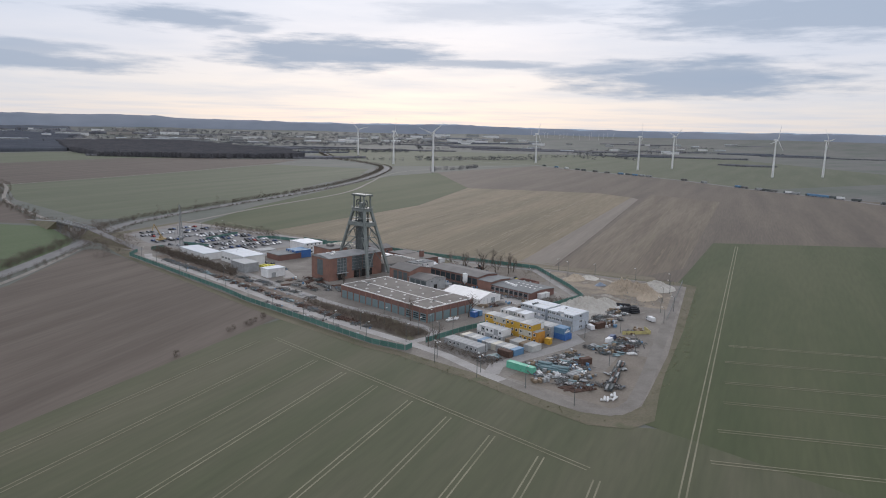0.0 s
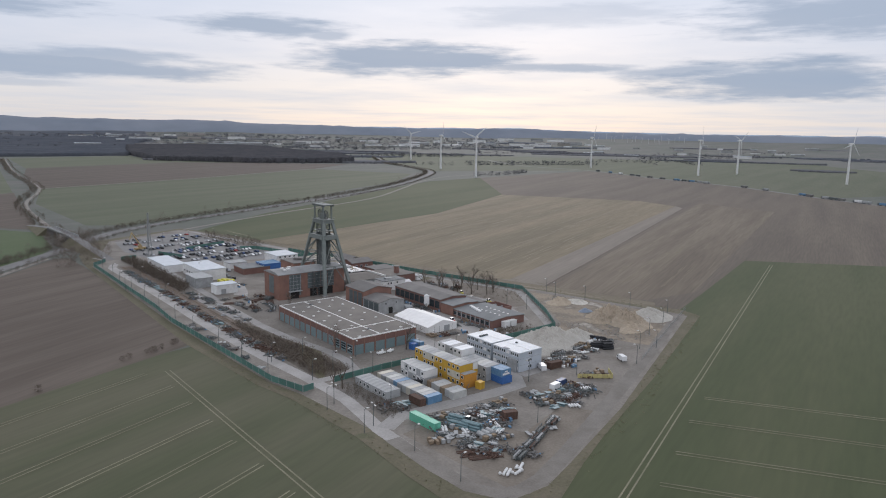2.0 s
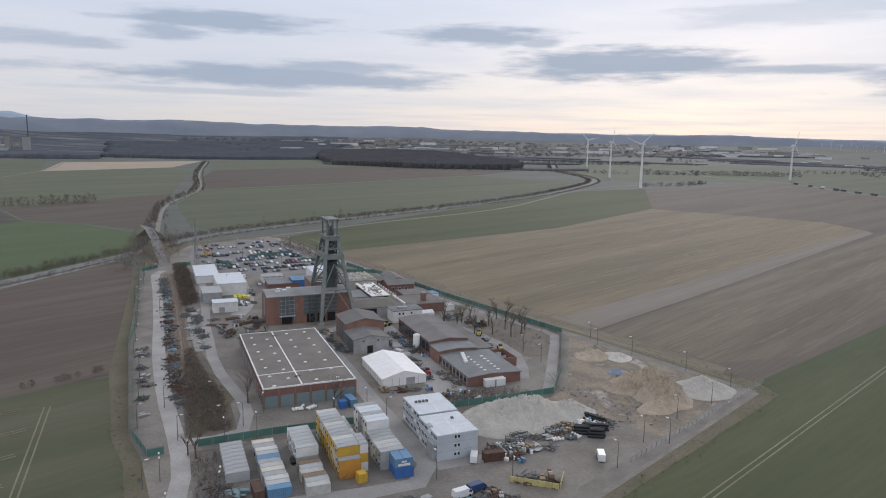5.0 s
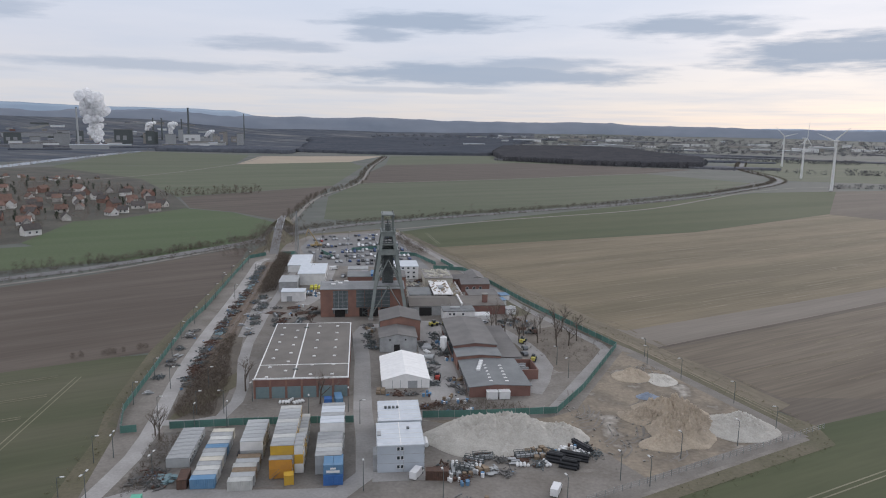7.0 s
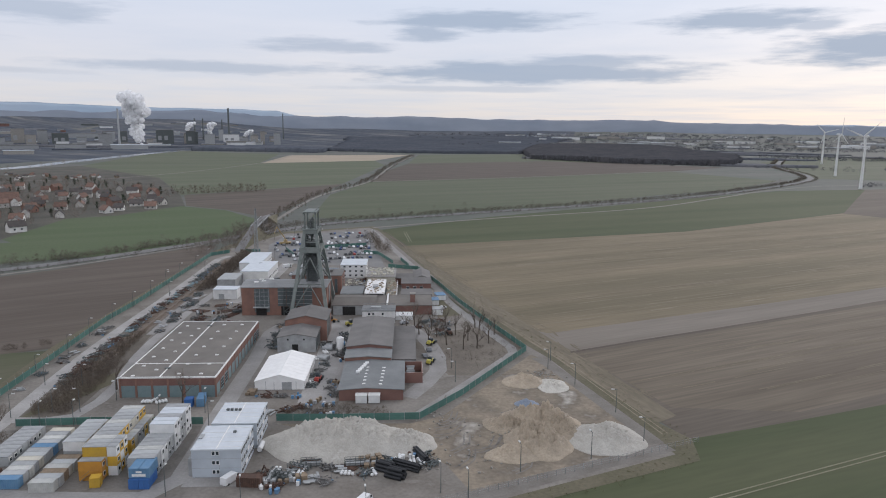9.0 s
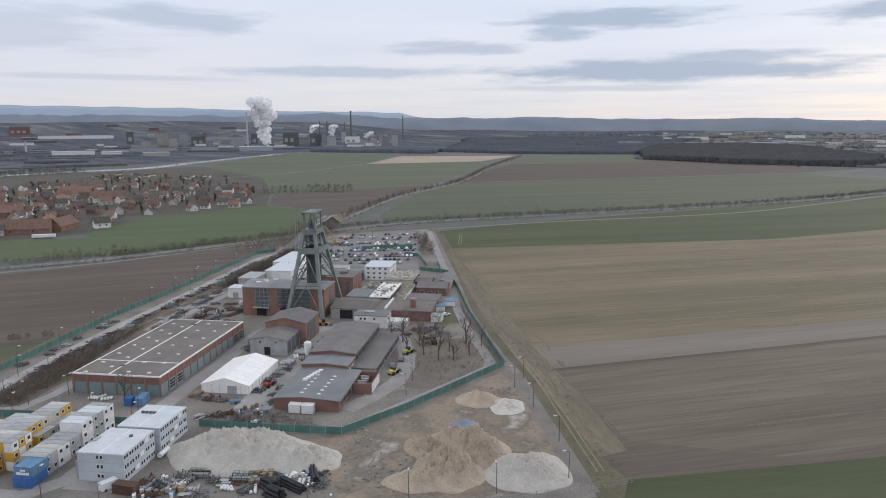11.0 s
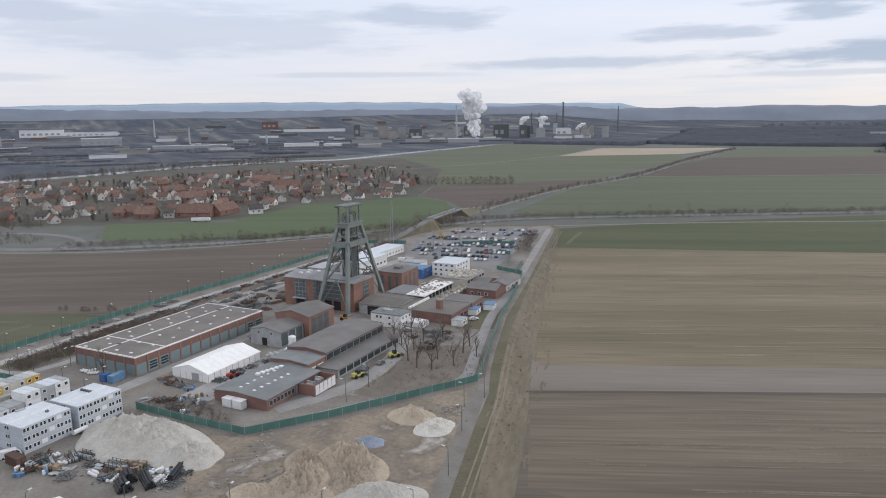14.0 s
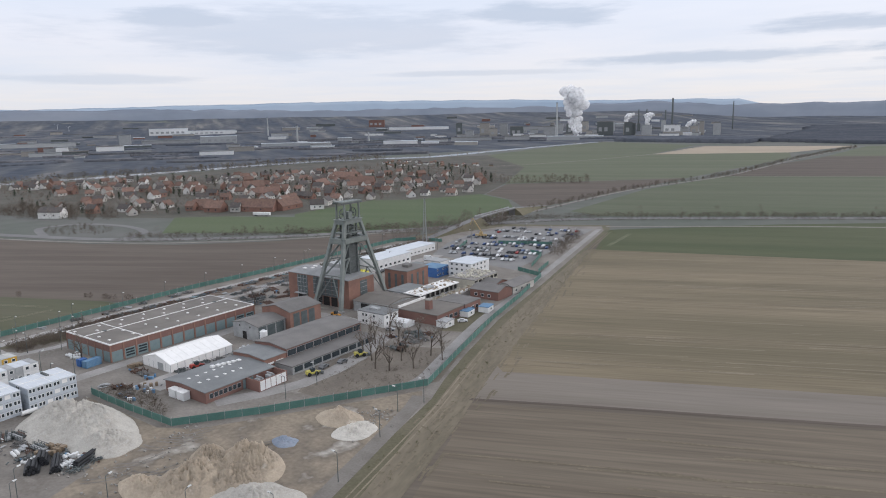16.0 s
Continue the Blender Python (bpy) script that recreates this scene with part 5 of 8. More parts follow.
def sheave(y, z):
    bm = bmesh.new()
    R, n = 2.5, 24
    for i in range(n):
        a, b = 2 * math.pi * i / n, 2 * math.pi * (i + 1) / n
        tube(bm, (0, y + R * math.cos(a), z + R * math.sin(a)), (0, y + R * math.cos(b), z + R * math.sin(b)), 0.2, square=True)
    for i in range(6):
        a = math.pi * 2 * i / 6
        tube(bm, (0, y, z), (0, y + R * math.cos(a), z + R * math.sin(a)), 0.1, square=True)
    tube(bm, (-1.2, y, z), (1.2, y, z), 0.35, sides=8)
    return bm


for y, z in ((-3.6, 46.2), (3.6, 46.2), (0.0, 39.2)):
    part("sheave_wheel", sheave(y, z), M_STEELD, hf, "spoked rope sheave")
part("bearing_house", box(-1.6, 1.6, -1.2, 1.2, 43.55, 47.0), M_STEEL, hf)
for sx in (-1, 1):
    for y in (-5.2, 5.2):
        bm = bmesh.new()
        tube(bm, (sx * TX, y, 43.0), (sx * TX, y, 51.9), 0.38, square=True)
        part("crane_post", bm, M_STEEL, hf)
part("top_roof", box(-TX - 0.5, TX + 0.5, -TY - 1.7, TY + 1.7, 51.9, 52.5), M_STEEL, hf)
bm = bmesh.new()
for s in (-1, 1):
    tube(bm, (s * (TX + 0.3), -TY - 1.9, 51.7), (s * (TX + 0.3), TY + 1.9, 51.7), 0.35, square=True)
    for k in range(7):
        tube(bm, (s * TX, -TY - 1.6 + k * (2 * TY + 3.2) / 6, 52.5), (s * TX, -TY - 1.6 + k * (2 * TY + 3.2) / 6, 53.4), 0.05, square=True)
    tube(bm, (s * TX, -TY - 1.6, 53.4), (s * TX, TY + 1.6, 53.4), 0.05, square=True)
part("crane_rail", bm, M_STEELD, hf)

# ---- lower buildings round the shaft ----
con = gable("pit_head_hall", 295.6, 317.0, 350.0, 372.0, 5.0, 6.6, M_GREYB, M_ROOF, "low connecting hall with a felt roof", "hall", along="x")
slab("gate", con, -2.6, -11.0, 0, 6.5, 4.4, "S", M_DARK, 0.06)
slab("gate", con, -8.2, -11.0, 0, 3.6, 3.4, "S", M_GREYB, 0.08)
con2 = block("boiler_house", 317.4, 346.0, 350.5, 372.0, 5.0, M_BRICK2, M_ROOF, "flat-roofed brick boiler house", "building")
for i in range(5):
    window(con2, 14.3, -8 + i * 4, 1.2, 2.6, 1.8, "E", M_GREYB)
part("parapet", box(-9, -8.2, -10, 10.5, 5.0, 6.0), M_TRIM, con2)
con3 = block("wash_house", 330.0, 346.5, 372.4, 386.0, 5.2, M_BRICK2, M_ROOFD, "flat-roofed brick wash house", "building")
for i in range(3):
    window(con3, 8.25, -4.4 + i * 4.0, 1.3, 2.4, 1.7, "E", M_TRIM)
ch = thing("chimney", 336.2, 357.5, 0, "square chimney of dark brick", "chimney")
part("shaft", box(-1.3, 1.3, -1.3, 1.3, 0, 9.2, bev=0.08), M_BRICK2, ch)
part("cap", box(-1.5, 1.5, -1.5, 1.5, 9.2, 9.7), M_ROCK, ch)
wh = block("white_house", 311.4, 327.4, 335.6, 345.6, 6.2, M_WHITE, M_ROOFG, "white two-storey house with a flat roof terrace", "house")
for f in range(2):
    for x in (-4.6, -2.6, 2.0):
        window(wh, x, -5.0, 0.9 + 2.9 * f, 1.2, 1.3, "S")
    for y in (-3, 0, 3):
        window(wh, 8.0, y, 0.9 + 2.9 * f, 1.2, 1.3, "E")
bm = bmesh.new()
for s in (-4.8, 4.8):
    tube(bm, (-7.8, s, 7.2), (7.8, s, 7.2), 0.05, square=True)
    for k in range(9):
        tube(bm, (-7.8 + 1.95 * k, s, 6.2), (-7.8 + 1.95 * k, s, 7.2), 0.04, square=True)
part("railing", bm, M_POLE, wh)
part("roof_unit", box(-4, 1, -1.5, 1.0, 6.2, 7.0), M_GREYB, wh)
chute = thing("conveyor_roof", 330.8, 343.5, 0, "white sloping conveyor roof beside the house", "conveyor")
part("cover", profile_x(bmesh.new(), [(-3.0, 0.0), (3.0, 0.0), (3.0, 2.2), (0, 3.4), (-3, 2.2)], -3.2, 5.4), M_WHITE, chute)
b2 = block("winding_house", 280.6, 296.0, 392.0, 411.0, 11.6, M_BRICK, M_ROOFD, "red brick winding engine house with tall dark windows", "building")
for x in (-4.6, 0, 4.6):
    slab("glazing", b2, x, -9.5, 1.5, 1.6, 8.0, "S", M_GLAZE, 0.08)
for y in (-5, 0, 5):
    slab("glazing", b2, 7.7, y, 1.5, 1.6, 8.0, "E", M_GLAZE, 0.08)
part("roof_hut", box(-2, 2, -1.5, 2.5, 11.6, 13.0), M_ROOFD, b2)
lowb = block("store_building", 297.0, 309.0, 373.5, 392.0, 5.5, M_WHITE, M_ROOFG, "white low store with a grey roof", "building")
for x in (-3, 0.5, 4):
    window(lowb, x, -9.25, 2.2, 2.0, 1.6, "S", M_GREYB)
module_stack("blue_office_stack", 283.0, 428.0, 5, 2, [M_BLUE], [M_BLUEL], "two-storey blue site office modules", width=13)
block("shed_dark", 262.0, 281.0, 428.0, 444.0, 4.2, M_BRICK2, M_ROOFG, "low dark shed behind the blue modules", "shed")
off2 = block("white_site_office", 291.0, 307.0, 438.0, 458.0, 8.4, M_WHITE, M_ROOFP, "white three-storey site office", "office building")
for f in range(3):
    for x in (-5.6, -2, 1.6, 5.2):
        window(off2, x, -10, 0.9 + 2.8 * f, 1.6, 1.3, "S")
    for y in (-7, -3, 1, 5):
        window(off2, 8, y, 0.9 + 2.8 * f, 1.6, 1.3, "E")
# gutted building under demolition
dem = thing("gutted_building", 315.6, 388.0, 0, "half-demolished block with a bare white roof slab", "building ruin")
part("roof_slab", box(-5.4, 5.4, -17, 17, 5.8, 6.3), M_TRIM, dem, "bare white roof slab")
part("wall", box(-5.2, 5.2, -16.8, 16.8, 0, 3.0), M_GREYB, dem)
for i in range(9):
    part("column", box(4.6, 5.2, -16.6 + i * 4.05, -16.0 + i * 4.05, 3.0, 5.8), M_CONC, dem)
    part("column", box(-5.2, -4.6, -16.6 + i * 4.05, -16.0 + i * 4.05, 3.0, 5.8), M_CONC, dem)
part("void", box(-4.4, 4.4, -16, 16, 3.0, 5.75), M_DARK, dem)
part("roof_unit", box(-1.4, 1.4, -6, 0, 6.3, 7.4), M_GREYB, dem)
dem2 = thing("demolition_floor", 324.5, 393.0, 0, "open concrete floor of a stripped building", "building ruin")
part("floor_slab", box(-3.1, 3.1, -20, 22, 0, 2.6), M_CONC, dem2)
for i in range(9):
    part("wall_stub", box(2.6, 3.1, -19 + i * 4.6, -17 + i * 4.6, 2.6, 3.8), M_TRIM, dem2)
    part("wall_stub", box(-2.8 + (i % 3) * 1.2, -1.2 + (i % 3) * 1.2, -19 + i * 4.6, -18.6 + i * 4.6, 2.6, 4.2), M_CREAM, dem2)
dem3 = block("stripped_office", 309.0, 326.0, 412.0, 436.0, 6.4, M_CREAM, M_CONC, "stripped two-storey office with a broken roof", "building ruin")
for f in range(2):
    for i in range(6):
        slab("opening", dem3, 8.5, -10 + i * 4, 0.9 + 3.1 * f, 3.0, 1.6, "E", M_DARK, 0.06)
RD = random.Random(14)
for nm, x0, x1, y0, y1, z, n in (("roof_rubble", 310.4, 320.8, 371.5, 404.5, 6.3, 60), ("floor_rubble", 321.6, 327.4, 374, 414, 2.6, 150), ("roof_rubble", 310, 325, 413, 435, 6.7, 130), ("yard_rubble", 296, 309, 395, 436, 0.0, 150)):
    bm = bmesh.new()
    for i in range(n):
        k = RD.uniform(0.25, 0.9)
        x, y = RD.uniform(x0, x1), RD.uniform(y0, y1)
        bx(bm, x - k * 0.8, x + k * 0.8, y - k * 0.6, y + k * 0.6, z - 0.02, z + k * RD.uniform(0.25, 0.9))
    tagged(mesh_object(nm, bm, RD.choice((M_CREAM, M_SANDH))), "pale demolition rubble and broken insulation", "rubble", kind="stuff")
dk = gable("dark_house", 330.0, 347.0, 402.0, 416.0, 4.4, 6.4, M_BRICK2, M_ROOFD, "dark clinker house with a brown pitched roof", "house", along="x")
dk2 = gable("dark_house_wing", 337.0, 347.0, 417.0, 440.0, 3.8, 5.8, M_PLASTER, M_ROOFD, "white-walled house wing under a dark roof", "house")
dk3 = gable("gate_lodge", 322.0, 336.0, 418.0, 430.0, 4.0, 5.6, M_BRICK2, M_ROOFD, "brick lodge with a dark pitched roof", "house", along="x")
for i in range(3):
    window(dk, -5 + i * 4, -7, 1.2, 1.8, 1.6, "S")
    window(dk2, 5, -8 + i * 6, 1.2, 1.6, 1.5, "E")
for x, y, rz in ((347.5, 372.0, 6), (351.5, 383.0, 10), (349.0, 352.5, 0)):
    cb = thing("site_cabin", x, y, 0, "white site cabin with a light blue roof" if rz else "white site cabin with flat grey roof", "cabin", "cabins by the fence", rz)
    part("shell", box(-2.6, 2.6, -3.4, 3.4, 0.1, 2.8, bev=0.04), M_WHITE, cb)
    part("roof", box(-2.8, 2.8, -3.6, 3.6, 2.8, 3.05), M_BLUEL if rz else M_GREYB, cb)
    window(cb, 2.6, 0, 1.0, 1.4, 1.1, "E")
# white sheds west of the shaft
w1 = block("white_shed", 226.4, 239.2, 383.6, 392.0, 5.6, M_WHITE, M_ROOFP, "plain white flat-roofed shed", "shed")
slab("gate", w1, -2, -4.2, 0, 3.0, 3.0, "S", M_GREYB, 0.06)
block("grey_store", 222.6, 233.0, 406.0, 424.0, 6.2, M_GREYB, M_GREYC, "plain grey store with flat roof", "shed")
w2 = block("white_hall", 232.0, 248.4, 424.0, 456.0, 7.2, M_WHITE, M_ROOFP, "long white hall with a pale roof", "hall")
for i in range(7):
    window(w2, 8.2, -13.5 + i * 4.4, 2.0, 2.2, 1.4, "E")
    window(w2, -8.2, -13.5 + i * 4.4, 2.0, 2.2, 1.4, "W")
w3 = block("white_barrack", 222.0, 236.0, 462.0, 500.0, 5.0, M_WHITE, M_ROOFP, "long low barrack with white walls", "building")
for i in range(9):
    window(w3, 7, -16.5 + i * 4.1, 1.2, 1.6, 1.2, "E")
block("gate_house", 262.0, 275.0, 452.0, 462.0, 4.0, M_WHITE, M_GREYB, "low white gate house by the car park", "building")


# ---- fences ----
def fence(name, pts, label, height=2.4, gaps=()):
    """Screened fence: one panel and one post for each bay, laid along a line."""
    e = thing(name, pts[0][0], pts[0][1], 0, label, "fence")
    for (xa, ya), (xb, yb) in zip(pts, pts[1:]):
        d = math.hypot(xb - xa, yb - ya)
        n = max(1, round(d / 5.0))
        w, rz = d / n, math.degrees(math.atan2(yb - ya, xb - xa))
        for i in range(n):
            x, y = xa + (xb - xa) * i / n - pts[0][0], ya + (yb - ya) * i / n - pts[0][1]
            if any(math.hypot(x + pts[0][0] - gx, y + pts[0][1] - gy) < gr for gx, gy, gr in gaps):
                continue
            key = ("fence_panel", round(w, 1), height)
            if key not in _mesh:
                bm = box(0.08, w - 0.08, -0.03, 0.03, 0.1, height)
                bx(bm, 0.08, w - 0.08, -0.06, 0.06, height, height + 0.12)
                bx(bm, 0.08, w - 0.08, -0.06, 0.06, height * 0.5, height * 0.5 + 0.08)
                me = bpy.data.meshes.new("panel")
                bm.to_mesh(me)
                bm.free()
                me.materials.append(M_FENCE)
                _mesh[key] = me
            shared("panel", _mesh[key], e, pose(x, y, 0, 0, 0, rz))
            if "fence_post" not in _mesh:
                bm = box(-0.08, 0.08, -0.08, 0.08, 0, height + 0.2)
                tube(bm, (0, 0, height + 0.2), (0.35, 0.3, height + 0.75), 0.05, square=True)
                me = bpy.data.meshes.new("post")
                bm.to_mesh(me)
                bm.free()
                me.materials.append(M_POLE)
                _mesh["fence_post"] = me
            shared("post", _mesh["fence_post"], e, pose(x, y, 0, 0, 0, rz))
    return e


fence("west_fence", [(194.5, 217), (190, 234), (189, 266), (186.5, 340), (188.5, 372), (188.8, 442), (189.5, 512), (200, 524), (222, 528)], "green screened security fence beside the ploughed field", gaps=((203, 526, 5),))
fence("yard_fence", [(194.5, 216.6), (209, 218.8), (232, 220), (256, 219.4), (268, 219)], "green screened fence between storage yard and works", gaps=((202, 217, 4.5),))
fence("south_fence", [(291, 221), (313, 220.4), (338, 221), (354, 242), (385, 291), (376, 322), (362, 372), (352, 417), (340, 462), (320, 470)], "long green screened fence round the works")
fence("car_park_screen", [(250, 510), (240, 535)], "green screen fence at the car park entrance")
fence("car_park_screen", [(323, 482), (311, 518), (300, 523)], "green screen fence along the car park")
fence("car_park_screen", [(334, 470), (328, 495)], "green screen fence beside the gate lodge")
fence("car_park_screen", [(263, 542), (283, 550), (300, 556)], "green screen fence between the parking rows")
wf = thing("wire_fence", 330, 163.5, 0, "thin wire mesh fence on grey posts along the lane", "fence")
post_me = bpy.data.meshes.new("post")
bm = bmesh.new()
tube(bm, (0, 0, 0), (0, 0, 1.9), 0.06, square=True)
bm.to_mesh(post_me)
bm.free()
post_me.materials.append(M_POLE)
for i in range(34):
    shared("post", post_me, wf, pose(2.85 * i, 1.16 * i, 0))
for z in (0.5, 1.1, 1.8):
    bm = bmesh.new()
    tube(bm, (0, 0, z), (2.85 * 33, 1.16 * 33, z), 0.025, square=True)
    part("wire", bm, M_POLE, wf)

# ---- lamps ----
def lamp_column(x, y, rz, h=8.2, twin=False):
    e = thing("street_lamp", x, y, 0, "twin-armed grey works lamp column" if twin else "slim grey works lamp column beside the lane", "street lamp", "works lamps", rz)
    bm = bmesh.new()
    tube(bm, (0, 0, -0.1), (0, 0, h), 0.14, 0.08, sides=6)
    for s in ((1, -1) if twin else (1,)):
        tube(bm, (0, 0, h - 0.05), (s * 1.1, 0, h + 0.15), 0.06, square=True)
    part("column", bm, M_STEELD, e)
    for s in ((1, -1) if twin else (1,)):
        part("lamp_head", box(*sorted((s * 0.9, s * 1.9)), -0.22, 0.22, h + 0.06, h + 0.28), M_LAMP, e)
    return e


LAMPS = [(393, 278, 180), (390, 268, 180), (397, 251, 180), (405, 225, 180), (407, 202, 180), (388, 192, 100), (366, 185, 100), (343, 174, 100),
         (193.5, 197, 0), (193.5, 173, 0), (199, 153, 0), (198, 130, 0), (245, 145, 100), (268, 146, 100), (324, 162, 100), (350, 170, 100), (271, 174.5, 90), (292, 168, 100),
         (217, 218, 90), (227, 219, 90), (203.5, 226, 0), (215, 230, 0), (224, 230, 180), (249, 199, 0), (253, 222, 90), (266, 228, 90), (270, 218, 0), (214, 254, 0), (200, 255, 0), (352, 255, 200), (351.5, 270, 200),
         (187, 424, 0), (203, 450, 0), (200, 391, 0), (239, 446, 0)]
lamp_a = lamp_column(*LAMPS[0])
lamp_t = lamp_column(198, 200, 90, 7.5, True)
for x, y, rz in LAMPS[1:]:
    copy_thing(lamp_a, pose(x, y, 0, 0, 0, rz))
for i in range(11):
    copy_thing(lamp_a, pose(191.5 - (2.5 if 2 < i < 9 else 0), 240 + 25.5 * i, 0, 0, 0, 0))
for x, y in ((199, 176), (213, 186), (232, 240)):
    copy_thing(lamp_t, pose(x, y, 0, 0, 0, 80))
for i in range(12):
    copy_thing(lamp_a, pose(238 + 22 * (i % 4), 500 + 44 * (i // 4), 0, 0, 0, 45 * i))

# ---- railway sidings and the goods on them ----
M_RAIL = material("rusty rail steel", (0.14, 0.10, 0.085), (0.19, 0.15, 0.13), 0.5, rough=0.6, bump=0)
M_BALLAST = material("brown track ballast", (0.185, 0.155, 0.130), (0.145, 0.120, 0.100), 0.2, fine=3, bump=0.6, spread=0.3)
ribbon("ballast", [(207.5, 264), (208.4, 300), (208.4, 380), (208, 440), (206.5, 500)], 8.0, 0.006, M_BALLAST, "brown ballast bed of the railway siding", "ballast")
for off in (-1.8, 1.8):
    rl = thing("railway_track", 0, 0, 0, "rusty railway track on the siding", "railway track", "siding tracks")
    for s in (-0.77, 0.77):
        bm = bmesh.new()
        pts = smooth_line([(207.5, 264), (208.4, 300), (208.4, 380), (208, 440), (206.5, 500)])
        ribbon_into(bm, pts, 0.16, 0.28, off + s)
        ribbon_into(bm, pts, 0.22, 0.16, off + s)
        part("rail", bm, M_RAIL, rl)
    bm = bmesh.new()
    for k in range(164):
        y = 265 + 1.42 * k
        x = np.interp(y, [264, 300, 380, 440, 500], [207.5, 208.4, 208.4, 208, 206.5]) + off * -1.0
        bx(bm, x - 1.35, x + 1.35, y - 0.14, y + 0.14, 0.02, 0.14)
    tagged(part("sleeper_bed", bm, M_WOODP, rl), kind="stuff")


def pile(x, y, rz, mat, label, category, kind):
    """One heap of stored material; kind sets its shape."""
    r = random.Random(int(x * 131 + y * 17))
    e = thing({"pipes": "pipe_stack", "beams": "beam_bundle", "bags": "bulk_bag_row", "crates": "crate_stack", "tanks": "tank_group", "plates": "sheet_stack", "frames": "steel_rack", "drums": "drum_group", "mixed": "scrap_heap"}[kind], x, y, 0, label, category, "", rz)
    if kind == "pipes":
        L, R = r.uniform(5, 9), r.uniform(0.3, 0.55)
        for row in range(3):
            for i in range(4 - row):
                bm = bmesh.new()
                tube(bm, ((i - 1.5 + row / 2) * 2 * R, -L / 2 + r.uniform(-0.4, 0.4), R + row * 1.75 * R), ((i - 1.5 + row / 2) * 2 * R, L / 2 + r.uniform(-0.4, 0.4), R + row * 1.75 * R), R * 0.97, sides=9)
                part("pipe", bm, mat, e)
    elif kind == "beams":
        L = r.uniform(6, 10)
        for i in range(9):
            xx = (i - 4) * 0.5 + r.uniform(-0.1, 0.1)
            z = 0.0
            bm = box(xx - 0.12, xx + 0.12, -L / 2 + r.uniform(-0.8, 0.8), L / 2 + r.uniform(-0.8, 0.8), z, z + 0.3)
            part("beam", bm, mat, e)
    elif kind == "bags":
        for i in range(r.randint(5, 9)):
            bm = bmesh.new()
            bmesh.ops.create_icosphere(bm, subdivisions=2, radius=0.58, matrix=Matrix.Translation(((i % 4) * 1.05 - 1.6, (i // 4) * 1.1, 0.5)) @ Matrix.Diagonal((0.85, 0.85, 0.9, 1)))
            part("bag", bm, mat, e)
    elif kind == "crates":
        for i in range(r.randint(3, 6)):
            w = r.uniform(0.9, 1.6)
            bm = box(i % 3 * 1.8 - w / 2, i % 3 * 1.8 + w / 2, i // 3 * 1.8 - w / 2, i // 3 * 1.8 + w / 2, 0.1, 0.1 + r.uniform(0.7, 1.6), bev=0.05)
            part("crate", bm, r.choice([mat, M_WOODP, M_GREYB]), e)
    elif kind == "tanks":
        for i in range(r.randint(2, 3)):
            bm = bmesh.new()
            L = r.uniform(2.5, 4.5)
            tube(bm, (i * 2.0 - 2, -L / 2, 0.9), (i * 2.0 - 2, L / 2, 0.9), 0.85, sides=12)
            tube(bm, (i * 2.0 - 2, L / 2, 0.9), (i * 2.0 - 2, L / 2 + 0.4, 0.9), 0.85, 0.3, sides=12)
            part("tank", bm, mat, e)
    elif kind == "plates":
        for i in range(5):
            w, l = r.uniform(0.3, 0.8), r.uniform(1.4, 3.6)
            cx, cy = r.uniform(-1.6, 1.6), r.uniform(-1, 1)
            part("sheet", box(cx - w, cx + w, cy - l / 2, cy + l / 2, 0.02 + i * 0.16, 0.16 + i * 0.16), mat, e)
    elif kind == "frames":
        for k in range(2):
            bm = bmesh.new()
            for s in (-1, 1):
                for xx in (-3, -1.5, 0, 1.5, 3):
                    tube(bm, (xx, k * 1.6 + s * 0.6, 0), (xx, k * 1.6 + s * 0.6, 1.7), 0.07, square=True)
                for z in (0.3, 1.0, 1.65):
                    tube(bm, (-3, k * 1.6 + s * 0.6, z), (3, k * 1.6 + s * 0.6, z), 0.05, square=True)
            part("rack", bm, mat, e)
            part("load", box(-2.6, 2.6, k * 1.6 - 0.45, k * 1.6 + 0.45, 0.35, r.uniform(0.7, 1.4)), r.choice([M_RUST, M_GREYB, M_STEELD]), e)
    elif kind == "drums":
        for i in range(r.randint(4, 8)):
            bm = bmesh.new()
            xx, yy = r.uniform(-2, 2), r.uniform(-1.5, 1.5)
            tube(bm, (xx, yy, 0), (xx, yy, r.uniform(0.9, 1.3)), r.uniform(0.35, 0.6), sides=9)
            part("drum", bm, r.choice([mat, M_RUST, M_WHITE]), e)
    else:
        bm = bmesh.new()
        for i in range(44):
            c = Vector((r.gauss(0, 1.3), r.gauss(0, 1.1), r.uniform(0.05, 0.8)))
            d = Vector((r.uniform(-1, 1), r.uniform(-1, 1), r.uniform(-0.35, 0.35))).normalized() * r.uniform(0.3, 1.2)
            tube(bm, c - d, c + d, r.uniform(0.04, 0.17), square=True)
        tagged(part("scrap", bm, mat, e), kind="stuff")
        for i in range(5):
            bm = bmesh.new()
            c = Vector((r.gauss(0, 1.6), r.gauss(0, 1.3), 0.4))
            s = r.uniform(0.3, 0.7)
            bmesh.ops.create_cube(bm, size=1, matrix=Matrix.LocRotScale(c, Euler((r.uniform(0, 0.5), r.uniform(0, 0.5), r.uniform(0, 3))), (s * 1.5, s, s * 0.9)))
            part("lump", bm, r.choice([M_RUST, M_GREYB, M_SCRAP, M_STEELD, M_SCRAP, M_BLUEL]), e)
    return e


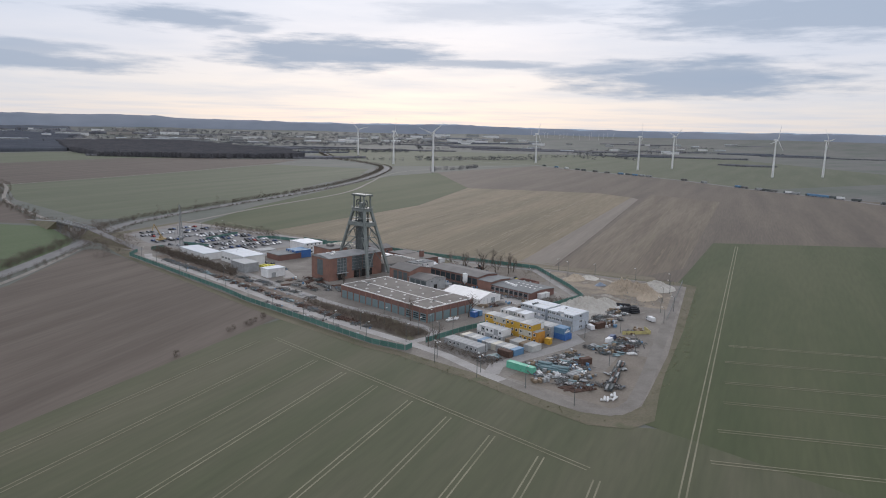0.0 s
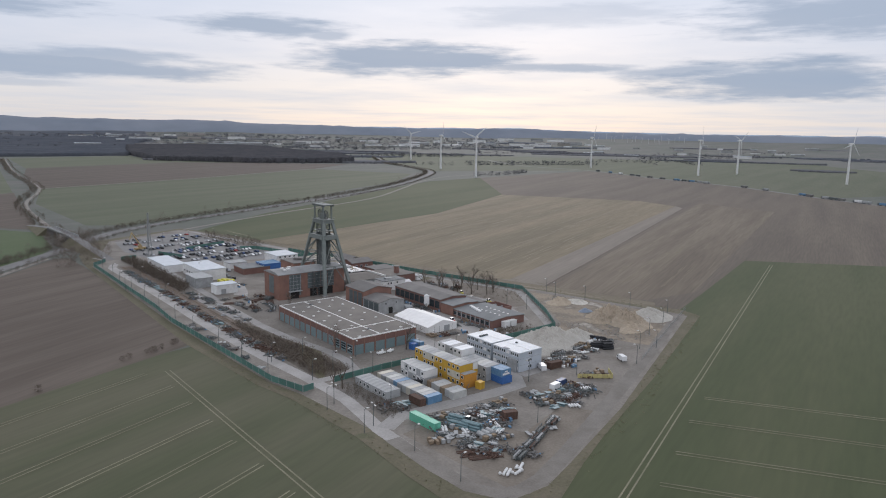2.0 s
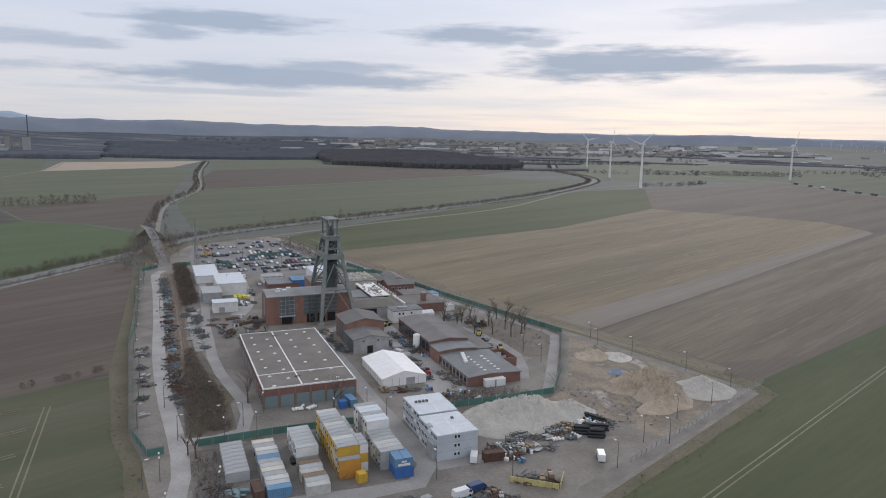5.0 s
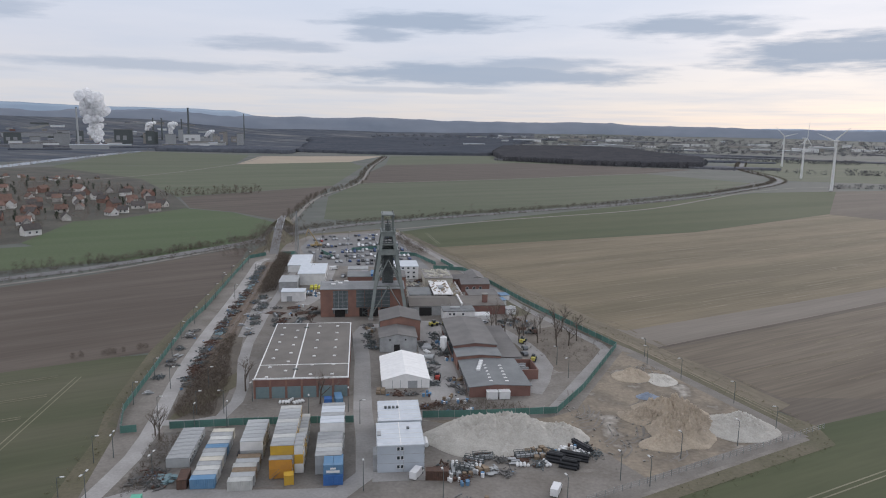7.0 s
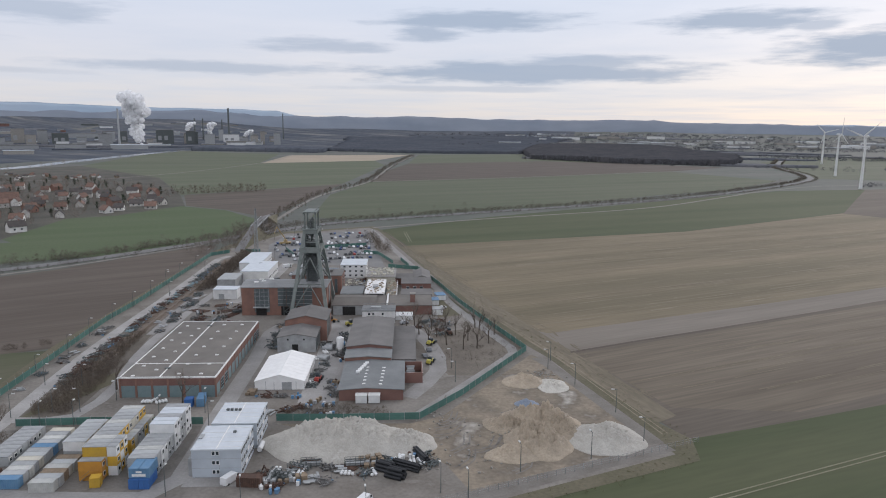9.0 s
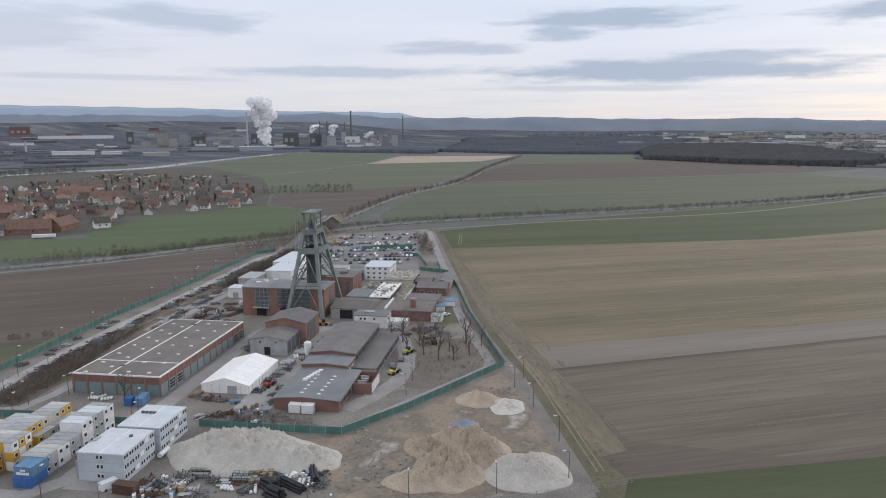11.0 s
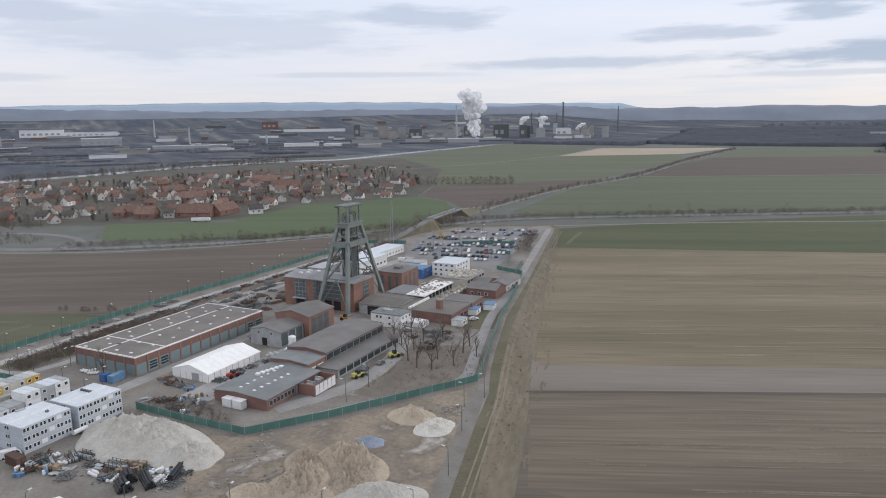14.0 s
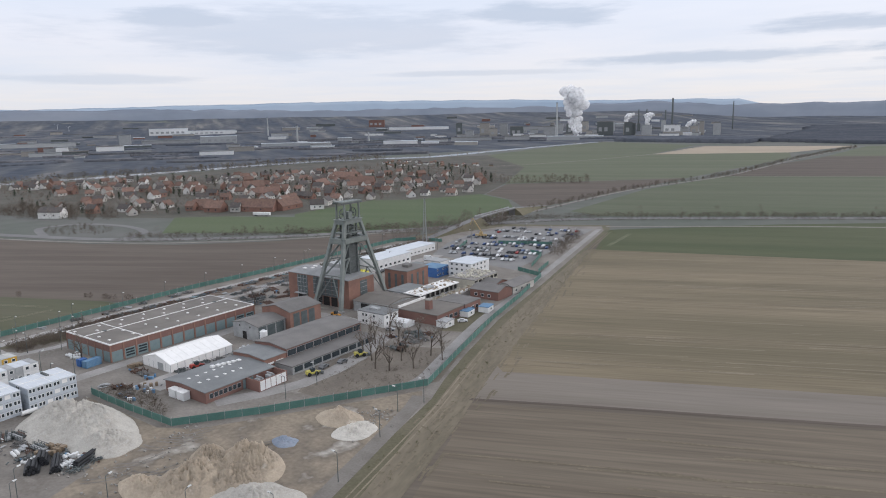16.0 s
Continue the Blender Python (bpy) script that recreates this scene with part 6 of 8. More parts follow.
STOCK = [
    ("pipes", M_TEALP, "stack of turquoise steel pipes", "pipes"), ("mixed", M_RUST, "tangled heap of rusty scrap steel", "scrap"), ("bags", M_WHITE, "row of full white bulk bags", "bulk bags"),
    ("beams", M_RUST, "bundle of rusty steel beams", "beams"), ("plates", M_GREYB, "loose pile of pale panels", "panels"), ("crates", M_WOODP, "timber crates and boxes standing together", "crates"),
    ("frames", M_STEELD, "dark steel racks with stored parts", "racks"), ("drums", M_BLUEL, "group of drums and canisters", "drums"), ("tanks", M_GREYB, "grey steel vessels lying side by side", "tanks"),
    ("mixed", M_SCRAP, "heap of grey machine parts", "scrap"), ("plates", M_TEALP, "pile of bluish metal sheets", "sheets"), ("mixed", M_STEELD, "heap of dark machine parts", "scrap")]
YARD_A = [(217, 169), (209.5, 156), (210, 140), (216, 134), (226, 141), (232, 148), (247, 158), (246, 166), (232, 166)]
YARD_B = [(258, 167), (258, 150), (268, 146), (290, 156), (284, 162), (271, 160)]
R = random.Random(5)
placed = [(279, 163), (273, 163), (277, 167), (323, 168), (291.6, 179.6)]


def strew(poly, count, gap, choices):
    x0, x1, y0, y1 = min(p[0] for p in poly), max(p[0] for p in poly), min(p[1] for p in poly), max(p[1] for p in poly)
    done = tries = 0
    while done < count and tries < count * 60:
        tries += 1
        x, y = R.uniform(x0, x1), R.uniform(y0, y1)
        if inside(x, y, poly) and all(math.hypot(x - a, y - b) > gap for a, b in placed):
            kind, mat, lab, cat = STOCK[R.choice(choices)]
            pile(x, y, R.choice((0, 20, 65, 90, 110, 155)) + R.uniform(-8, 8), mat, lab, cat, kind)
            placed.append((x, y))
            done += 1


for x, y, rz, k in ((223.5, 162, 20, 0), (221, 158, 22, 0), (223.5, 154.5, 20, 0), (214.5, 157, 65, 4), (217, 152, 60, 4), (214, 137.5, 68, 3), (218, 139.5, 68, 3), (212, 141, 68, 3), (212, 125, 30, 2), (217.5, 125.5, 30, 2), (214.5, 123.5, 10, 2), (229.5, 146.5, 20, 2), (224, 148, 0, 8), (222.3, 129.8, 23, 6), (230.4, 133, 23, 6), (236, 135.5, 23, 6), (241, 138, 23, 6), (249, 141, 23, 6), (298, 186.5, 80, 2), (305, 186, 80, 2), (316, 190, 70, 3), (264, 165, 20, 4), (264, 150, 20, 10)):
    kind, mat, lab, cat = STOCK[k]
    pile(x, y, rz, mat, lab, cat, kind)
    placed.append((x, y))
for x, y, rz in ((328, 187, 60), (334, 188, 60), (331, 183, 62), (338, 194, 25)):
    pile(x, y, rz, M_BLACK, "stack of black plastic pipes", "pipes", "pipes")
    placed.append((x, y))
strew(YARD_A, 62, 2.2, [1, 4, 5, 7, 9, 9, 10, 11, 9, 4, 2])
strew([(222, 127), (256, 141), (251, 146), (220, 133)], 6, 3.4, [11, 9, 4])
strew(YARD_B, 30, 2.4, [1, 2, 4, 5, 9, 9, 10, 11])
strew([(290, 178), (300, 176), (322, 184), (342, 190), (340, 197), (318, 192), (296, 188)], 34, 2.4, [1, 2, 4, 5, 6, 7, 9, 11])
strew([(292, 164), (300, 158.5), (303, 164), (296, 167)], 5, 2.2, [1, 9, 5])
strew([(212, 192), (208, 182), (214, 179), (222, 186), (213, 190)], 8, 2.0, [1, 10, 9, 9])
strew([(236, 372), (224, 372), (222, 345), (240, 320), (248, 326), (247, 372)], 22, 4.0, [1, 3, 9, 11, 6, 7])
strew([(241, 394), (250, 394), (250, 407), (238, 407)], 9, 2.6, [5, 7, 9, 2, 11])
strew([(297, 248), (300, 248), (302, 300), (298, 305), (297, 280)], 12, 2.6, [9, 11, 5, 8, 2])
strew([(305, 240), (308, 240), (308, 318), (304, 318)], 14, 3.0, [9, 11, 5, 7])
strew([(272, 300), (277, 292), (277, 330), (273, 335)], 9, 2.6, [11, 9, 5])
strew([(340, 318), (356, 314), (352, 340), (336, 338)], 10, 4.0, [9, 1, 5, 11])
strew([(203.6, 255), (202.3, 300), (202.4, 380), (202.2, 480), (204.6, 480), (205, 380), (205, 300), (206.4, 255)], 56, 2.3, [10, 9, 11, 11, 1])
strew([(212.4, 300), (213, 395), (216, 395), (216.8, 320), (218.4, 320), (218, 372), (216.6, 400), (212, 400)], 18, 3.0, [9, 4, 11])
strew([(192, 250), (195, 250), (193, 330), (191, 330)], 9, 3.4, [9, 4, 11])
strew([(276, 244), (296, 243), (298, 236), (280, 228), (292, 226), (308, 226), (308, 233)], 12, 3.4, [9, 1, 4, 5, 7])
strew([(298, 400), (306, 378), (308, 440), (300, 436)], 10, 3.2, [9, 1, 4, 5])
for i in range(9):
    pile(243.5 + 1.7 * (i % 5), 237 + 1.9 * (i // 5), 10 * i, M_WHITE, "white bulk bags on yellow pallets", "bulk bags", "bags") if i in (0, 3, 6) else None
pl = thing("covered_goods", 245, 411, 0, "pallets of goods under bright yellow tarpaulins", "tarpaulins")
for i in range(7):
    part("covered_pallet", box(-5 + 2.4 * (i % 4), -3.2 + 2.4 * (i % 4), 3.4 * (i // 4), 3.4 * (i // 4) + 2.8, 0, 1.6 + 0.2 * (i % 3), bev=0.2), M_TARP, pl)
yw = thing("yellow_barrier", 295.6, 161.2, 0, "pale yellow board wall round a scrap bay", "barrier", rz=-39)
for i in range(7):
    part("board", box(-7.2 + 2 * i, -5.3 + 2 * i, -0.1, 0.1, 0, 1.7), M_PALEY, yw)
for i in range(4):
    part("board", box(6.9, 7.1, 0.15 + 2 * i, 2.05 + 2 * i, 0, 1.7), M_PALEY, yw)
container(239.7, 153.2, 0, 70, M_RUST, "rusty open steel bin among scrap", length=5.0, group="")

# ---- vehicles ----
def car(x, y, rz, mat, label, group="parked cars", van=False):
    e = thing("van" if van else "car", x, y, 0, label, "van" if van else "car", group, rz)
    key = ("van" if van else "car", mat.name)
    if key not in _mesh:
        if van:
            outline = [(-2.9, 0.35), (2.6, 0.35), (2.9, 0.6), (2.8, 1.15), (2.0, 2.0), (1.6, 2.35), (-2.8, 2.4), (-2.95, 1.0)]
            glass = [(1.5, 1.25), (2.55, 1.2), (1.95, 1.98), (1.5, 2.05)]
        else:
            outline = [(-2.25, 0.3), (2.2, 0.3), (2.35, 0.6), (2.2, 0.88), (1.15, 1.02), (0.35, 1.5), (-1.1, 1.52), (-1.9, 1.05), (-2.3, 0.95)]
            glass = [(-1.65, 1.06), (0.95, 1.06), (0.32, 1.43), (-1.05, 1.45)]
        w = 1.05 if van else 0.93
        for nm, pts, ww, mm in (("body", outline, w, mat), ("glass", glass, w + 0.015, M_GLASS)):
            bm = profile_y(bmesh.new(), pts, -ww, ww)
            me = bpy.data.meshes.new(nm)
            bm.to_mesh(me)
            bm.free()
            me.materials.append(mm)
            _mesh[key + (nm,)] = me
        _mesh[key] = True
    if "wheel" not in _mesh:
        bm = bmesh.new()
        tube(bm, (0, -0.12, 0), (0, 0.12, 0), 0.34, sides=10)
        me = bpy.data.meshes.new("wheel")
        bm.to_mesh(me)
        bm.free()
        me.materials.append(M_TYRE)
        _mesh["wheel"] = me
    shared("body", _mesh[key + ("body",)], e, Matrix())
    shared("glass", _mesh[key + ("glass",)], e, Matrix())
    for sx in (-1.45, 1.45):
        for sy in (-0.88, 0.88):
            shared("wheel", _mesh["wheel"], e, pose(sx * (1.25 if van else 1), sy * (1.1 if van else 1), 0.34))
    return e


NAMES = ["white", "silver", "black", "grey", "blue", "red"]
LOT = [(232, 526), (246, 492), (314, 476), (303, 560), (294, 632), (232, 608), (226, 560)]
R = random.Random(21)
for k, yy in enumerate((486, 497, 511, 519, 535, 543, 562, 570, 590, 598, 614)):
    for i in range(30):
        x, y = 222 + 3.1 * i, yy + 0.18 * (3.1 * i - 40)
        if inside(x, y, LOT) and R.random() < (0.74 if k < 7 else 0.45):
            c = R.choice((0, 0, 0, 1, 1, 1, 1, 2, 2, 2, 3, 3, 3, 3, 4, 4)) if R.random() < 0.98 else 5
            car(x, y, 100 + R.choice((0, 180)) + R.uniform(-3, 3), CAR_MATS[c], f"{NAMES[c]} car parked in the works car park")
for x, y, rz, c, v in ((286, 181.5, 62, 0, 1), (323, 169, 62, 0, 1), (274, 163, 10, 0, 1), (279, 164.5, 12, 4, 1), (225.5, 208, 85, 2, 0), (235, 199, 85, 2, 0), (245, 440, 75, 2, 0), (252, 420, 80, 2, 0), (251, 426, 80, 3, 0), (252, 470, 40, 0, 1), (341, 284, 100, 3, 0), (343, 292, 95, 3, 0), (332, 334, 30, 1, 0), (352, 362, 40, 0, 0), (259, 445, 75, 1, 0), (259, 449, 75, 3, 0), (252, 432, 75, 3, 0)):
    car(x, y, rz, CAR_MATS[c], f"{NAMES[c]} {'delivery van' if v else 'car'} standing in the works yard", "yard vehicles", bool(v))


def loader(x, y, rz, mat, label):
    e = thing("loader", x, y, 0, label, "loader", "yard machines", rz)
    part("chassis", box(-2.4, 2.2, -0.9, 0.9, 0.7, 1.5, bev=0.1), mat, e)
    part("cab", box(-0.7, 0.9, -0.75, 0.75, 1.5, 2.9, bev=0.1), M_GLASS, e)
    part("hood", box(-2.4, -0.8, -0.8, 0.8, 1.5, 2.1, bev=0.12), mat, e)
    bm = bmesh.new()
    tube(bm, (1.6, 0, 1.3), (3.4, 0, 0.9), 0.18, square=True)
    part("arm", bm, mat, e)
    part("bucket", box(3.2, 4.1, -1.2, 1.2, 0.2, 1.1, bev=0.1), M_STEELD, e)
    for sx in (-1.5, 1.4):
        for sy in (-0.95, 0.95):
            bm = bmesh.new()
            tube(bm, (sx, sy - 0.25, 0.75), (sx, sy + 0.25, 0.75), 0.75, sides=12)
            part("wheel", bm, M_TYRE, e)
    return e


loader(343, 276, 70, M_LIME, "yellow wheel loader beside the workshop")
loader(344, 301, 60, M_LIME, "yellow wheel loader in the service lane")
loader(306, 331, 30, M_LIME, "yellow machine with lifted arm by the hall")
loader(296, 337, 10, M_ORANGE, "orange machine by the pit head")
loader(353, 316, 100, M_RUST, "reddish loader beside the bare trees")
loader(225, 158, 20, M_STEELD, "dark wheel loader among the scrap")
loader(300, 257, 80, M_RED, "red forklift beside the white tent")

# lorries and cars queueing on the trunk road
M_LORRY = [M_WHITE, M_GREYB, M_GREYB, M_STEELD, M_STEELD, M_BLUEL, M_SCRAP]
R = random.Random(8)
TRUNK = smooth_line([(1110, 190), (1175, 314), (1238, 470), (1344, 674), (1407, 911), (1503, 1149)], 14)
for i, (x, y) in enumerate(TRUNK):
    if R.random() < (0.7 if y < 480 else 0.3):
        a, b = TRUNK[max(i - 1, 0)], TRUNK[min(i + 1, len(TRUNK) - 1)]
        rz = math.degrees(math.atan2(b[1] - a[1], b[0] - a[0]))
        m = R.choice(M_LORRY)
        e = thing("lorry", x + 2.2, y - 1.2, 0, "lorry waiting in the queue on the trunk road", "lorry", "queueing lorries", rz)
        part("trailer", box(-8, 5.0, -1.3, 1.3, 0.9, 3.9), m, e)
        part("cab", box(5.5, 8.0, -1.25, 1.25, 0.7, 3.5, bev=0.15), R.choice(M_LORRY), e)
        for wx in (-6, -4.5, 3, 6.6):
            bm = bmesh.new()
            tube(bm, (wx, -1.25, 0.5), (wx, 1.25, 0.5), 0.5, sides=8)
            part("axle", bm, M_TYRE, e)

# ---- spoil heaps ----
def heap(name, cx, cy, rx, ry, h, rz, mat, label, ridge=0.5, seed=0, lumps=0.10):
    bm = bmesh.new()
    n, m = 110, 38
    rows = []
    for j in range(m + 1):
        t = j / m
        row = []
        for i in range(n):
            a = 2 * math.pi * i / n
            edge = 1 + 0.16 * noise.noise((math.cos(a) * 1.6 + seed, math.sin(a) * 1.6, seed * 3.1))
            x, y = rx * t * edge * math.cos(a), ry * t * edge * math.sin(a)
            prof = max(0.0, 1 - max(0.0, (t - ridge * 0.5)) / (1 - ridge * 0.5)) ** 0.95
            z = h * prof * (0.86 + 0.32 * noise.noise((x * 0.10 + seed, y * 0.10, 1.0)) + 2.2 * lumps * noise.noise((x * 0.32, y * 0.32, seed)) + 1.5 * lumps * noise.noise((x * 0.8, y * 0.8, seed)) + 1.8 * lumps * noise.noise((x * 1.7, y * 1.9, seed)) - 0.34 * t * abs(noise.noise((math.cos(a) * 4.5, math.sin(a) * 4.5, seed + t)))) if t < 1 else -0.3
            row.append(bm.verts.new((x, y, max(z, -0.3))))
        rows.append(row)
    for j in range(1, m):
        for i in range(n):
            k = (i + 1) % n
            bm.faces.new((rows[j][i], rows[j + 1][i], rows[j + 1][k], rows[j][k]))
    c = bm.verts.new((0, 0, rows[1][0].co.z))
    for i in range(n):
        bm.faces.new((c, rows[1][i], rows[1][(i + 1) % n]))
    bmesh.ops.delete(bm, geom=rows[0], context="VERTS")
    for f in bm.faces:
        f.smooth = True
    bmesh.ops.recalc_face_normals(bm, faces=bm.faces[:])
    ob = mesh_object(name, bm, mat)
    ob.matrix_basis = pose(cx, cy, 0, 0, 0, rz)
    return tagged(ob, label, "spoil heap")


heap("spoil_mound", 313, 205, 25, 14, 7.2, 0, M_CHALK, "broad heap of pale crushed rock", 0.7, 1)
heap("spoil_mound", 333, 203, 11, 9, 4.6, 20, M_CHALK, "lower shoulder of pale crushed rock", 0.5, 2)
heap("spoil_mound", 396, 205, 13, 12, 4.6, 0, M_CHALK, "rounded heap of pale crushed rock", 0.5, 3)
heap("spoil_mound", 378, 219, 14, 8, 5.2, -25, M_SANDH, "tan heap of dug earth", 0.6, 4, 0.19)
heap("spoil_mound", 374, 203, 10, 13, 5.2, 15, M_SANDH, "tan heap with tipped sand ridges", 0.6, 5, 0.19)
heap("spoil_mound", 368, 213, 11, 6, 3.6, -30, M_SANDH, "rubbly end of the tan heap", 0.6, 12, 0.24)
heap("spoil_mound", 383, 211, 8, 9, 4.4, 10, M_SANDH, "rounded tan lobe beside the pale heap", 0.5, 13, 0.18)
heap("spoil_mound", 366, 195, 9, 6, 3.4, 10, M_SANDH, "small tan heap at the foot of the larger one", 0.5, 6, 0.12)
heap("spoil_mound", 378, 254, 8.5, 6.5, 4.0, 0, M_SANDH, "small conical tan heap", 0.3, 7)
heap("spoil_mound", 388, 250, 6, 8, 1.7, 0, M_CHALK, "row of tipped pale rubble", 0.5, 8, 0.22)
heap("spoil_mound", 376, 233, 4.4, 3.4, 2.0, 0, material("blue-grey gravel", (0.20, 0.24, 0.30), (0.26, 0.29, 0.34), 0.4, fine=3, bump=0.6), "small blue-grey gravel heap", 0.3, 9)
R = random.Random(3)
bm = bmesh.new()
for cx, cy, n, s in ((366, 213, 90, 4.5), (345, 222, 24, 6), (352, 208, 24, 9), (386, 262, 60, 5), (340, 190, 40, 6), (372, 205, 40, 6), (388, 252, 60, 5), (356, 190, 24, 7)):
    for i in range(n):
        x, y, k = R.gauss(cx, s * 0.6), R.gauss(cy, s * 0.6), R.uniform(0.15, 0.6)
        bmesh.ops.create_cube(bm, size=1, matrix=Matrix.LocRotScale((x, y, k * 0.25 + (1.2 if n == 90 and abs(x - cx) < 2 else 0)), Euler((R.random(), R.random(), R.random() * 3)), (k * 1.4, k, k * 0.7)))
tagged(mesh_object("rubble", bm, M_ROCK), "scattered blocks of broken concrete rubble", "rubble", kind="stuff")
bm = bmesh.new()
for i in range(14):
    a = R.uniform(0.2, 0.8)
    x, y = R.uniform(338, 366), R.uniform(182, 232)
    pts = smooth_line([(x, y), (x + 6 * math.cos(a), y + 6 * math.sin(a) + R.uniform(-1, 1)), (x + 13 * math.cos(a + 0.4), y + 13 * math.sin(a + 0.4))], 2)
    for s in (-0.9, 0.9):
        ribbon_into(bm, pts, 0.5, 0.03, s)
tagged(mesh_object("tyre_marks", bm, M_TRACK), "curving tyre marks in the sand", "tyre marks", kind="stuff")


# ---- vegetation ----
def leafless(name, spots, mat, label, category, tris, size, width, spread=0.34, low=0.12, seed=1):
    """Bare scrub or woodland: for each spot (x, y, height) many small twig slivers in an uneven crown."""
    rg = np.random.RandomState(seed)
    s = np.array(spots, float)
    n = len(s)
    h = np.repeat(s[:, 2], tris)
    th, u = rg.uniform(0, 2 * np.pi, n * tris), rg.uniform(0, 1, n * tris) ** 0.6
    zz = rg.uniform(low, 1.0, n * tris)
    girth = np.sqrt(np.clip(1 - ((zz - 0.5) / 0.56) ** 2, 0.05, 1))
    base = np.repeat([max(0.0, terrain(a, b)) for a, b in s[:, :2]], tris)
    c = np.stack([np.repeat(s[:, 0], tris) + spread * h * u * girth * np.cos(th), np.repeat(s[:, 1], tris) + spread * h * u * girth * np.sin(th), h * zz], 1)
    d = np.stack([np.cos(th) * rg.uniform(0, 0.9, n * tris), np.sin(th) * rg.uniform(0, 0.9, n * tris), rg.uniform(0.15, 1.0, n * tris)], 1)
    d /= np.linalg.norm(d, axis=1, keepdims=True)
    q = np.cross(d, rg.normal(size=d.shape))
    q /= np.linalg.norm(q, axis=1, keepdims=True) + 1e-9
    L, W = (size * h * rg.uniform(0.5, 1.3, n * tris))[:, None], (width * h * rg.uniform(0.6, 1.4, n * tris))[:, None]
    v = np.stack([c - d * L * 0.5 - q * W * 0.5, c - d * L * 0.5 + q * W * 0.5, c + d * L * 0.5], 1).reshape(-1, 3)
    v[:, 2] = np.maximum(v[:, 2], 0.0) + np.repeat(base, 3)
    k = len(v) // 3
    me = bpy.data.meshes.new(name)
    me.vertices.add(len(v))
    me.vertices.foreach_set("co", v.ravel())
    me.loops.add(3 * k)
    me.loops.foreach_set("vertex_index", np.arange(3 * k))
    me.polygons.add(k)
    me.polygons.foreach_set("loop_start", np.arange(k) * 3)
    me.update(calc_edges=True)
    me.materials.append(mat)
    return tagged(new(name, me), label, category, kind="stuff")


R = random.Random(77)


def along(pts, step, wide, h0, h1, skip=0.0):
    out = []
    for (xa, ya), (xb, yb) in zip(pts, pts[1:]):
        d = math.hypot(xb - xa, yb - ya)
        for i in range(int(d / step)):
            if R.random() < skip:
                continue
            t = (i + R.random()) * step / d
            nx, ny = -(yb - ya) / d, (xb - xa) / d
            w = R.uniform(-wide, wide)
            out.append((xa + (xb - xa) * t + nx * w, ya + (yb - ya) * t + ny * w, R.uniform(h0, h1)))
    return out


def within_poly(poly, step, h0, h1, keep=1.0):
    x0, x1, y0, y1 = min(p[0] for p in poly), max(p[0] for p in poly), min(p[1] for p in poly), max(p[1] for p in poly)
    out = []
    x = x0
    while x < x1:
        y = y0
        while y < y1:
            px, py = x + R.uniform(-0.5, 0.5) * step, y + R.uniform(-0.5, 0.5) * step
            if inside(px, py, poly) and R.random() < keep:
                out.append((px, py, R.uniform(h0, h1)))
            y += step
        x += step
    return out


def offset(pts, d):
    out = []
    for i, (x, y) in enumerate(pts):
        a, b = pts[max(i - 1, 0)], pts[min(i + 1, len(pts) - 1)]
        k = math.hypot(b[0] - a[0], b[1] - a[1])
        out.append((x - (b[1] - a[1]) / k * d, y + (b[0] - a[0]) / k * d))
    return out


MS = smooth_line(MOTOR[2:], 20)
leafless("scrub_strip", within_poly([(208, 228), (220, 228), (220, 262), (214, 300), (213, 322), (209, 318), (206, 250)], 1.5, 1.4, 3.2), M_BUSH, "dense brown leafless scrub beside the sidings", "scrub", 60, 0.34, 0.045, 0.55, 0.0, 2)
leafless("scrub_strip", within_poly([(212, 398), (220.5, 412), (219.5, 470), (218, 520), (210, 522), (211, 440)], 1.8, 2.2, 5.0), M_BUSH, "tall brown leafless scrub by the white halls", "scrub", 60, 0.34, 0.04, 0.5, 0.0, 3)
leafless("scrub_strip", within_poly([(206, 176), (214, 182), (214, 212), (206, 214), (207, 196)], 1.7, 1.0, 2.4), M_BUSH, "low leafless scrub by the container rows", "scrub", 50, 0.34, 0.045, 0.55, 0.0, 4)
leafless("scrub_strip", within_poly([(293, 223), (332, 223), (330, 226), (312, 232), (293, 230)], 1.7, 1.2, 2.8), M_BUSH, "leafless scrub behind the screened fence", "scrub", 50, 0.34, 0.045, 0.55, 0.0, 5)
leafless("undergrowth", within_poly([(340, 300), (352, 266), (362, 266), (384, 296), (372, 326), (346, 316)], 3.0, 0.5, 1.5, 0.8), M_BUSH, "thin brown undergrowth below bare trees", "undergrowth", 40, 0.5, 0.05, 0.8, 0.0, 6)
leafless("field_bushes", [(x, y, h) for x, y, h in ((151, 293, 2.2), (154, 294, 2.6), (164, 297, 2.8), (166, 298, 2.6), (169, 299.5, 2.4), (175, 303, 2.8), (177, 304.5, 2.4), (162, 297, 2.0), (117, 273.6, 3.0))], M_BUSH, "small leafless bushes at the field edge", "bushes", 220, 0.3, 0.03, 0.6, 0.0, 7)
leafless("motorway_hedge", along(offset(MS, 12), 1.1, 5.0, 2.0, 4.6, 0.06) + along(offset(MS, -10), 1.6, 2.5, 1.2, 3.2, 0.12), M_HEDGE, "leafless hedge along both sides of the main road", "hedge", 54, 0.34, 0.05, 0.75, 0.0, 8)
leafless("motorway_trees", along(offset(MS, 14), 21, 4.0, 6, 11, 0.35), M_TWIG, "bare roadside trees", "roadside trees", 170, 0.2, 0.008, 0.36, 0.12, 9)
FARM = smooth_line([(195, 640), (200, 700), (214, 950), (266, 1181), (285, 1500), (300, 1700), (345, 2150)], 20)
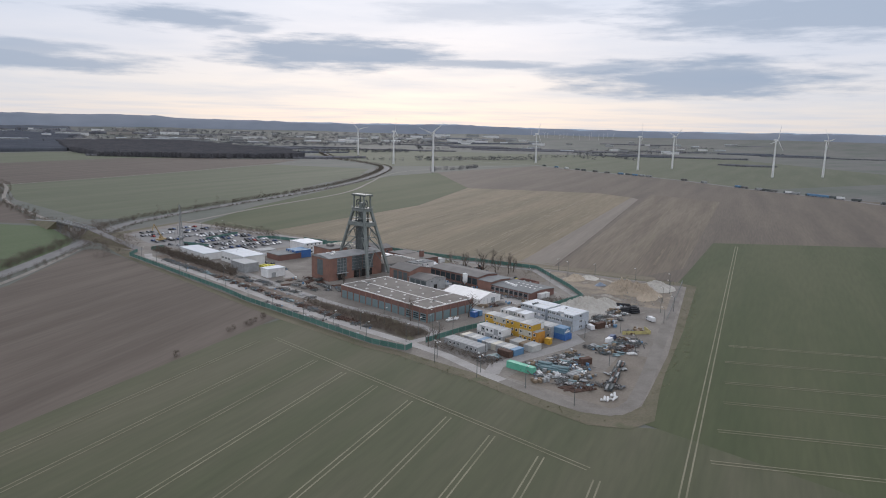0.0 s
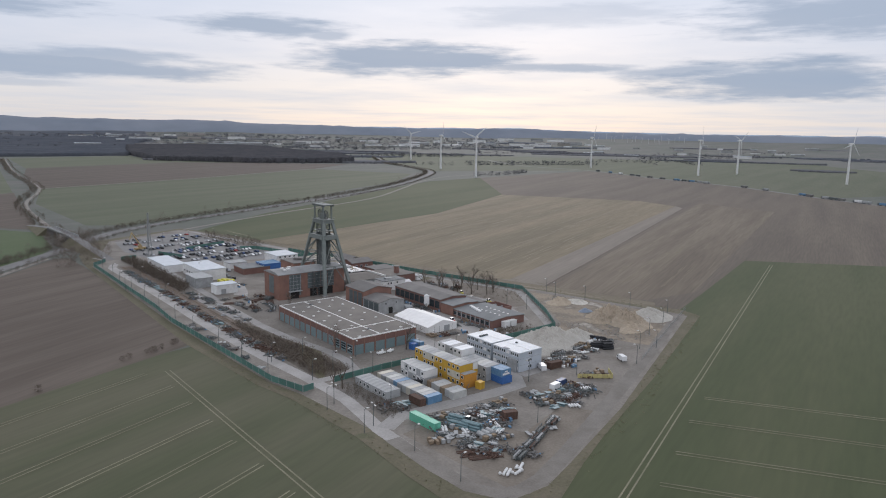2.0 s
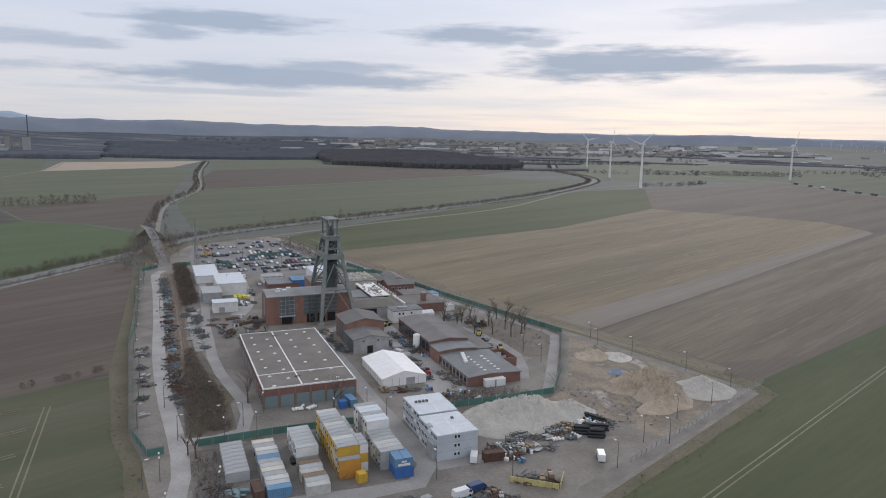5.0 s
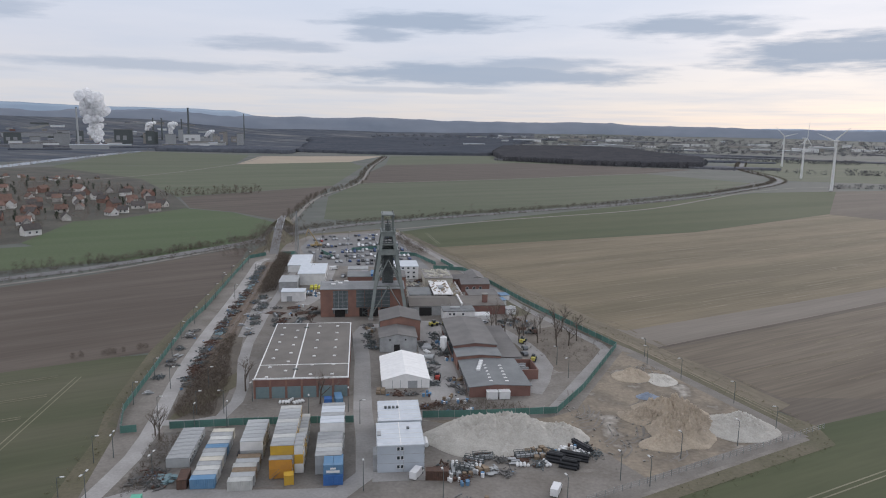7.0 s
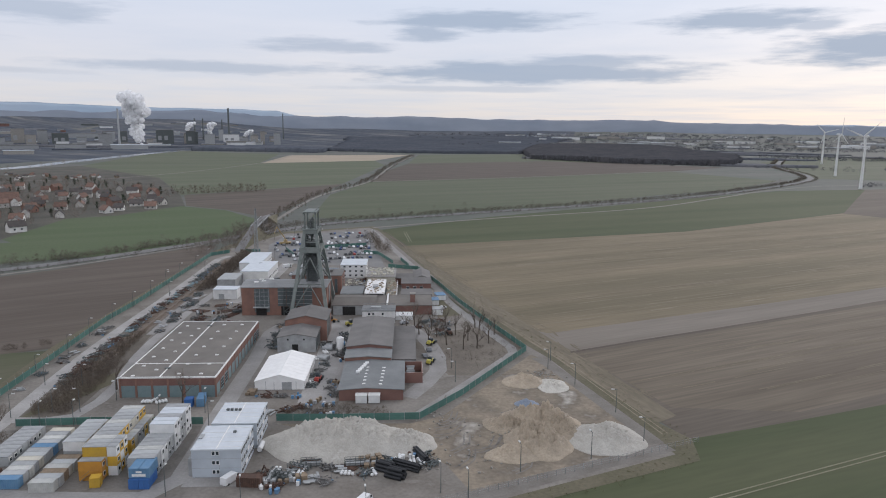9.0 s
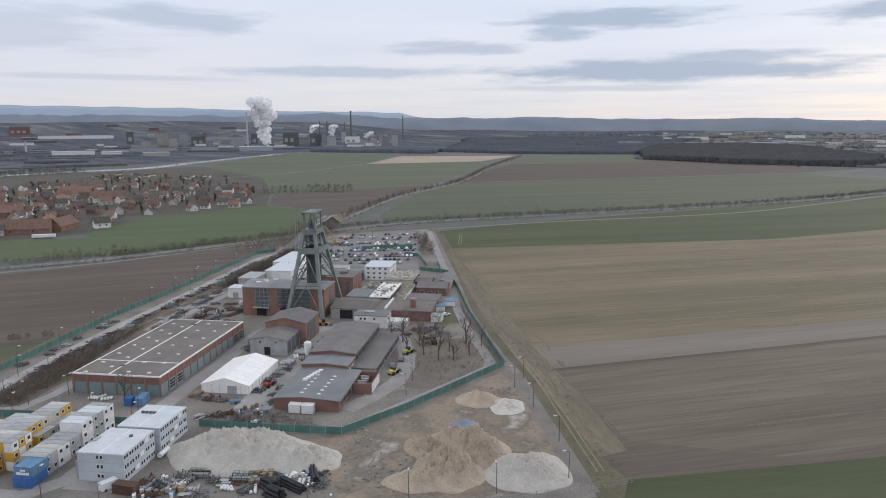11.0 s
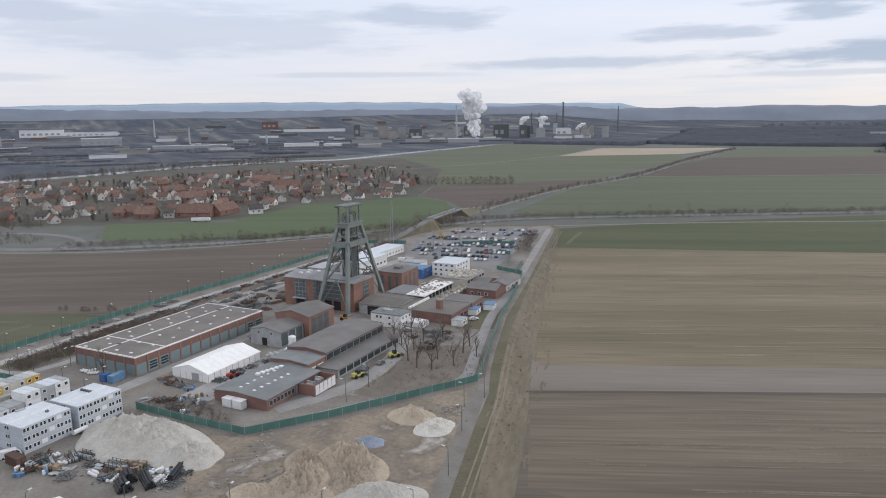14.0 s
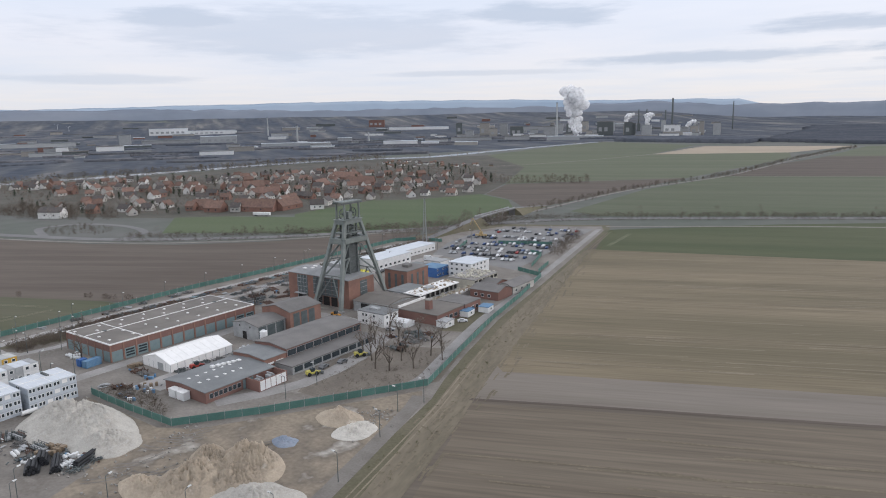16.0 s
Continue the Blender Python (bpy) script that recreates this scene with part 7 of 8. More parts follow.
leafless("track_hedge", along(offset(FARM, 7), 2.4, 5.0, 2, 6, 0.2) + along(offset(FARM, -6), 8, 2.0, 2, 5, 0.4), M_HEDGE, "leafless hedge along the farm track", "hedge", 54, 0.34, 0.055, 0.42, 0.0, 10)
leafless("junction_scrub", within_poly([(168, 520), (186, 516), (206, 540), (222, 600), (205, 660), (180, 640), (176, 580)], 4.2, 4, 12, 0.42), M_TWIG, "bare thicket beside the bridge", "thicket", 90, 0.24, 0.014, 0.36, 0.0, 11)
leafless("car_park_trees", within_poly([(313, 522), (322, 524), (303, 602), (293, 600)], 3.6, 4, 8, 0.85), M_BUSH, "bare bushes beside the car park", "thicket", 90, 0.26, 0.018, 0.4, 0.0, 12)
NEARW = [(680, 2000), (868, 1806), (1123, 1690), (1230, 1880), (1337, 2134), (1427, 3100), (928, 3200), (720, 2400)]


def canopy(name, poly, step, h, mat, label, seed=0):
    """A wood seen from afar: an uneven crown surface over its outline, with ragged upright edges."""
    rg = random.Random(seed)
    x0, y0 = min(p[0] for p in poly), min(p[1] for p in poly)
    nx, ny = int((max(p[0] for p in poly) - x0) / step) + 2, int((max(p[1] for p in poly) - y0) / step) + 2
    bm, top, low = bmesh.new(), {}, {}
    cells = [(i, j) for i in range(nx) for j in range(ny) if inside(x0 + (i + 0.5) * step, y0 + (j + 0.5) * step, poly)]
    full = set(cells)

    def corner(i, j):
        if (i, j) not in top:
            x, y = x0 + i * step + rg.uniform(-0.35, 0.35) * step, y0 + j * step + rg.uniform(-0.35, 0.35) * step
            z = terrain(x, y)
            top[i, j] = bm.verts.new((x, y, z + h * (0.85 + 0.35 * noise.noise((x * 0.004, y * 0.004, seed)) + rg.uniform(-0.13, 0.13))))
            low[i, j] = bm.verts.new((x, y, z - 0.5))
        return top[i, j], low[i, j]

    for i, j in cells:
        ring = [(i, j), (i + 1, j), (i + 1, j + 1), (i, j + 1)]
        bm.faces.new([corner(*q)[0] for q in ring])
        for (p, q), nb in zip(zip(ring, ring[1:] + ring[:1]), ((i, j - 1), (i + 1, j), (i, j + 1), (i - 1, j))):
            if nb not in full:
                (tp, lp), (tq, lq) = corner(*p), corner(*q)
                bm.faces.new((lp, lq, tq, tp))
    for f in bm.faces:
        f.smooth = True
    return tagged(mesh_object(name, bm, mat), label, "woodland", kind="stuff")


canopy("near_wood", NEARW, 9, 15, M_WOOD, "dense dark leafless wood", 13)
leafless("near_wood_edge", along(NEARW[:4], 5, 5, 9, 17), M_BELT, "bare trees at the edge of the wood", "woodland", 50, 0.25, 0.05, 0.4, 0.0, 13)
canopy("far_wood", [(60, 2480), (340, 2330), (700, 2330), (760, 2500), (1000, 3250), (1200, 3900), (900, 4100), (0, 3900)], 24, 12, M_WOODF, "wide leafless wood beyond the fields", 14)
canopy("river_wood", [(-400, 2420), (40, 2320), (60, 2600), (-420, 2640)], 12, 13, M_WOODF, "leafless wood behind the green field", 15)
R = random.Random(61)
for k in range(110):
    az, rr, ln, dp = R.uniform(-70, -12), R.uniform(1600, 4300), R.uniform(30, 190), R.uniform(10, 40)
    cx, cy, t = 280 + rr * math.sin(radians(az)), 60 + rr * math.cos(radians(az)), radians(-az + R.uniform(-10, 10))
    ux, uy = math.cos(t), math.sin(t)
    ring = [(cx + ux * ln * math.cos(q) * R.uniform(0.75, 1.1) - uy * dp * math.sin(q), cy + uy * ln * math.cos(q) * R.uniform(0.75, 1.1) + ux * dp * math.sin(q)) for q in (0.0, 0.7, 1.4, 2.1, 2.8, 3.5, 4.2, 4.9, 5.6)]
    if cx < -640 or rr > 2600:
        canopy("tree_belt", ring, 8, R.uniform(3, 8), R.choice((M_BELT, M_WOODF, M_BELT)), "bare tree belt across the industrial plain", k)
for k in range(30):
    az, rr, ln, dp = R.uniform(14, 74), R.uniform(1900, 4300), R.uniform(80, 480), R.uniform(14, 50)
    cx, cy, t = 280 + rr * math.sin(radians(az)), 60 + rr * math.cos(radians(az)), radians(-az + R.uniform(-14, 14))
    ux, uy = math.cos(t), math.sin(t)
    ring = [(cx + ux * ln * math.cos(q) * R.uniform(0.75, 1.1) - uy * dp * math.sin(q), cy + uy * ln * math.cos(q) * R.uniform(0.75, 1.1) + ux * dp * math.sin(q)) for q in (0.0, 0.7, 1.4, 2.1, 2.8, 3.5, 4.2, 4.9, 5.6)]
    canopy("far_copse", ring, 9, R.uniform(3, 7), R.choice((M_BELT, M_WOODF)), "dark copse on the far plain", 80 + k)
R = random.Random(77)
leafless("canal_trees", along([(-735, 480), (-672, 640), (-637, 900), (-612, 1150), (-530, 1350)], 3.2, 7, 8, 15, 0.1) + along([(-530, 1350), (-447, 1480), (-446, 1800), (-418, 2400)], 14, 5, 4, 9, 0.3), M_HEDGE, "row of bare trees along the canal bank", "canal trees", 56, 0.3, 0.05, 0.40, 0.0, 17)
far_rows = []
for k in range(26):
    az, rr, ln = R.uniform(18, 66), R.uniform(1700, 3900), R.uniform(150, 700)
    x, y = 300 + rr * math.sin(radians(az)), 60 + rr * math.cos(radians(az))
    t = radians(R.choice((-35, -30, -40, 50)))
    far_rows += along([(x, y), (x + ln * math.cos(t), y + ln * math.sin(t))], 14, 8, 6, 12, 0.25)
leafless("distant_copses", far_rows + along([(1370, 1480), (1640, 1400), (1760, 1330)], 7, 14, 9, 15) + along([(1430, 2080), (1600, 2000), (1760, 1960)], 8, 20, 10, 16) + along([(1080, 1130), (1180, 1120), (1290, 1170)], 7, 8, 5, 9), M_BELT, "far hedges and copses in long rows", "woodland", 30, 0.4, 0.12, 0.8, 0.0, 18)
leafless("town_greenery", within_poly([(500, 3000), (2600, 2500), (3300, 3300), (1500, 4500), (300, 4300)], 50, 7, 14, 0.75), M_BELT, "bare trees over a distant town", "woodland", 26, 0.6, 0.22, 1.4, 0.0, 19)
leafless("village_trees", within_poly([(-640, 560), (-200, 440), (-60, 560), (0, 720), (30, 960), (-170, 1180), (-370, 1210), (-450, 880)], 12, 4, 11, 0.62), M_TWIG, "bare garden trees among the houses", "garden trees", 90, 0.22, 0.016, 0.36, 0.05, 20)
leafless("village_conifers", within_poly([(-640, 560), (-200, 440), (-60, 560), (-10, 720), (20, 960), (-170, 1180), (-370, 1210), (-450, 880)], 30, 5, 11, 0.55), M_PINE, "dark conifers among the village houses", "garden trees", 90, 0.3, 0.06, 0.24, 0.0, 41)
leafless("garden_hedges", within_poly([(-640, 560), (-200, 440), (-60, 560), (-10, 720), (20, 960), (-170, 1180), (-370, 1210), (-450, 880)], 12, 1.5, 4, 0.55), M_BUSH, "low garden hedges in the village", "hedge", 40, 0.4, 0.06, 0.9, 0.0, 21)
leafless("copse_row", along([(15, 965), (60, 985), (130, 1010)], 4, 9, 6, 13, 0.1), M_BUSH, "dark copse at the end of the village", "copse", 60, 0.3, 0.05, 0.4, 0.0, 22)
leafless("loop_thicket", within_poly([(-130, 395), (-90, 392), (-50, 410), (-70, 440), (-120, 432)], 6, 2, 4.5, 0.8) + along([(43, 478), (108, 512), (157, 568)], 3.5, 4, 3, 7, 0.1) + within_poly([(-330, 420), (-200, 430), (-120, 470), (-200, 500), (-330, 470)], 8, 5, 12, 0.7), M_BUSH, "brown thicket round the road loop", "thicket", 60, 0.32, 0.035, 0.45, 0.0, 23)
verge_spots = within_poly([(184, 300), (182, 234), (188, 172), (188, 120), (199, 107), (234, 112), (281, 127), (419, 188), (423, 206), (405, 280), (385, 341), (362, 440), (318, 636), (308, 636), (351, 446), (380, 325), (395, 282), (414, 202), (415, 194), (279, 135), (232, 119), (203, 111), (194, 120), (196, 172), (190, 234)], 2.4, 0.25, 0.6, 0.55)
M_TUFT = material("dry grass tuft", (0.19, 0.165, 0.105), (0.14, 0.14, 0.075), 0.3, fine=2, bump=0, spread=0.3)
leafless("verge_tufts", verge_spots, M_TUFT, "dry grass tufts on the verge", "grass", 8, 1.1, 0.35, 1.6, 0.0, 24)


def bare_tree(seed, h):
    """Trunk with limbs, and a crown of fine twigs, both grown from one branching."""
    r = random.Random(seed)
    bm, tw = bmesh.new(), bmesh.new()

    def grow(p, d, length, rad, depth):
        q = p + d * length
        tube(bm if depth < 3 else tw, p, q, rad, rad * 0.62, sides=5 if depth < 2 else 3)
        if depth >= 4:
            return
        n = 4 if depth == 0 else 3
        for i in range(n + (1 if depth > 1 else 0)):
            a, t = r.uniform(0, 2 * math.pi), r.uniform(0.35, 0.75)
            side = Vector((math.cos(a), math.sin(a), 0))
            nd = (d * (1 - t * 0.55) + side * t + Vector((0, 0, 0.18))).normalized()
            grow(p + d * length * (r.uniform(0.55, 1.0) if depth else r.uniform(0.45, 1.0)), nd, length * r.uniform(0.5, 0.72), rad * 0.5, depth + 1)

    grow(Vector((0, 0, -0.2)), Vector((r.uniform(-0.06, 0.06), r.uniform(-0.06, 0.06), 1)).normalized(), h * 0.42, h * 0.022, 0)
    e = thing("tree", 0, 0, 0, "bare leafless tree standing in brown undergrowth", "tree", "bare trees by the fence")
    part("trunk", bm, M_BARK, e)
    part("crown", tw, M_TWIG, e)
    return e


TREES = [(369, 321), (380, 323), (387, 321), (379, 332), (365, 335), (371, 300), (360, 318), (356, 310), (352, 322), (364, 306), (374, 312), (383, 308), (358, 330), (350, 334), (346, 326), (377, 301)]
masters = [bare_tree(s, h) for s, h in ((1, 14), (2, 16), (3, 12), (4, 15))]
R = random.Random(4)
for i, m in enumerate(masters):
    m.matrix_basis = pose(TREES[i][0] - 13, TREES[i][1] - 6, 0, 0, 0, 0)
for i, (x, y) in enumerate(TREES[4:]):
    copy_thing(masters[i % 4], pose(x - 13, y - 6, 0, 0, 0, R.uniform(0, 360)))
for x, y in ((256, 236), (206, 214), (208, 211), (246, 330), (228, 250)):
    copy_thing(masters[R.randrange(4)], pose(x, y, -0.2, 0, 0, R.uniform(0, 360)))

# ---- wind turbines ----
def turbine(x, y, rz, spin, h=82.0):
    e = thing("wind_turbine", x, y, 0, "tall white wind turbine standing in the fields", "wind turbine", "wind turbines", rz)
    bm = bmesh.new()
    tube(bm, (0, 0, -0.5), (0, 0, h), 2.6, 1.3, sides=14)
    part("tower", bm, M_WHITE, e)
    part("nacelle", box(-1.7, 1.7, -4.0, 5.0, h - 1.2, h + 2.2, bev=0.5), M_WHITE, e)
    bm = bmesh.new()
    tube(bm, (0, -4.0, h + 0.5), (0, -6.2, h + 0.5), 1.6, 0.5, sides=10)
    part("hub", bm, M_WHITE, e)
    for k in range(3):
        a = radians(spin + 120 * k)
        bm = bmesh.new()
        c = Vector((0, -5.2, h + 0.5))
        d = Vector((math.cos(a), 0, math.sin(a)))
        s = Vector((-math.sin(a), 0, math.cos(a)))
        prof = [(0.5, 0.7), (5, 1.7), (14, 1.35), (25, 0.8), (34, 0.25)]
        ring = [[bm.verts.new(c + d * t + s * w * f + Vector((0, g, 0))) for f, g in ((-0.7, 0), (0, 0.35), (1, 0.05), (0, -0.2))] for t, w in prof]
        for p, q in zip(ring, ring[1:]):
            for i in range(4):
                bm.faces.new((p[i], p[(i + 1) % 4], q[(i + 1) % 4], q[i]))
        bm.faces.new(ring[-1])
        part("blade", bm, M_WHITE, e)
    return e


for x, y, rz, sp in ((1433, 1834, -20, 15), (1185, 1370, 30, 85), (1055, 1090, -70, 40), (1610, 1240, 10, 70), (1586, 900, 25, 100), (1745, 890, 60, 20), (1634, 591, -10, 75), (1760, 525, 40, 50)):
    turbine(x, y, rz, sp)
far_t = turbine(3000, 2900, 20, 30, 80)
far_t.scale = (0.36, 0.36, 0.36)
for i in range(17):
    az_, r_ = 50.5 + 0.42 * i + R.uniform(-0.15, 0.15), R.uniform(4350, 4700)
    x, y = 280 + r_ * math.sin(radians(az_)), 60 + r_ * math.cos(radians(az_))
    if i:
        copy_thing(far_t, pose(x, y, terrain(x, y) - 0.5, 0, 0, R.uniform(0, 360)))
    else:
        far_t.matrix_basis = pose(x, y, terrain(x, y) - 0.5, 0, 0, 20) @ Matrix.Scale(0.36, 4)
for x in (-3450, -3330):
    copy_thing(far_t, pose(x, 2050, terrain(x, 2050), 0, 0, 40))

# ---- village ----
def house(x, y, rz, l, w, eave, ridge, wall, roof, label, group="village houses"):
    e = thing("house", x, y, 0, label, "house", group, rz)
    a, b = l / 2, w / 2
    key = ("house", round(l), round(w), round(eave), wall.name, roof.name)
    if key not in _mesh:
        for nm, fn, mm in (("wall", lambda: profile_x(bmesh.new(), [(-b, -0.3), (b, -0.3), (b, eave), (0, ridge - 0.1), (-b, eave)], -a, a), wall),
                           ("roof", lambda: profile_x(bmesh.new(), [(-b - 0.6, eave - 0.5), (0, ridge), (b + 0.6, eave - 0.5), (b + 0.6, eave - 0.15), (0, ridge + 0.4), (-b - 0.6, eave - 0.15)], -a - 0.5, a + 0.5), roof)):
            bm = fn()
            me = bpy.data.meshes.new(nm)
            bm.to_mesh(me)
            bm.free()
            me.materials.append(mm)
            _mesh[key + (nm,)] = me
        me = bpy.data.meshes.new("chimney")
        bm = box(a * 0.3, a * 0.3 + 0.9, -0.4, 0.5, eave, ridge + 1.3)
        bm.to_mesh(me)
        bm.free()
        me.materials.append(M_BRICK)
        _mesh[key + ("chimney",)] = me
        _mesh[key] = True
    shared("wall", _mesh[key + ("wall",)], e, Matrix())
    shared("roof", _mesh[key + ("roof",)], e, Matrix())
    shared("chimney", _mesh[key + ("chimney",)], e, Matrix())
    if y < 860:
        slab("window", e, a * 0.4, -b, eave * 0.35, 1.6, 1.5, "S", M_GLASS, 0.05)
        slab("window", e, -a * 0.4, -b, eave * 0.35, 1.6, 1.5, "S", M_GLASS, 0.05)
        slab("window", e, a, b * 0.3, eave * 0.35, 1.6, 1.5, "E", M_GLASS, 0.05)
    return e


VILLAGE = [(-640, 570), (-420, 560), (-235, 470), (-150, 500), (-95, 520), (-60, 560), (-4, 590), (-12, 705), (25, 735), (64, 815), (20, 900), (-4, 985), (-120, 1060), (-250, 1010), (-385, 1010), (-448, 880), (-520, 760), (-640, 680)]
M_PLASTW = material("white house render", (0.72, 0.71, 0.68), (0.62, 0.61, 0.58), 0.2, fine=2, bump=0.02, spread=0.12)
R = random.Random(12)
spots = []
tries = 0
while len(spots) < 210 and tries < 9000:
    tries += 1
    x, y = R.uniform(-640, 64), R.uniform(470, 1060)
    if inside(x, y, VILLAGE) and all(math.hypot(x - a, y - b) > 19 for a, b in spots):
        spots.append((x, y))
for x, y in spots:
    tone = R.random()
    roof = M_TILE if tone < (0.52 if x < -120 else 0.30) else M_TILED
    wall, wn_ = R.choice(((M_PLASTW, "white"), (M_PLASTER, "pale"), (M_PLASTER, "pale"), (M_BRICK, "brick")))
    l, w, ev = R.choice((10, 12, 14)), R.choice((8, 9)), R.choice((3.6, 5.2))
    house(x, y, R.choice((18, 18, 108, 60, -30)) + R.uniform(-12, 12), l, w, ev, ev + w * 0.5, wall, roof, f"{wn_} village house with {'orange clay' if roof is M_TILE else 'dark'} tiled roof")
for x, y, l, w, rz in ((-58, 585, 46, 16, 22), (-92, 560, 20, 14, 20), (-40, 612, 34, 14, 100), (-150, 850, 40, 15, 30), (-180, 800, 34, 14, 110), (-230, 905, 42, 16, 20), (-120, 565, 22, 13, 20), (-160, 690, 30, 14, 25), (-250, 740, 28, 14, 70)):
    house(x, y, rz, l, w, 4.6, 4.6 + w * 0.48, M_BRICK, M_TILE, "large farm barn with orange tiled roof", "farm barns")
house(-205, 448, 25, 26, 11, 6.5, 10.5, M_PLASTW, M_TILED, "white inn with a dark roof by the road loop", "")
R = random.Random(31)
ALLOT = [(-430, 1190), (-300, 1130), (-165, 1245), (-180, 1275), (-300, 1290), (-440, 1300)]
n = 0
for i in range(600):
    x, y = R.uniform(-440, -160), R.uniform(1120, 1300)
    if n < 46 and inside(x, y, ALLOT):
        house(x, y, R.uniform(0, 180), 6, 5, 2.6, 4.2, R.choice((M_PLASTW, M_WOODP)), R.choice((M_TILED, M_TILE)), "small allotment hut with a pitched roof", "allotment huts")
        n += 1
e = thing("bus", -20, 560, 0, "long white trailer parked by the meadow", "trailer", rz=24)
part("body", box(-9, 9, -1.4, 1.4, 0.9, 3.6, bev=0.15), M_WHITE, e)
for wx in (-6, 5):
    bm = bmesh.new()
    tube(bm, (wx, -1.3, 0.5), (wx, 1.3, 0.5), 0.5, sides=8)
    part("axle", bm, M_TYRE, e)

# ---- steelworks and industry ----
def polar(az, r):
    return 400 + r * math.sin(radians(az)), 60 + r * math.cos(radians(az))


def works_hall(az, r, w, d, h, mat, roof, label, group="far works halls"):
    x, y = polar(az, r)
    e = thing("works_hall", x, y, terrain(x, y), label, "industrial hall", group, -az)
    part("wall", box(-w / 2, w / 2, -d / 2, d / 2, -6, h), mat, e)
    part("roof", box(-w / 2 - 1, w / 2 + 1, -d / 2 - 1, d / 2 + 1, h, h + 1.5), roof, e)
    for k in range(int(min(w, 200) / 25) if h > 16 else 0):
        slab("bay", e, -w / 2 + 14 + k * 25, -d / 2, h * 0.3, 14, h * 0.3, "S", M_GREYB, 0.4)
    return e


HALLS = [(-64.5, 3300, 380, 60, 16, M_GREYC, M_ROOFG), (-57.8, 3200, 46, 40, 44, M_GREYB, M_ROOFG), (-54.5, 3350, 260, 60, 14, M_GREYB, M_ROOFG), (-55.0, 3900, 190, 60, 34, M_WHITE, M_ROOFP), (-52.0, 3900, 260, 60, 20, M_WHITE, M_ROOFP),
         (-51.0, 3150, 150, 60, 30, M_GREYC, M_ROOFP), (-45.0, 2600, 210, 30, 10, M_GREYC, M_ROOFP), (-41.0, 3000, 60, 40, 14, M_GREYB, M_ROOFP), (-62, 2700, 90, 40, 12, M_GREYB, M_ROOFG), (-36.0, 2500, 120, 40, 12, M_WHITE, M_ROOFP), (-33.5, 2450, 60, 40, 10, M_WHITE, M_ROOFP),
         (-35.5, 3900, 330, 50, 14, M_WHITE, M_ROOFP), (-39.0, 4100, 90, 60, 40, M_BRICK2, M_ROOFD), (-29.8, 3300, 46, 46, 62, M_ROCK, M_ROOFD), (-32.0, 3500, 30, 40, 58, M_STEELD, M_ROOFD), (-27.2, 3300, 60, 40, 44, M_STEELD, M_ROOFD), (-24.4, 3050, 50, 36, 46, M_GREYB, M_ROOFD),
         (-23.0, 2700, 120, 40, 14, M_GREYC, M_ROOFP), (-20.2, 3250, 70, 60, 60, M_STEELD, M_ROOFD), (-18.4, 3200, 34, 40, 56, M_STEELD, M_ROOFD), (-17.0, 3150, 40, 30, 44, M_GREYB, M_ROOFG), (-15.3, 3400, 70, 50, 38, M_WHITE, M_ROOFG), (-14.4, 3450, 40, 40, 26, M_GREYC, M_ROOFG),
         (-48.0, 2400, 50, 30, 8, M_WHITE, M_ROOFP), (-42, 2250, 70, 30, 8, M_WHITE, M_ROOFP), (-26, 3700, 200, 40, 20, M_GREYB, M_ROOFD), (-30.5, 2800, 160, 40, 12, M_GREYB, M_ROOFD), (-46.5, 3500, 80, 60, 26, M_GREYB, M_ROOFD)]
for az, r, w, d, h, m1, m2 in HALLS:
    works_hall(az, r, w, d, h, m1, m2, f"{'white' if m1 is M_WHITE else 'dark' if m1 in (M_STEELD, M_BRICK2) else 'grey'} far steelworks hall beyond the canal")
R = random.Random(9)
for i in range(110):
    m1 = R.choice((M_GREYB, M_GREYC, M_ROCK, M_WHITE, M_STEELD, M_BRICK2))
    az = R.uniform(-66, -12)
    works_hall(az, R.uniform(2800 if az > -30 else 2000, 4600), R.uniform(20, 110), R.uniform(20, 50), R.uniform(5, 16), m1, R.choice((M_ROOFD, M_ROOFG, M_ROOFP)), "small far industrial shed beyond the canal", "far works sheds")
for i in range(90):
    m1 = R.choice((M_GREYB, M_WHITE, M_WHITE, M_ROCK, M_GREYC))
    works_hall(R.uniform(6, 47), R.uniform(3300, 4300), R.uniform(20, 120), R.uniform(18, 40), R.uniform(6, 16), m1, R.choice((M_ROOFP, M_ROOFG, M_ROOFD)), "pale far building of a distant town", "far town buildings")
for i in range(24):
    works_hall(R.uniform(46, 68), R.uniform(2600, 4000), R.uniform(20, 70), R.uniform(15, 30), R.uniform(5, 10), R.choice((M_WHITE, M_GREYB)), R.choice((M_ROOFP, M_ROOFD)), "far farm shed on the plain", "far farm sheds")


for i in range(26):
    works_hall(R.uniform(-34, -11), R.uniform(3050, 3600), R.uniform(14, 38), R.uniform(14, 30), R.uniform(22, 56), R.choice((M_STEELD, M_GREYB, M_ROCK, M_GREYC)), M_ROOFD, "tall narrow tower of the far steelworks", "far works towers")


def stack(az, r, h, rad, mat):
    x, y = polar(az, r)
    e = thing("smoke_stack", x, y, terrain(x, y), "tall slender works chimney", "chimney", "works chimneys")
    bm = bmesh.new()
    tube(bm, (0, 0, -1), (0, 0, h), rad, rad * 0.7, sides=10)
    part("shaft", bm, mat, e)
    bm = bmesh.new()
    tube(bm, (0, 0, h), (0, 0, h + 2.5), rad * 0.85, rad * 0.85, sides=10)
    part("crown", bm, M_STEELD, e)


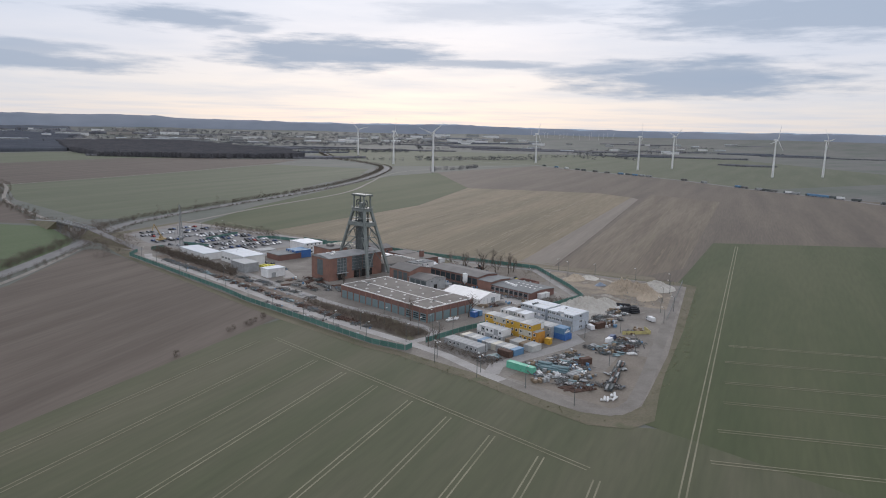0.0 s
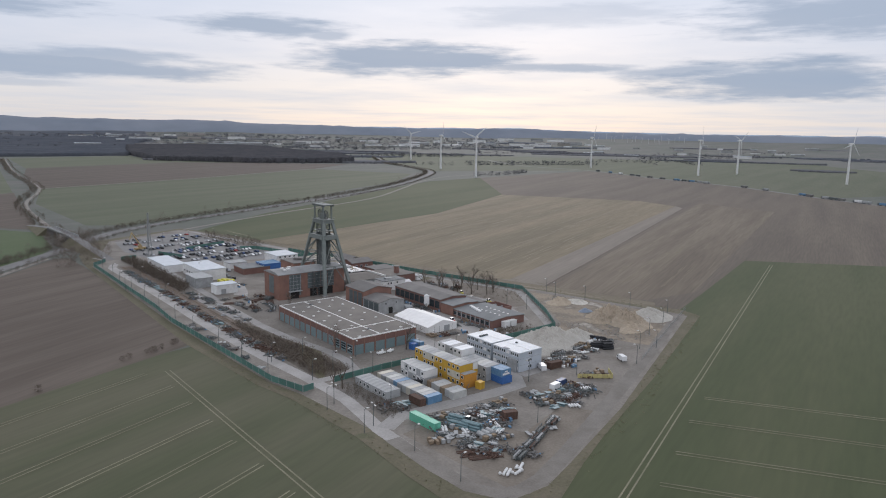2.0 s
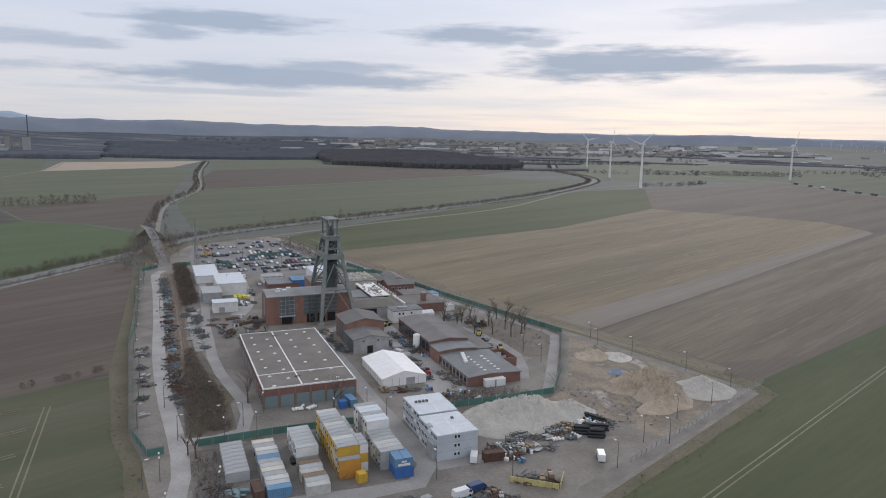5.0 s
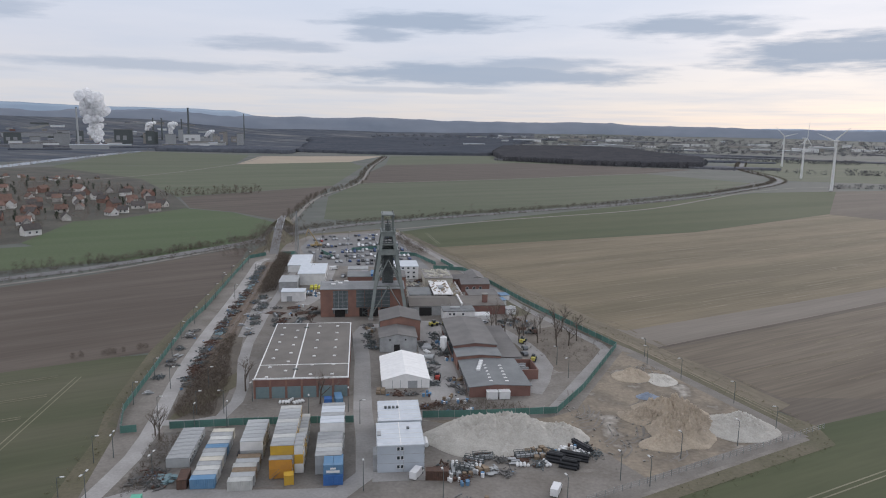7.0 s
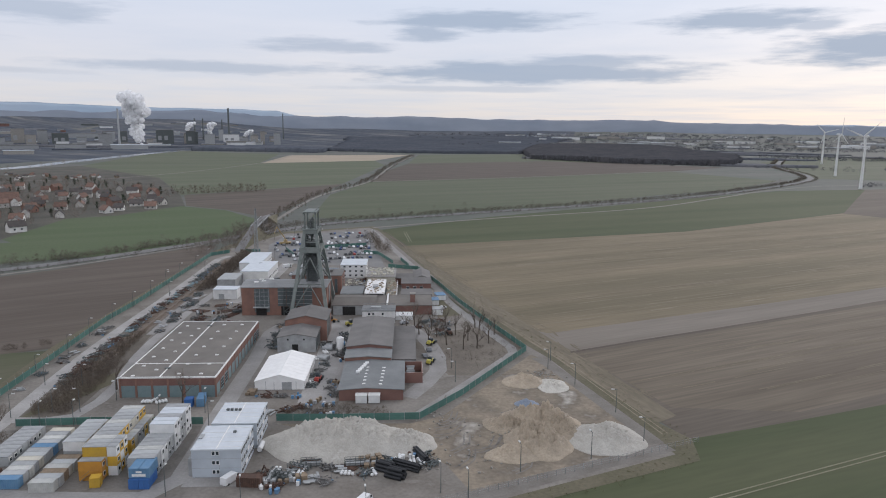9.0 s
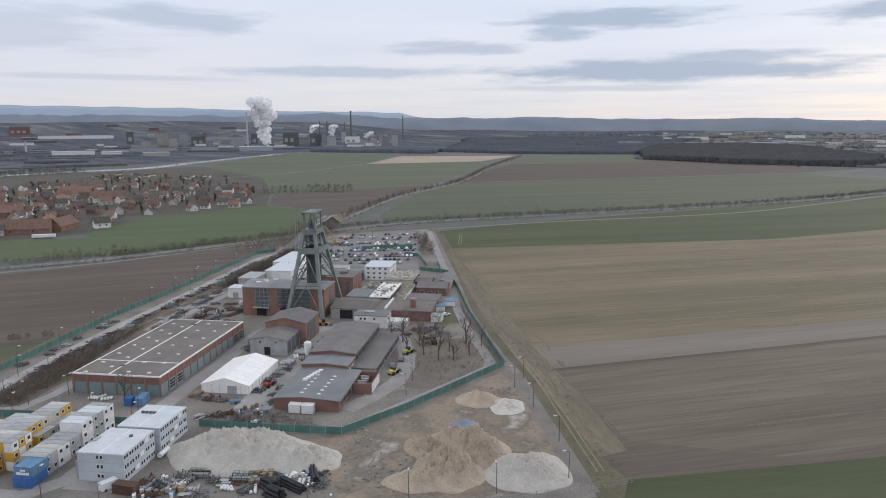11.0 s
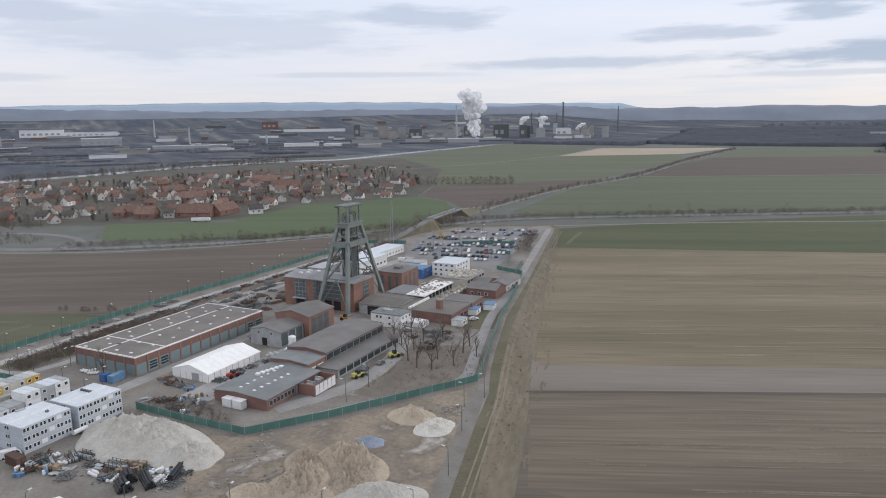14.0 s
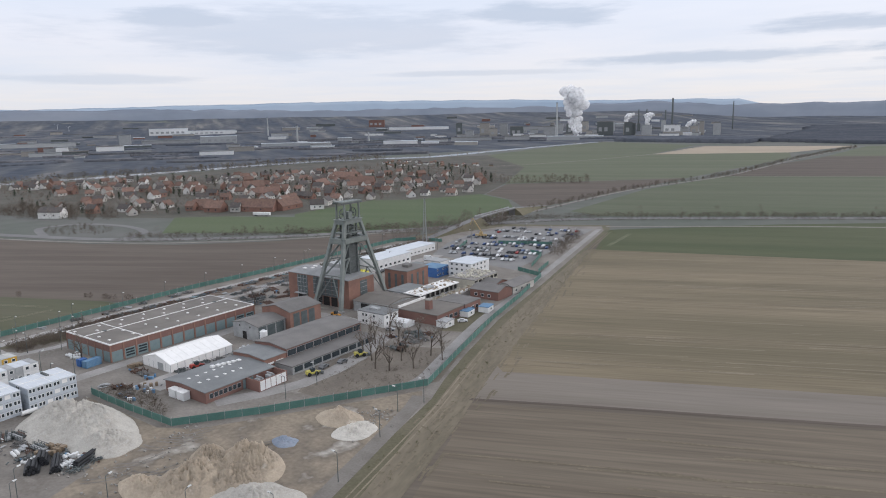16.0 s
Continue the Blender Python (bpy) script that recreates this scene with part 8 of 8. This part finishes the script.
for az, r, h, rad in ((-17.9, 3560, 100, 4.0), (-17.3, 3560, 100, 4.0), (-15.9, 3540, 98, 4.0), (-15.4, 3540, 152, 5.5), (-11.2, 3700, 128, 3.5), (-23.6, 2790, 138, 4.0), (-44.8, 3000, 70, 4), (-38.9, 2800, 40, 4), (-47.5, 3700, 90, 4)):
    stack(az, r, h, rad, M_STEELD if az > -20 else M_GREYC)


def plume(az, r, z, lean, h, w, seed):
    """Billowing steam: many rounded puffs rising and widening."""
    x, y = polar(az, r)
    rg = random.Random(seed)
    bm = bmesh.new()
    n = 110
    for i in range(n):
        t = (i / n) ** 0.9
        rad = w * (0.06 + 0.10 * t) * rg.uniform(0.5, 1.25)
        c = Vector((lean * t * t + rg.gauss(0, w * (0.07 + 0.10 * t)), rg.gauss(0, w * 0.2), z + h * t + rg.gauss(0, h * 0.04)))
        m = bmesh.ops.create_icosphere(bm, subdivisions=2, radius=rad, matrix=Matrix.Translation(c))
        for v in m["verts"]:
            q = v.co - c
            v.co = c + q * (1 + 0.25 * noise.noise(v.co * (2.2 / rad)))
    for f in bm.faces:
        f.smooth = True
    ob = mesh_object("steam_plume", bm, M_STEAM)
    ob.matrix_basis = pose(x, y, 0, 0, 0, -az)
    return tagged(ob, "billowing white steam over the steelworks", "steam", kind="stuff")


plume(-22.2, 2950, 12, -20, 170, 120, 1)
plume(-18.6, 3200, 56, 20, 34, 40, 2)
plume(-17.0, 3150, 44, 14, 46, 44, 3)
plume(-14.2, 3440, 26, 24, 30, 34, 4)

# ---- bridge, mast, crane ----
br = thing("road_bridge", 197, 640, 0, "concrete road bridge over the main road", "bridge", rz=4)
part("deck", box(-3.2, 3.2, -26, 42, 5.6, 6.6), M_ASPH, br)
for s in (-1, 1):
    part("parapet", box(*sorted((s * 3.2, s * 2.9)), -26, 42, 6.6, 7.7), M_GREYB, br)
    part("pier", box(s * 2.2 - 0.5, s * 2.2 + 0.5, -6.5, -5.5, -0.2, 5.6), M_CONC, br)
    part("pier", box(s * 2.2 - 0.5, s * 2.2 + 0.5, 17.5, 18.5, -0.2, 5.6), M_CONC, br)
for y0, y1, z0, z1 in ((-110, -26, 0, 6.4), (42, 120, 6.4, 0)):
    bm = profile_x(bmesh.new(), [(y0, -0.3), (y1, -0.3), (y1, max(z1, -0.2)), (y0, max(z0, -0.2))], -3.4, 3.4)
    part("ramp", bm, M_ASPH, br)
    for s in (-1, 1):
        bm = bmesh.new()
        hi = y1 if z1 > z0 else y0
        lo = y0 if z1 > z0 else y1
        v = [bm.verts.new(p) for p in ((s * 3.4, hi, 6.2), (s * 12, hi, -0.2), (s * 3.4, lo, -0.2))]
        v2 = bm.verts.new((s * 3.4, hi, -0.2))
        bm.faces.new(v)
        bm.faces.new((v[0], v2, v[1]))
        bm.faces.new((v[0], v[2], v2))
        bmesh.ops.recalc_face_normals(bm, faces=bm.faces[:])
        part("embankment", bm, M_GRASS, br)
ribbon("road_bridge_approach", [(201, 512), (203, 530), (198, 545)], 6, 0.036, M_TRACK, "road from the gate to the bridge", "road")

mast = thing("radio_mast", 224.6, 504, 0, "slim grey lattice radio mast", "radio mast")
for sx, sy in ((-1, -1), (1, -1), (0, 1)):
    bm = bmesh.new()
    tube(bm, (sx * 1.7, sy * 1.5, 0), (sx * 0.35, sy * 0.3, 36), 0.2, 0.13, square=True)
    part("leg", bm, M_POLE, mast)
bm = bmesh.new()
for i in range(20):
    k0, k1 = 1 - 0.8 * i / 20, 1 - 0.8 * (i + 1) / 20
    pts = [(-1.7, -1.5), (1.7, -1.5), (0, 1.5)]
    for j in range(3):
        a, b = pts[j], pts[(j + 1) % 3]
        tube(bm, (a[0] * k0, a[1] * k0, 1.8 * i), (b[0] * k1, b[1] * k1, 1.8 * i + 1.8), 0.09, square=True)
part("lattice", bm, M_POLE, mast)
crane = thing("building_crane", 234.5, 563, 0, "ochre mobile crane with a leaning boom beside the car park", "crane", rz=20)
part("carrier", box(-4.5, 4.5, -1.3, 1.3, 0.6, 2.0, bev=0.1), M_OCHRE, crane)
for wx in (-3.2, -1.2, 1.2, 3.2):
    bm = bmesh.new()
    tube(bm, (wx, -1.3, 0.6), (wx, 1.3, 0.6), 0.6, sides=10)
    part("axle", bm, M_TYRE, crane)
part("cab", box(-1.2, 1.4, -1.2, 1.2, 2.0, 3.8, bev=0.1), M_OCHRE, crane)
bm = bmesh.new()
tube(bm, (1.0, 0, 3.0), (-6.5, 0, 14.5), 0.42, 0.3, square=True)
part("boom", bm, M_OCHRE, crane)
bm = bmesh.new()
tube(bm, (-6.5, 0, 14.5), (-8.5, 0, 9.0), 0.3, 0.2, square=True)
part("jib", bm, M_OCHRE, crane)
bm = bmesh.new()
tube(bm, (-8.5, 0, 9.2), (-8.5, 0, 4.0), 0.06, square=True)
part("hook_rope", bm, M_STEELD, crane)

# plan units to metres
PLAN = 0.93
for ob in list(scene.objects):
    if ob.parent is None and ob.type in ("MESH", "EMPTY"):
        ob.matrix_basis = Matrix.Scale(PLAN, 4) @ ob.matrix_basis
